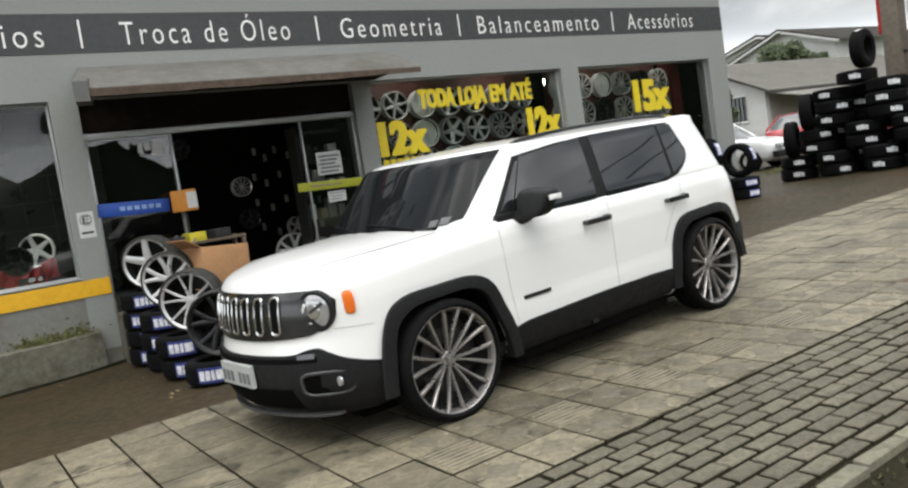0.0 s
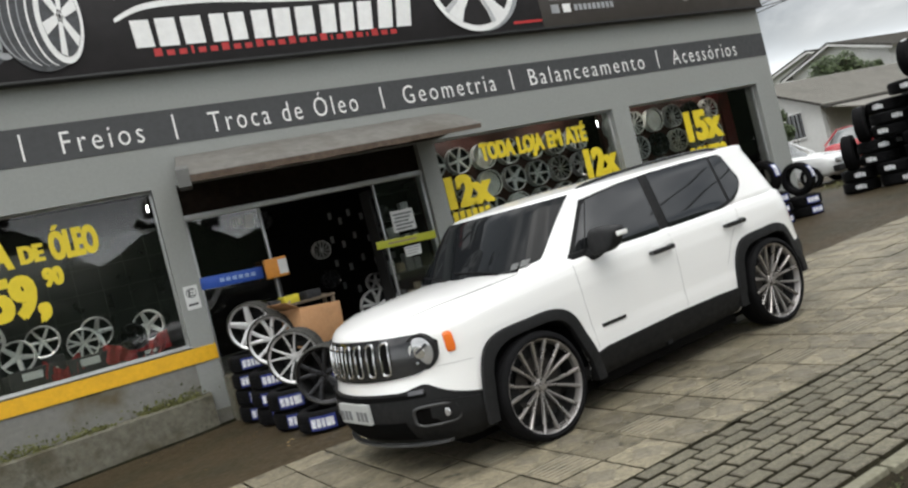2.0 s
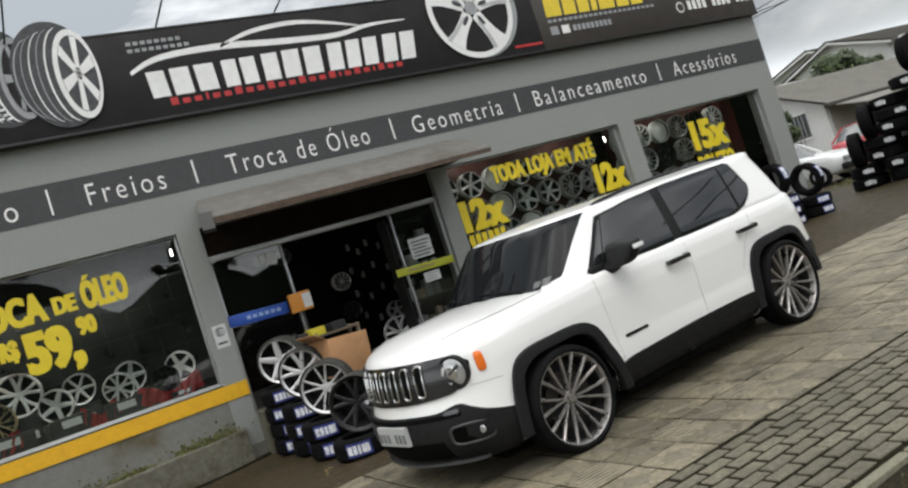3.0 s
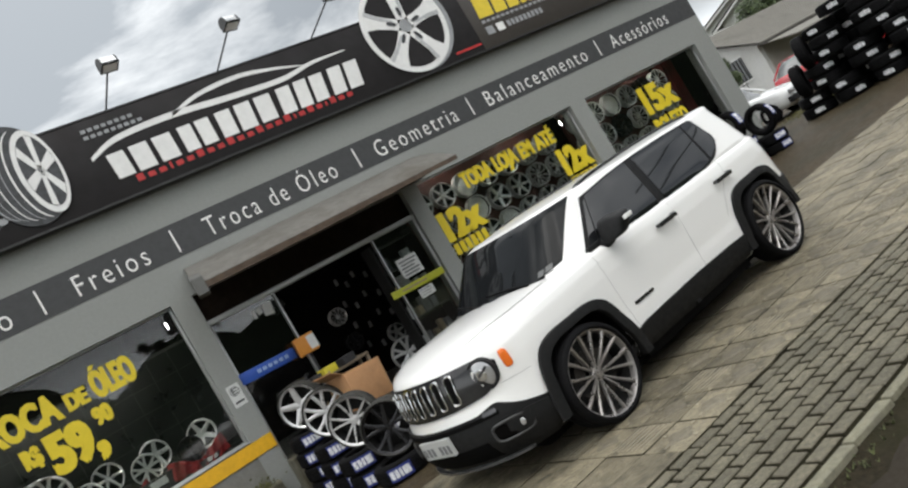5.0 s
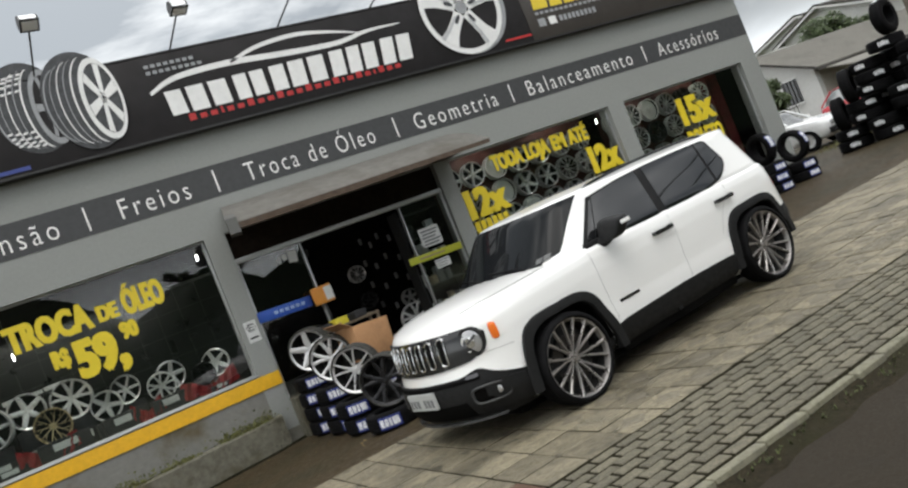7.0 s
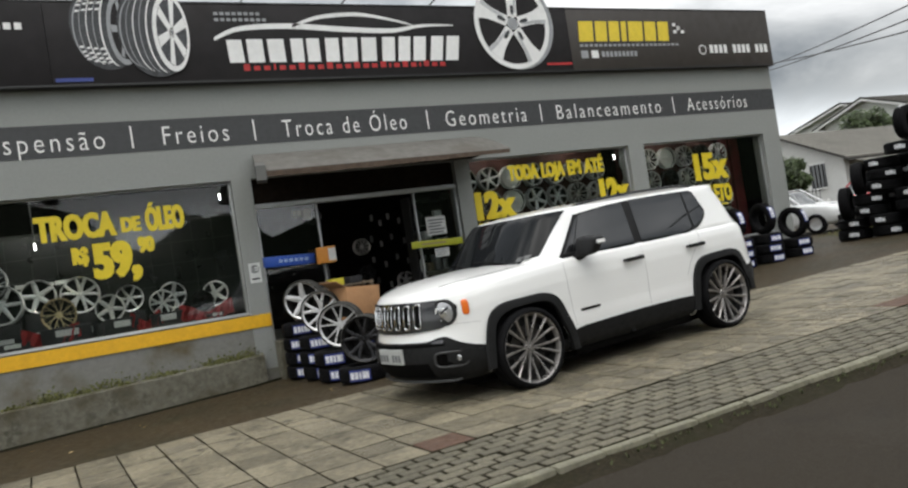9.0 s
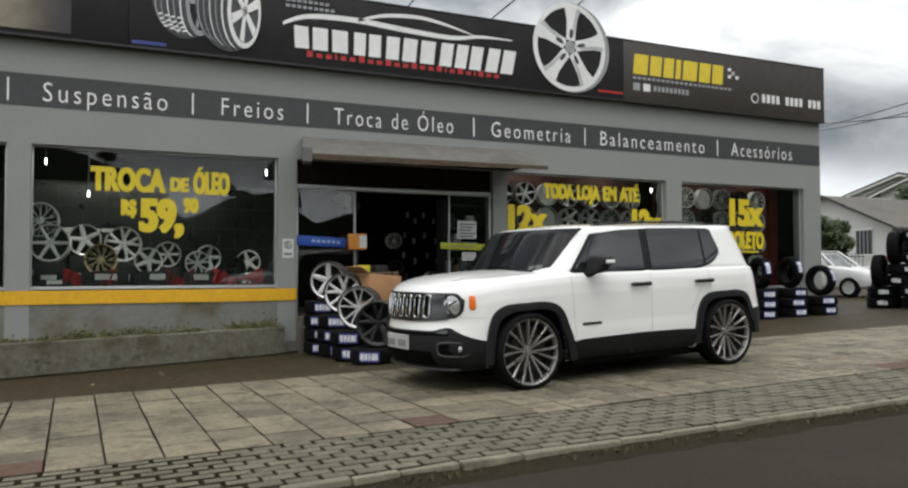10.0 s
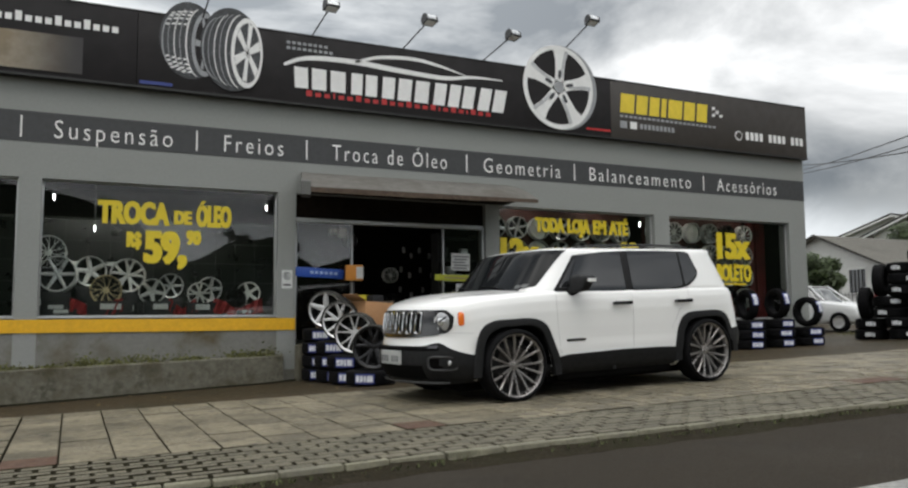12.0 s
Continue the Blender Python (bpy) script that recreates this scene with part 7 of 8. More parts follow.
def gable(name, label, x0, x1, y0, y1, zb, ze, zr, wall, roof, group="houses", lower_wall=True, over=0.45, extras=(), white_verge=True):
    """A house with its gable towards the street: ridge along y."""
    h = thing(name, label, "house", group)
    xm = (x0 + x1) / 2
    bm = bmesh.new()
    add_prism(bm, [(x0, zb), (x1, zb), (x1, ze), (xm, zr), (x0, ze)], y0, y1)
    part("wall", bm, wall, h, "", False)
    sl = (zr - ze) / (xm - x0)
    for s, xe in ((-1, x0 - over), (1, x1 + over)):
        bm = bmesh.new()
        zl = ze - over * sl
        prof = [(xm, zr)]
        for k in range(14):
            xa, xb = xm + (xe - xm) * k / 14, xm + (xe - xm) * (k + 1) / 14
            za, zb2 = zr + (zl - zr) * k / 14, zr + (zl - zr) * (k + 1) / 14
            prof += [(xa, za + 0.05), (xb, zb2 + 0.10)]
        prof.append((xe, zl))
        add_prism(bm, prof, y0 - over, y1 + over)
        rf = part("roof", bm, roof, h, "", False)
        bm = bmesh.new()
        if white_verge:
            add_prism(bm, [(xm, zr - 0.16), (xm, zr - 0.03), (xe, zl - 0.03), (xe, zl - 0.16)], y0 - over - 0.03, y0 - over - 0.005)
            part("bargeboard", bm, M["fascia"], rf, "white bargeboard", False)
        bm = bmesh.new()
        add_prism(bm, [(xm, zr - 0.028), (xm, zr + 0.09), (xe, zl + 0.09), (xe, zl - 0.028)], y0 - over - 0.05, y0 - over - 0.005)
        part("verge", bm, M["verge"], rf, "dark roof edge", False)
    for kind, a, b, c, d in extras:
        win = part(kind, box(a, b, y0 - 0.06, y0 - 0.005, c, d), M["dark_void"] if kind == "window" else M["bark"], h, "dark barred window" if kind == "window" else "dark wooden door", False)
        part("frame", box(a - 0.08, b + 0.08, y0 - 0.09, y0 - 0.062, d, d + 0.09), M["fascia"], win, "", False)
        part("frame", box(a - 0.08, b + 0.08, y0 - 0.09, y0 - 0.062, c - 0.09, c), M["fascia"], win, "", False)
        for k in range(4):
            xk = a + (b - a) * (k + 0.5) / 4
            part("bar", box(xk - 0.02, xk + 0.02, y0 - 0.10, y0 - 0.062, c, d), M["iron"], win, "", False)
    return h


Z = 0.35
FACE_WEST = pose(0, 0, 0, 0, 0, -90)
low = gable("house", "low white house with a wide gable and a weathered roof", -26.2, -19.05, 31.0, 47.5, Z, 3.22, 4.82, M["house_white"], M["roof_sheet"], "houses",
            extras=(("window", -20.95, -20.1, 1.85, 3.0), ("door", -22.4, -21.65, Z, 2.9)), white_verge=False)
part("side_cladding", box(-19.046, -19.02, 31.3, 47.4, Z, 3.0), M["house_beige"], low, "beige boarded side", False)
for k in range(9):
    ya = 31.2 + 1.8 * k
    part("side_roof_sheet", add_prism(bmesh.new(), [(-18.62, 2.93), (-17.1, 2.58), (-17.1, 2.53), (-18.62, 2.88)], ya, ya + 1.77), M["roof_sheet"], low, "weathered sheet of the lower side roof", False)
# dark strip along the eave line, above the lower side roof
part("eave_board", box(-18.66, -18.60, 30.6, 47.9, 2.90, 3.04), M["verge"], low, "dark strip along the eave", False)
part("side_window", box(-19.018, -18.99, 35.6, 36.1, 1.9, 2.8), M["fascia"], low, "pale narrow window", False)
tall = gable("house", "taller white house with a tiled gable roof behind", -35.0, -24.6, 47.0, 58.0, Z, 6.15, 7.6, M["house_white"], M["roof_tile"], "houses",
             extras=(("window", -31.5, -30.0, 3.6, 4.8),))
wing = gable("house", "white gabled wing rising behind the low roof", -30.2, -23.6, 45.2, 56.0, Z, 6.2, 7.35, M["house_white"], M["roof_tile"], "houses", over=0.6)
part("chimney", box(-33.9, -33.4, 49.0, 49.5, 6.4, 7.3), M["roof_tile"], tall, "small roof chimney", False)
for h in (low, tall, wing):
    h.matrix_basis = FACE_WEST
gate = thing("fence", "dark iron fence before the houses", "fence", "")
for i in range(26):
    part("bar", add_rod(bmesh.new(), (29.4, 19.4 + 0.2 * i, Z), (29.4, 19.4 + 0.2 * i, Z + 1.5), 0.016, seg=6), M["iron"], gate)
for z in (0.3, 1.35):
    part("rail", box(29.38, 29.42, 19.3, 24.5, Z + z, Z + z + 0.04), M["iron"], gate)
wall = thing("garden_wall", "low pale garden wall before the houses", "wall", "")
part("wall_body", box(29.6, 29.8, 19.2, 30.0, 0.0, 1.25, 0.02), M["house_white"], wall)


def leaves(bm, c, r, count, size, rnd):
    for _ in range(count):
        d = Vector((rnd.gauss(0, 1), rnd.gauss(0, 1), rnd.gauss(0, 0.8)))
        d = d.normalized() * r * (0.55 + 0.5 * rnd.random())
        p = Vector(c) + d
        u = Vector((rnd.uniform(-1, 1), rnd.uniform(-1, 1), rnd.uniform(-1, 1))).normalized()
        w = u.orthogonal().normalized()
        s = size * rnd.uniform(0.6, 1.3)
        v = [bm.verts.new(p + q) for q in (-u * s, w * s * 0.45, u * s, -w * s * 0.45)]
        bm.faces.new(v)


def tree(name, label, base, height, spread, clumps, per, size, mat, seed, group="trees"):
    rnd = random.Random(seed)
    ob = thing(name, label, "tree", group, pose(*base))
    bm = bmesh.new()
    add_rod(bm, (0, 0, 0), (0.05 * spread, 0, height * 0.5), 0.05 * height * 0.6, 0.05 * height * 0.35, 10)
    tips = []
    for k in range(clumps):
        a = 2.4 * k + rnd.uniform(-0.3, 0.3)
        rr = spread * rnd.uniform(0.25, 0.85)
        tips.append((rr * math.cos(a), rr * math.sin(a), height * rnd.uniform(0.5, 0.98)))
    for tip in tips[:8]:
        add_rod(bm, (0.02, 0, height * rnd.uniform(0.3, 0.5)), tip, 0.018 * height, 0.006 * height, 6)
    part("trunk", bm, M["bark"], ob)
    bm = bmesh.new()
    for tip in tips:
        leaves(bm, tip, spread * rnd.uniform(0.28, 0.45), per, size, rnd)
    part("crown", bm, mat, ob, "", False)
    return ob


tree("tree", "small leafy tree before the white house", (22.0, 15.1, 0.3), 2.6, 0.8, 30, 230, 0.10, M["leaf"], 3)
tree("tree", "bushy tree above the sheet roof", (41.6, 24.7, 0.3), 5.7, 1.5, 30, 230, 0.16, M["leaf"], 5)
tree("tree", "bushy tree above the sheet roof", (43.0, 23.6, 0.3), 5.0, 0.9, 18, 150, 0.15, M["leaf"], 6)

# post and red board beyond the tyre pile
post = thing("sign_post", "weathered concrete post with a red and white board", "sign post", "", pose(14.54, 4.74, gz(14.54, 4.7)))
part("post", box(-0.17, 0.17, -0.17, 0.17, 0, 6.5, 0.02), M["post_brown"], post)
part("board", box(-0.06, 0.06, -1.45, -0.30, 1.5, 5.2, 0.01), M["fascia"], post, "white board")
for k in range(3):
    part("bar", box(-0.066, -0.0605, -1.3, -0.42, 2.75 + 0.42 * k, 2.95 + 0.42 * k), M["sign_red_b"], post, "red bar", False)
part("side_board", box(-0.04, 0.04, 0.19, 0.30, 2.6, 5.2, 0.01), M["sign_red_b"], post, "narrow red strip")
part("bracket", box(-0.1, 0.1, -0.19, -0.171, 2.15, 2.2), M["iron"], post)
part("bracket", box(-0.1, 0.1, 0.171, 0.19, 2.8, 2.85), M["iron"], post)

for k, (ha, hb) in enumerate(((8.62, 5.51), (8.45, 5.96), (8.25, 5.67))):
    w = thing("overhead_wire", "thin dark overhead wire", "wire", "overhead wires")
    a, b = Vector((30.0, 22.1, ha)), Vector((17.2, 7.93, hb))
    d = b - a
    bm = bmesh.new()
    pts = [a - d * 0.8 + d * 2.6 * i / 24 for i in range(25)]
    for i, p in enumerate(pts):
        p.z -= 0.25 * math.sin(math.pi * i / 24)
    add_tube(bm, pts, 0.018, 5)
    part("wire", bm, M["iron"], w)
for k, z in enumerate((4.75, 5.0, 5.15, 5.5)):
    w = thing("overhead_wire", "thin dark overhead wire along the far kerb", "wire", "overhead wires")
    bm = bmesh.new()
    add_tube(bm, [(-40 + 5 * j, -12.0 - 0.02 * k, z - 0.5 * math.sin(math.pi * (j % 8) / 8) + SLOPE * (-40 + 5 * j) * 0.6) for j in range(17)], 0.009, 5)
    part("wire", bm, M["iron"], w)

for x in (-34.0, 24.0):
    p = thing("utility_pole", "grey concrete utility pole across the street", "pole", "utility poles", pose(x, -12.02, -0.6 + SLOPE * x))
    part("pole", add_rod(bmesh.new(), (0, 0, 0), (0, 0, 9.2 - 0.4 * SLOPE * x), 0.16, 0.10, 12), M["post_brown"], p)
    part("crossarm", box(-0.06, 0.06, -0.7, 0.7, 7.9, 8.02), M["bark"], p)

# wooded hillside over the road
RIDGE = [(-170, 15.0), (-40, 14.5), (-14, 13.2), (-5.7, 12.3), (-2.5, 11.3), (1.6, 9.6), (2.8, 8.2), (5.6, 6.2), (7.0, 6.6), (9.2, 7.8), (12.0, 8.7), (14.0, 8.8), (15.3, 7.6), (16.4, 7.0), (17.4, 5.0), (18.5, 4.0), (22.0, 4.2), (25.5, 7.6), (30.0, 9.6), (48.0, 15.0), (70.0, 24.0), (240.0, 30.0)]


def ridge_height(x):
    return lerp_rows(RIDGE, x)[0] + 0.35 * noise.noise((x * 0.45, 1.7, 0)) + 0.18 * noise.noise((x * 1.6, 4.2, 0))


bm = bmesh.new()
rows = []
for j in range(17):
    k = j / 10
    y = -34 - 26 * k if k <= 1 else -60 - 110 * (k - 1)
    rise = k ** 0.75 if k <= 1 else 1 - 0.25 * (k - 1)
    rows.append([bm.verts.new((x, y, -1.5 + (ridge_height(x) + 1.5) * rise + (0.5 * noise.noise((x * 0.3, y * 0.3, 1.0)) if k < 1 else 0.0)))
                 for x in [-160 + 8 * i for i in range(18)] + [-16 + 0.6 * i for i in range(100)] + [44 + 8 * i for i in range(24)]])
for p, q in zip(rows, rows[1:]):
    for i in range(len(p) - 1):
        bm.faces.new((p[i], p[i + 1], q[i + 1], q[i]))
structure("hillside", bm, M["hill"], "dark wooded hillside across the street", "hill", True)
for k, (x, h, w) in enumerate(((9.7, 1.5, 0.7), (10.9, 1.0, 0.8), (-1.0, 1.3, 1.0), (-8.0, 1.8, 1.4), (15.6, 1.2, 0.9), (26.5, 1.6, 1.2), (3.4, 0.9, 0.7))):
    tree("tree", "dark small tree on the ridge across the street", (x, -59.5, ridge_height(x) - 0.4), h, w, 12, 60, 0.13, M["leaf_dark"], 40 + k, "trees on the ridge")
for k, (x, y, h, s) in enumerate(((26.0, -34.0, 5.5, 3.0), (-24.0, -27.0, 7.0, 3.6), (42.0, -36.0, 7.5, 4.0))):
    tree("tree", "dark broad tree across the street", (x, y, -0.6), h, s, 30, 170, 0.24, M["leaf_dark"], 20 + k, "trees across the street")
# ---- weeds, fallen leaves, kerb ----
rnd = random.Random(11)
bm = bmesh.new()
for k in range(48):
    x = rnd.choice((rnd.uniform(-4.9, -0.7), rnd.uniform(-3.6, -0.8), rnd.uniform(-8, -4)))
    zt = 0.205 + 0.03 * (x + 1.5)
    size = 0.35 + 1.35 * rnd.random() ** 2
    for _ in range(int(10 + 34 * size)):
        c = Vector((x + rnd.gauss(0, 0.055) * size * 1.6, 5.958 + rnd.uniform(-0.03, 0.025), zt + abs(rnd.gauss(0, 0.04)) * size))
        u = Vector((rnd.uniform(-1, 1), rnd.uniform(-0.8, 0.2), rnd.uniform(-0.2, 1))).normalized()
        w = u.cross(Vector((0.2, -1, 0.3))).normalized()
        s = rnd.uniform(0.012, 0.033)
        bm.faces.new([bm.verts.new(c + q) for q in (-u * s, w * s * 0.5, u * s, -w * s * 0.5)])
M["weed"] = material("olive_weed", (0.105, 0.108, 0.034), 0.8, grain=0.3, scale=20, island=0.4)
tagged(part("weeds", bm, M["weed"], None, "", False), "green weeds growing along the footing's top", "weeds", "", "stuff")
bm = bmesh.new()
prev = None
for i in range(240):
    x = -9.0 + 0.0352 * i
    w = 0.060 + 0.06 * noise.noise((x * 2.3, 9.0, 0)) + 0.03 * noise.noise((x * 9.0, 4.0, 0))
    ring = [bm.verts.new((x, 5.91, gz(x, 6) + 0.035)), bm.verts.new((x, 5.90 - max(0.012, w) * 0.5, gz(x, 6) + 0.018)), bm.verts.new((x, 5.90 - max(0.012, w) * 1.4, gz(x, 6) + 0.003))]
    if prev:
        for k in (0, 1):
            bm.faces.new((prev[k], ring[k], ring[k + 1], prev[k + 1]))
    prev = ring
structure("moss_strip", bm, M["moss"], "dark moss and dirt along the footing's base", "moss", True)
bm = bmesh.new()
for k in range(46):
    x, y = rnd.uniform(-4.5, 2.5), rnd.uniform(2.3, 5.7)
    a, s = rnd.uniform(0, 6.28), rnd.uniform(0.012, 0.035)
    u, w = Vector((math.cos(a), math.sin(a), 0.1)) * s, Vector((-math.sin(a), math.cos(a), 0.15)) * s * 0.5
    c = Vector((x, y, gz(x, y) + 0.010))
    v = [bm.verts.new(c + q) for q in (-u, w, u, -w)]
    bm.faces.new(v)
patch = bmesh.new()
for k in range(1500):
    x, y = rnd.gauss(15.9, 0.55), rnd.gauss(7.7, 0.5)
    c, a, h = Vector((x, y, gz(x, 6) - 0.004)), rnd.uniform(0, 6.28), rnd.uniform(0.03, 0.09)
    side = Vector((-math.sin(a), math.cos(a), 0)) * 0.012
    patch.faces.new([patch.verts.new(q) for q in (c - side, c + side, c + Vector((math.cos(a) * 0.03, math.sin(a) * 0.03, h)))])
tagged(part("grass_patch", patch, M["weed"], None, "", False), "short green grass before the parked white car", "grass", "", "stuff")
M["dry_leaf"] = material("dry_leaf", (0.30, 0.22, 0.10), 0.8, island=0.5)
tagged(part("fallen_leaves", bm, M["dry_leaf"], None, "", False), "dry leaves and litter on the forecourt", "leaves", "", "stuff")
bm = bmesh.new()
for k in range(1500):
    x = rnd.uniform(-6, 9)
    y = -2.026 - abs(rnd.gauss(0, 0.045))
    if noise.noise((x * 1.3, 7.0, 0)) < rnd.uniform(-0.3, 0.3):
        continue
    s = rnd.uniform(0.007, 0.021)
    c = Vector((x, y, gz(x) - 0.052))
    for _ in range(3):
        a = rnd.uniform(0, 6.28)
        tip = c + Vector((math.cos(a) * s, math.sin(a) * s, s * 1.5))
        side = Vector((-math.sin(a), math.cos(a), 0)) * s * 0.35
        bm.faces.new([bm.verts.new(q) for q in (c - side, c + side, tip)])
M["gutter_weed"] = material("dark_gutter_grass", (0.060, 0.070, 0.024), 0.85, grain=0.3, scale=20, island=0.4)
tagged(part("gutter_grass", bm, M["gutter_weed"], None, "", False), "thin grass and dirt in the gutter", "grass", "", "stuff")
bm = bmesh.new()
pts = []
for i in range(70):
    k = i / 69
    x = 0.05 + 1.6 * k
    pts.append((x, -0.940 + 0.035 * noise.noise((x * 4, 0, 0)) + 0.02 * noise.noise((x * 15, 3, 0)), max(0.001, 0.0015 + 0.017 * math.exp(-((x - 0.55) / 0.2) ** 2) * (0.6 + 1.2 * noise.noise((x * 17, 1, 0))) + 0.007 * math.exp(-((x - 1.15) / 0.2) ** 2) * (0.5 + noise.noise((x * 21, 4, 0))))))
for (xa, ya, wa), (xb, yb, wb) in zip(pts, pts[1:]):
    bm.faces.new([bm.verts.new((x, y, gz(x) + 0.0075)) for x, y in ((xa, ya - wa), (xb, yb - wb), (xb, yb + wb), (xa, ya + wa))])
structure("crack", bm, M["joint"], "dark broken gap between tiles and pavers", "crack")

# ---- paving pieces: tiles, pavers, kerb stones ----
TILT_M = Matrix.Rotation(-math.atan(SLOPE), 4, "Y")
pavement = bpy.data.objects["pavement"]
road = bpy.data.objects["road"]
TP, TW = 0.335, 0.3225


def tile_mesh(kind, mat):
    bm = bmesh.new()
    h = TW / 2
    low = [bm.verts.new((x, y, -0.034)) for x, y in ((-h, -h), (h, -h), (h, h), (-h, h))]
    mid = [bm.verts.new((x, y, -0.004)) for x, y in ((-h, -h), (h, -h), (h, h), (-h, h))]
    t = h - 0.005
    top = [bm.verts.new((x, y, 0.0)) for x, y in ((-t, -t), (t, -t), (t, t), (-t, t))]
    for side, (p, q) in enumerate(((low, mid), (mid, top))):
        for i in range(4):
            bm.faces.new((p[i], p[(i + 1) % 4], q[(i + 1) % 4], q[i])).material_index = 0 if side else 3
    bm.faces.new(top)

    def ridge(x0, x1, y0, y1, zz=0.006):
        b = [bm.verts.new((x, y, 0.0)) for x, y in ((x0, y0), (x1, y0), (x1, y1), (x0, y1))]
        e = 0.003
        c = [bm.verts.new((x, y, zz)) for x, y in ((x0 + e, y0 + e), (x1 - e, y0 + e), (x1 - e, y1 - e), (x0 + e, y1 - e))]
        for i in range(4):
            bm.faces.new((b[i], b[(i + 1) % 4], c[(i + 1) % 4], c[i]))
        bm.faces.new(c).material_index = 1
    if kind == "lined":
        for k in range(7):
            y = -0.126 + 0.042 * k
            ridge(-t + 0.012, t - 0.012, y - 0.012, y + 0.012)
    if kind == "flower":
        n = 20
        for r0, r1 in ((0.055, 0.085),):
            a = [bm.verts.new((r0 * (1 + 0.22 * math.cos(2 * u)) * math.cos(u), r0 * (1 + 0.22 * math.cos(2 * u)) * math.sin(u), 0.009)) for u in (2 * math.pi * i / n for i in range(n))]
            b = [bm.verts.new((r1 * (1 + 0.18 * math.cos(4 * u)) * math.cos(u), r1 * (1 + 0.18 * math.cos(4 * u)) * math.sin(u), 0.0005)) for u in (2 * math.pi * i / n for i in range(n))]
            for i in range(n):
                bm.faces.new((a[i], a[(i + 1) % n], b[(i + 1) % n], b[i])).material_index = 2
            bm.faces.new(a).material_index = 2
        for s in (-1, 1):
            ridge(-0.012, 0.012, *sorted((s * 0.108, s * 0.15)))
            ridge(*sorted((s * 0.108, s * 0.15)), -0.012, 0.012)
    me = bpy.data.meshes.new("tile")
    bmesh.ops.recalc_face_normals(bm, faces=bm.faces)
    bm.to_mesh(me); bm.free()
    for q in (mat, M["tile_worn"], M["tile_groove"], M["joint"]):
        me.materials.append(q)
    return me


TILES = {k: tile_mesh(k, M["tile"]) for k in ("plain", "lined", "flower")}
M["rust"] = material("rusty_cover", (0.082, 0.042, 0.024), 0.75, grain=0.3, scale=25, stain=0.5, stain_scale=6, bump=0.5, bump_scale=120)
COVERS = {(-9, 0), (-1, 0), (14, 0), (15, 0)}
far_verts, far_faces = [], []


def add_far(verts, faces, cx, cy, cz, hx, hy, top, rot=0.0):
    n = len(verts)
    e = 0.005
    for dx, dy, dz in ((-hx, -hy, -0.03), (hx, -hy, -0.03), (hx, hy, -0.03), (-hx, hy, -0.03), (-hx + e, -hy + e, top), (hx - e, -hy + e, top), (hx - e, hy - e, top), (-hx + e, hy - e, top)):
        verts.append((cx + dx, cy + dy, cz + dz + SLOPE * dx))
    faces += [(n, n + 1, n + 5, n + 4), (n + 1, n + 2, n + 6, n + 5), (n + 2, n + 3, n + 7, n + 6), (n + 3, n, n + 4, n + 7), (n + 4, n + 5, n + 6, n + 7)]


rnd = random.Random(7)
for i in range(-34, 82):
    for j in range(9):
        x, y = -1.31 + TP * (i + 1), -0.935 + TP * (j + 0.5)
        kind = "plain"
        if x > -0.6:
            kind = ("flower", "lined", "flower", "lined", "plain")[(j + (i % 2) * (j % 2)) % 5] if j < 5 else "plain"
        elif rnd.random() < 0.1:
            kind = "lined"
        dz = rnd.uniform(-0.003, 0.003)
        if (i, j) in COVERS:
            c = new("cover", tile_mesh("plain", M["rust"]))
            c.parent = pavement
            c.matrix_basis = Matrix.Translation((x, y, gz(x) + 0.002)) @ TILT_M
            tagged(c, "rusty brown service cover")
            continue
        if -9 <= i < 24:
            o = new("tile", TILES[kind])
            o.parent = pavement
            o.matrix_basis = Matrix.Translation((x, y, gz(x) + dz)) @ TILT_M @ pose(0, 0, 0, rnd.uniform(-0.5, 0.5), rnd.uniform(-0.5, 0.5), rnd.uniform(-0.5, 0.5) + (90 if kind == "flower" and rnd.random() < 0.5 else 0))
        else:
            add_far(far_verts, far_faces, x, y, gz(x) + dz, TW / 2, TW / 2, 0.0)


def joined(name, verts, faces, mat, label):
    me = bpy.data.meshes.new(name)
    me.from_pydata(verts, [], faces)
    me.materials.append(mat)
    me.materials.append(M["joint"])
    me.polygons.foreach_set("material_index", [0 if i % 5 == 4 else 1 for i in range(len(faces))])
    o = new(name, me)
    o.parent = pavement
    return tagged(o, label, "", "", "stuff")


joined("tile_rest", far_verts, far_faces, M["tile_far"], "cement tiles farther along the pavement")

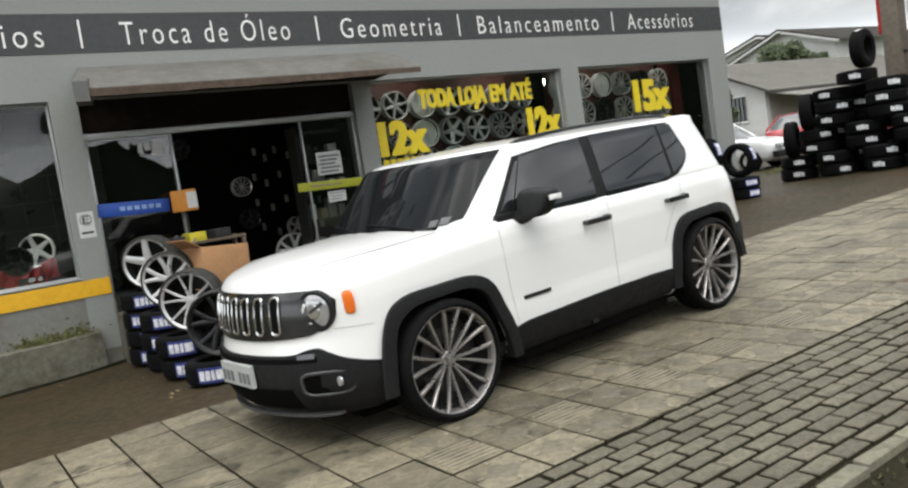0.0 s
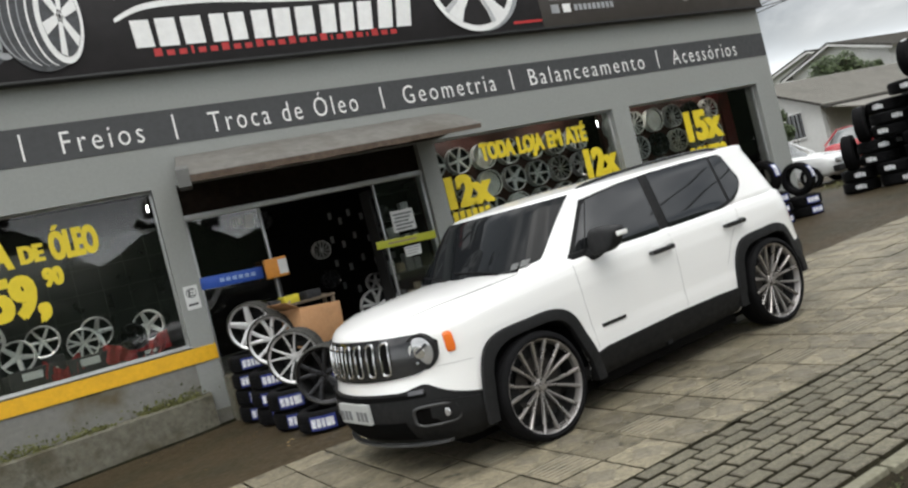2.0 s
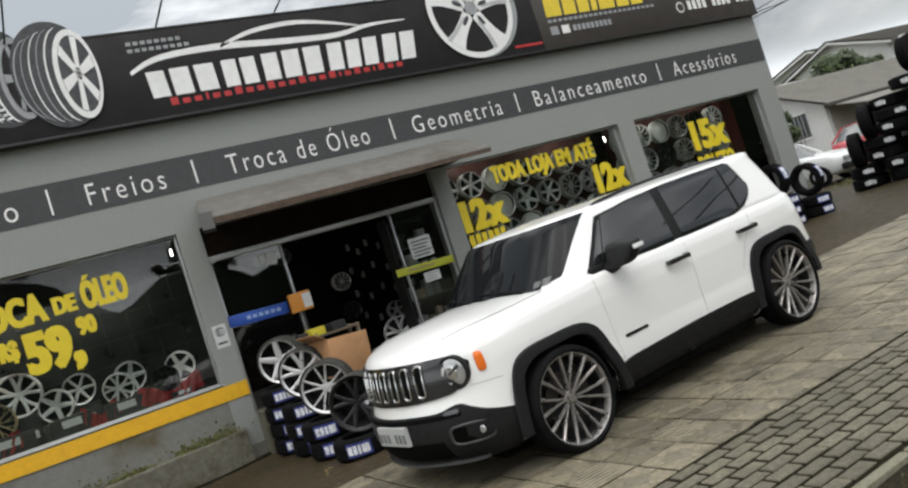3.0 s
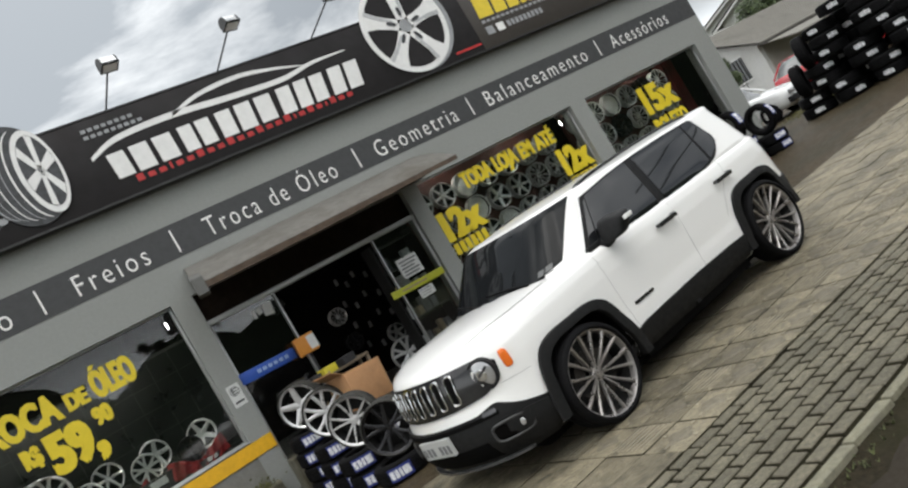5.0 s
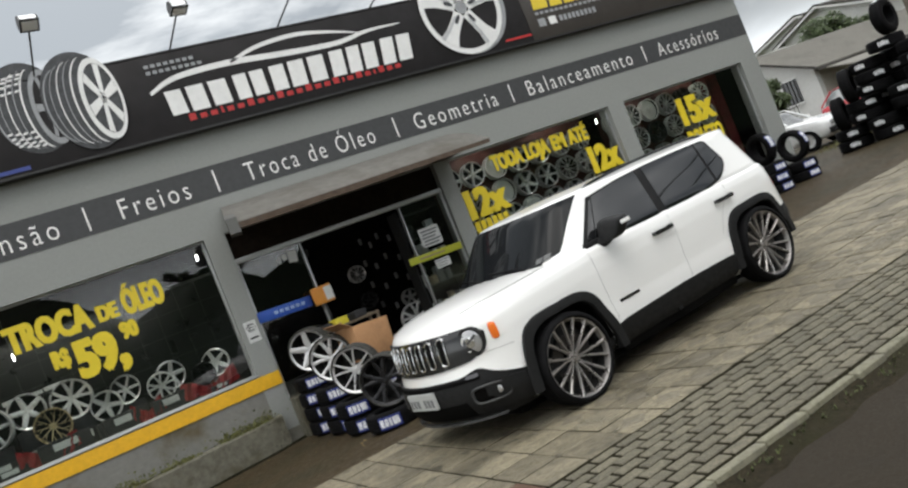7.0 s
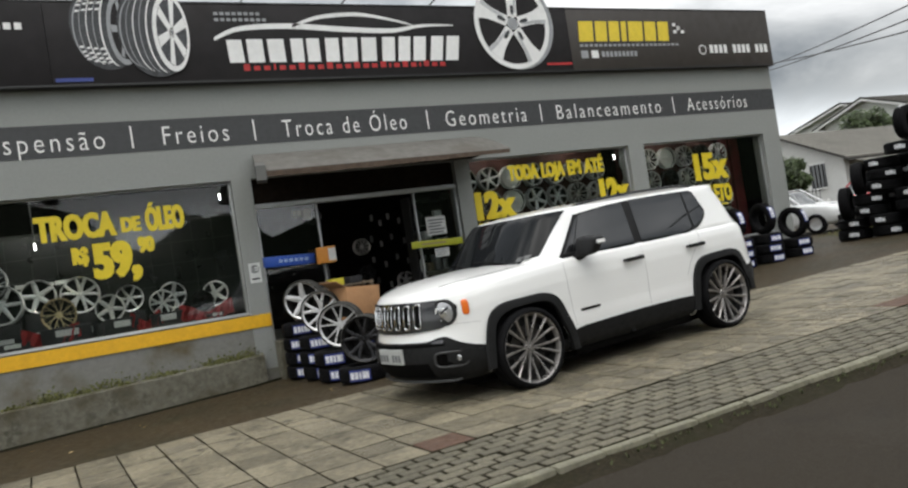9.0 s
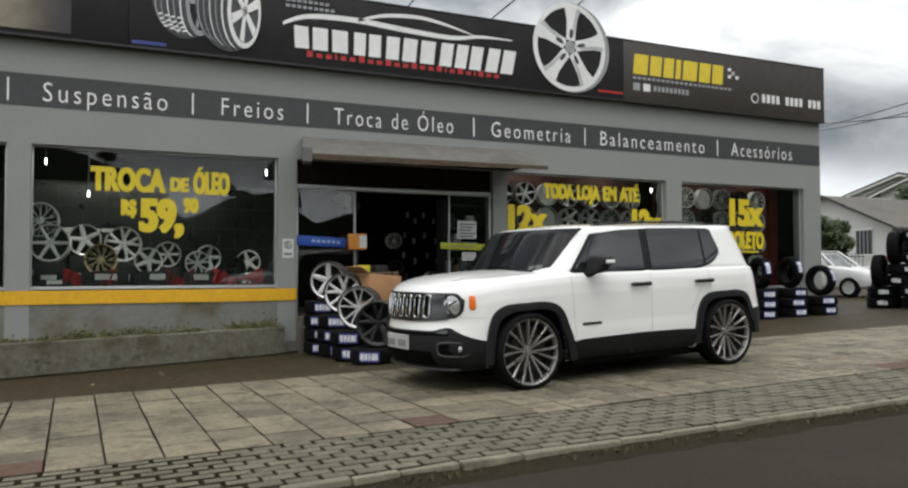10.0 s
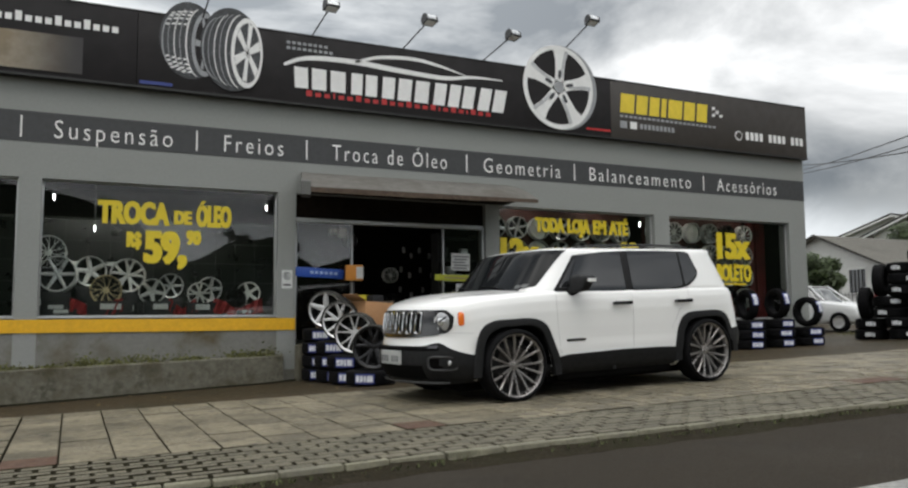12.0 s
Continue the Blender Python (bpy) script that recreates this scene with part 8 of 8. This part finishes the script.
BL, RP = 0.200, 0.108
bm = bmesh.new()
hx, hy = BL / 2 - 0.0100, RP / 2 - 0.0100
ring = [[bm.verts.new((sx * (hx - e), sy * (hy - e), z)) for sx, sy in ((-1, -1), (1, -1), (1, 1), (-1, 1))] for e, z in ((0, -0.035), (0.001, -0.006), (0.007, 0.0))]
for side, (p, q) in enumerate(zip(ring, ring[1:])):
    for i in range(4):
        bm.faces.new((p[i], p[(i + 1) % 4], q[(i + 1) % 4], q[i])).material_index = 0 if side else 1
bm.faces.new(ring[-1])
PAVER = bpy.data.meshes.new("paver")
bmesh.ops.recalc_face_normals(bm, faces=bm.faces)
bm.to_mesh(PAVER); bm.free()
PAVER.materials.append(M["paver"])
PAVER.materials.append(M["joint"])
far_verts, far_faces = [], []
for j in range(9):
    for i in range(-60, 135):
        x, y = 0.06 + BL * (i + (0.5 if j % 2 else 0.0)) + rnd.uniform(-0.004, 0.004), -0.943 - RP * (j + 0.5) + rnd.uniform(-0.003, 0.003)
        dz = rnd.uniform(-0.004, 0.003) - 0.002
        if -14 <= i < 19:
            o = new("paver", PAVER)
            o.parent = pavement
            o.matrix_basis = Matrix.Translation((x, y, gz(x) + dz)) @ TILT_M @ pose(0, 0, 0, rnd.uniform(-0.9, 0.9), rnd.uniform(-0.6, 0.6), rnd.uniform(-1.2, 1.2))
        else:
            add_far(far_verts, far_faces, x, y, gz(x) + dz, hx, hy, 0.0)
joined("paver_rest", far_verts, far_faces, M["paver_far"], "concrete pavers farther along the kerb")
x = -14.0
while x < 28.0:
    ln = rnd.uniform(0.22, 0.46)
    bm = bmesh.new()
    add_box(bm, 0.005, ln - 0.005, -2.018 + rnd.uniform(-0.008, 0.012), -1.934, -0.16, 0.0, 0.012)
    for v in bm.verts:
        v.co.y += 0.026 * noise.noise((v.co.x * 9 + x, v.co.y * 9, 0)); v.co.z += 0.008 * noise.noise((v.co.x * 7 + x, 3, v.co.y * 7))
    o = part("kerb_stone", bm, M["kerb"], pavement, "", True)
    o.matrix_basis = Matrix.Translation((x, 0, gz(x) + rnd.uniform(-0.004, 0.003))) @ TILT_M
    x += ln
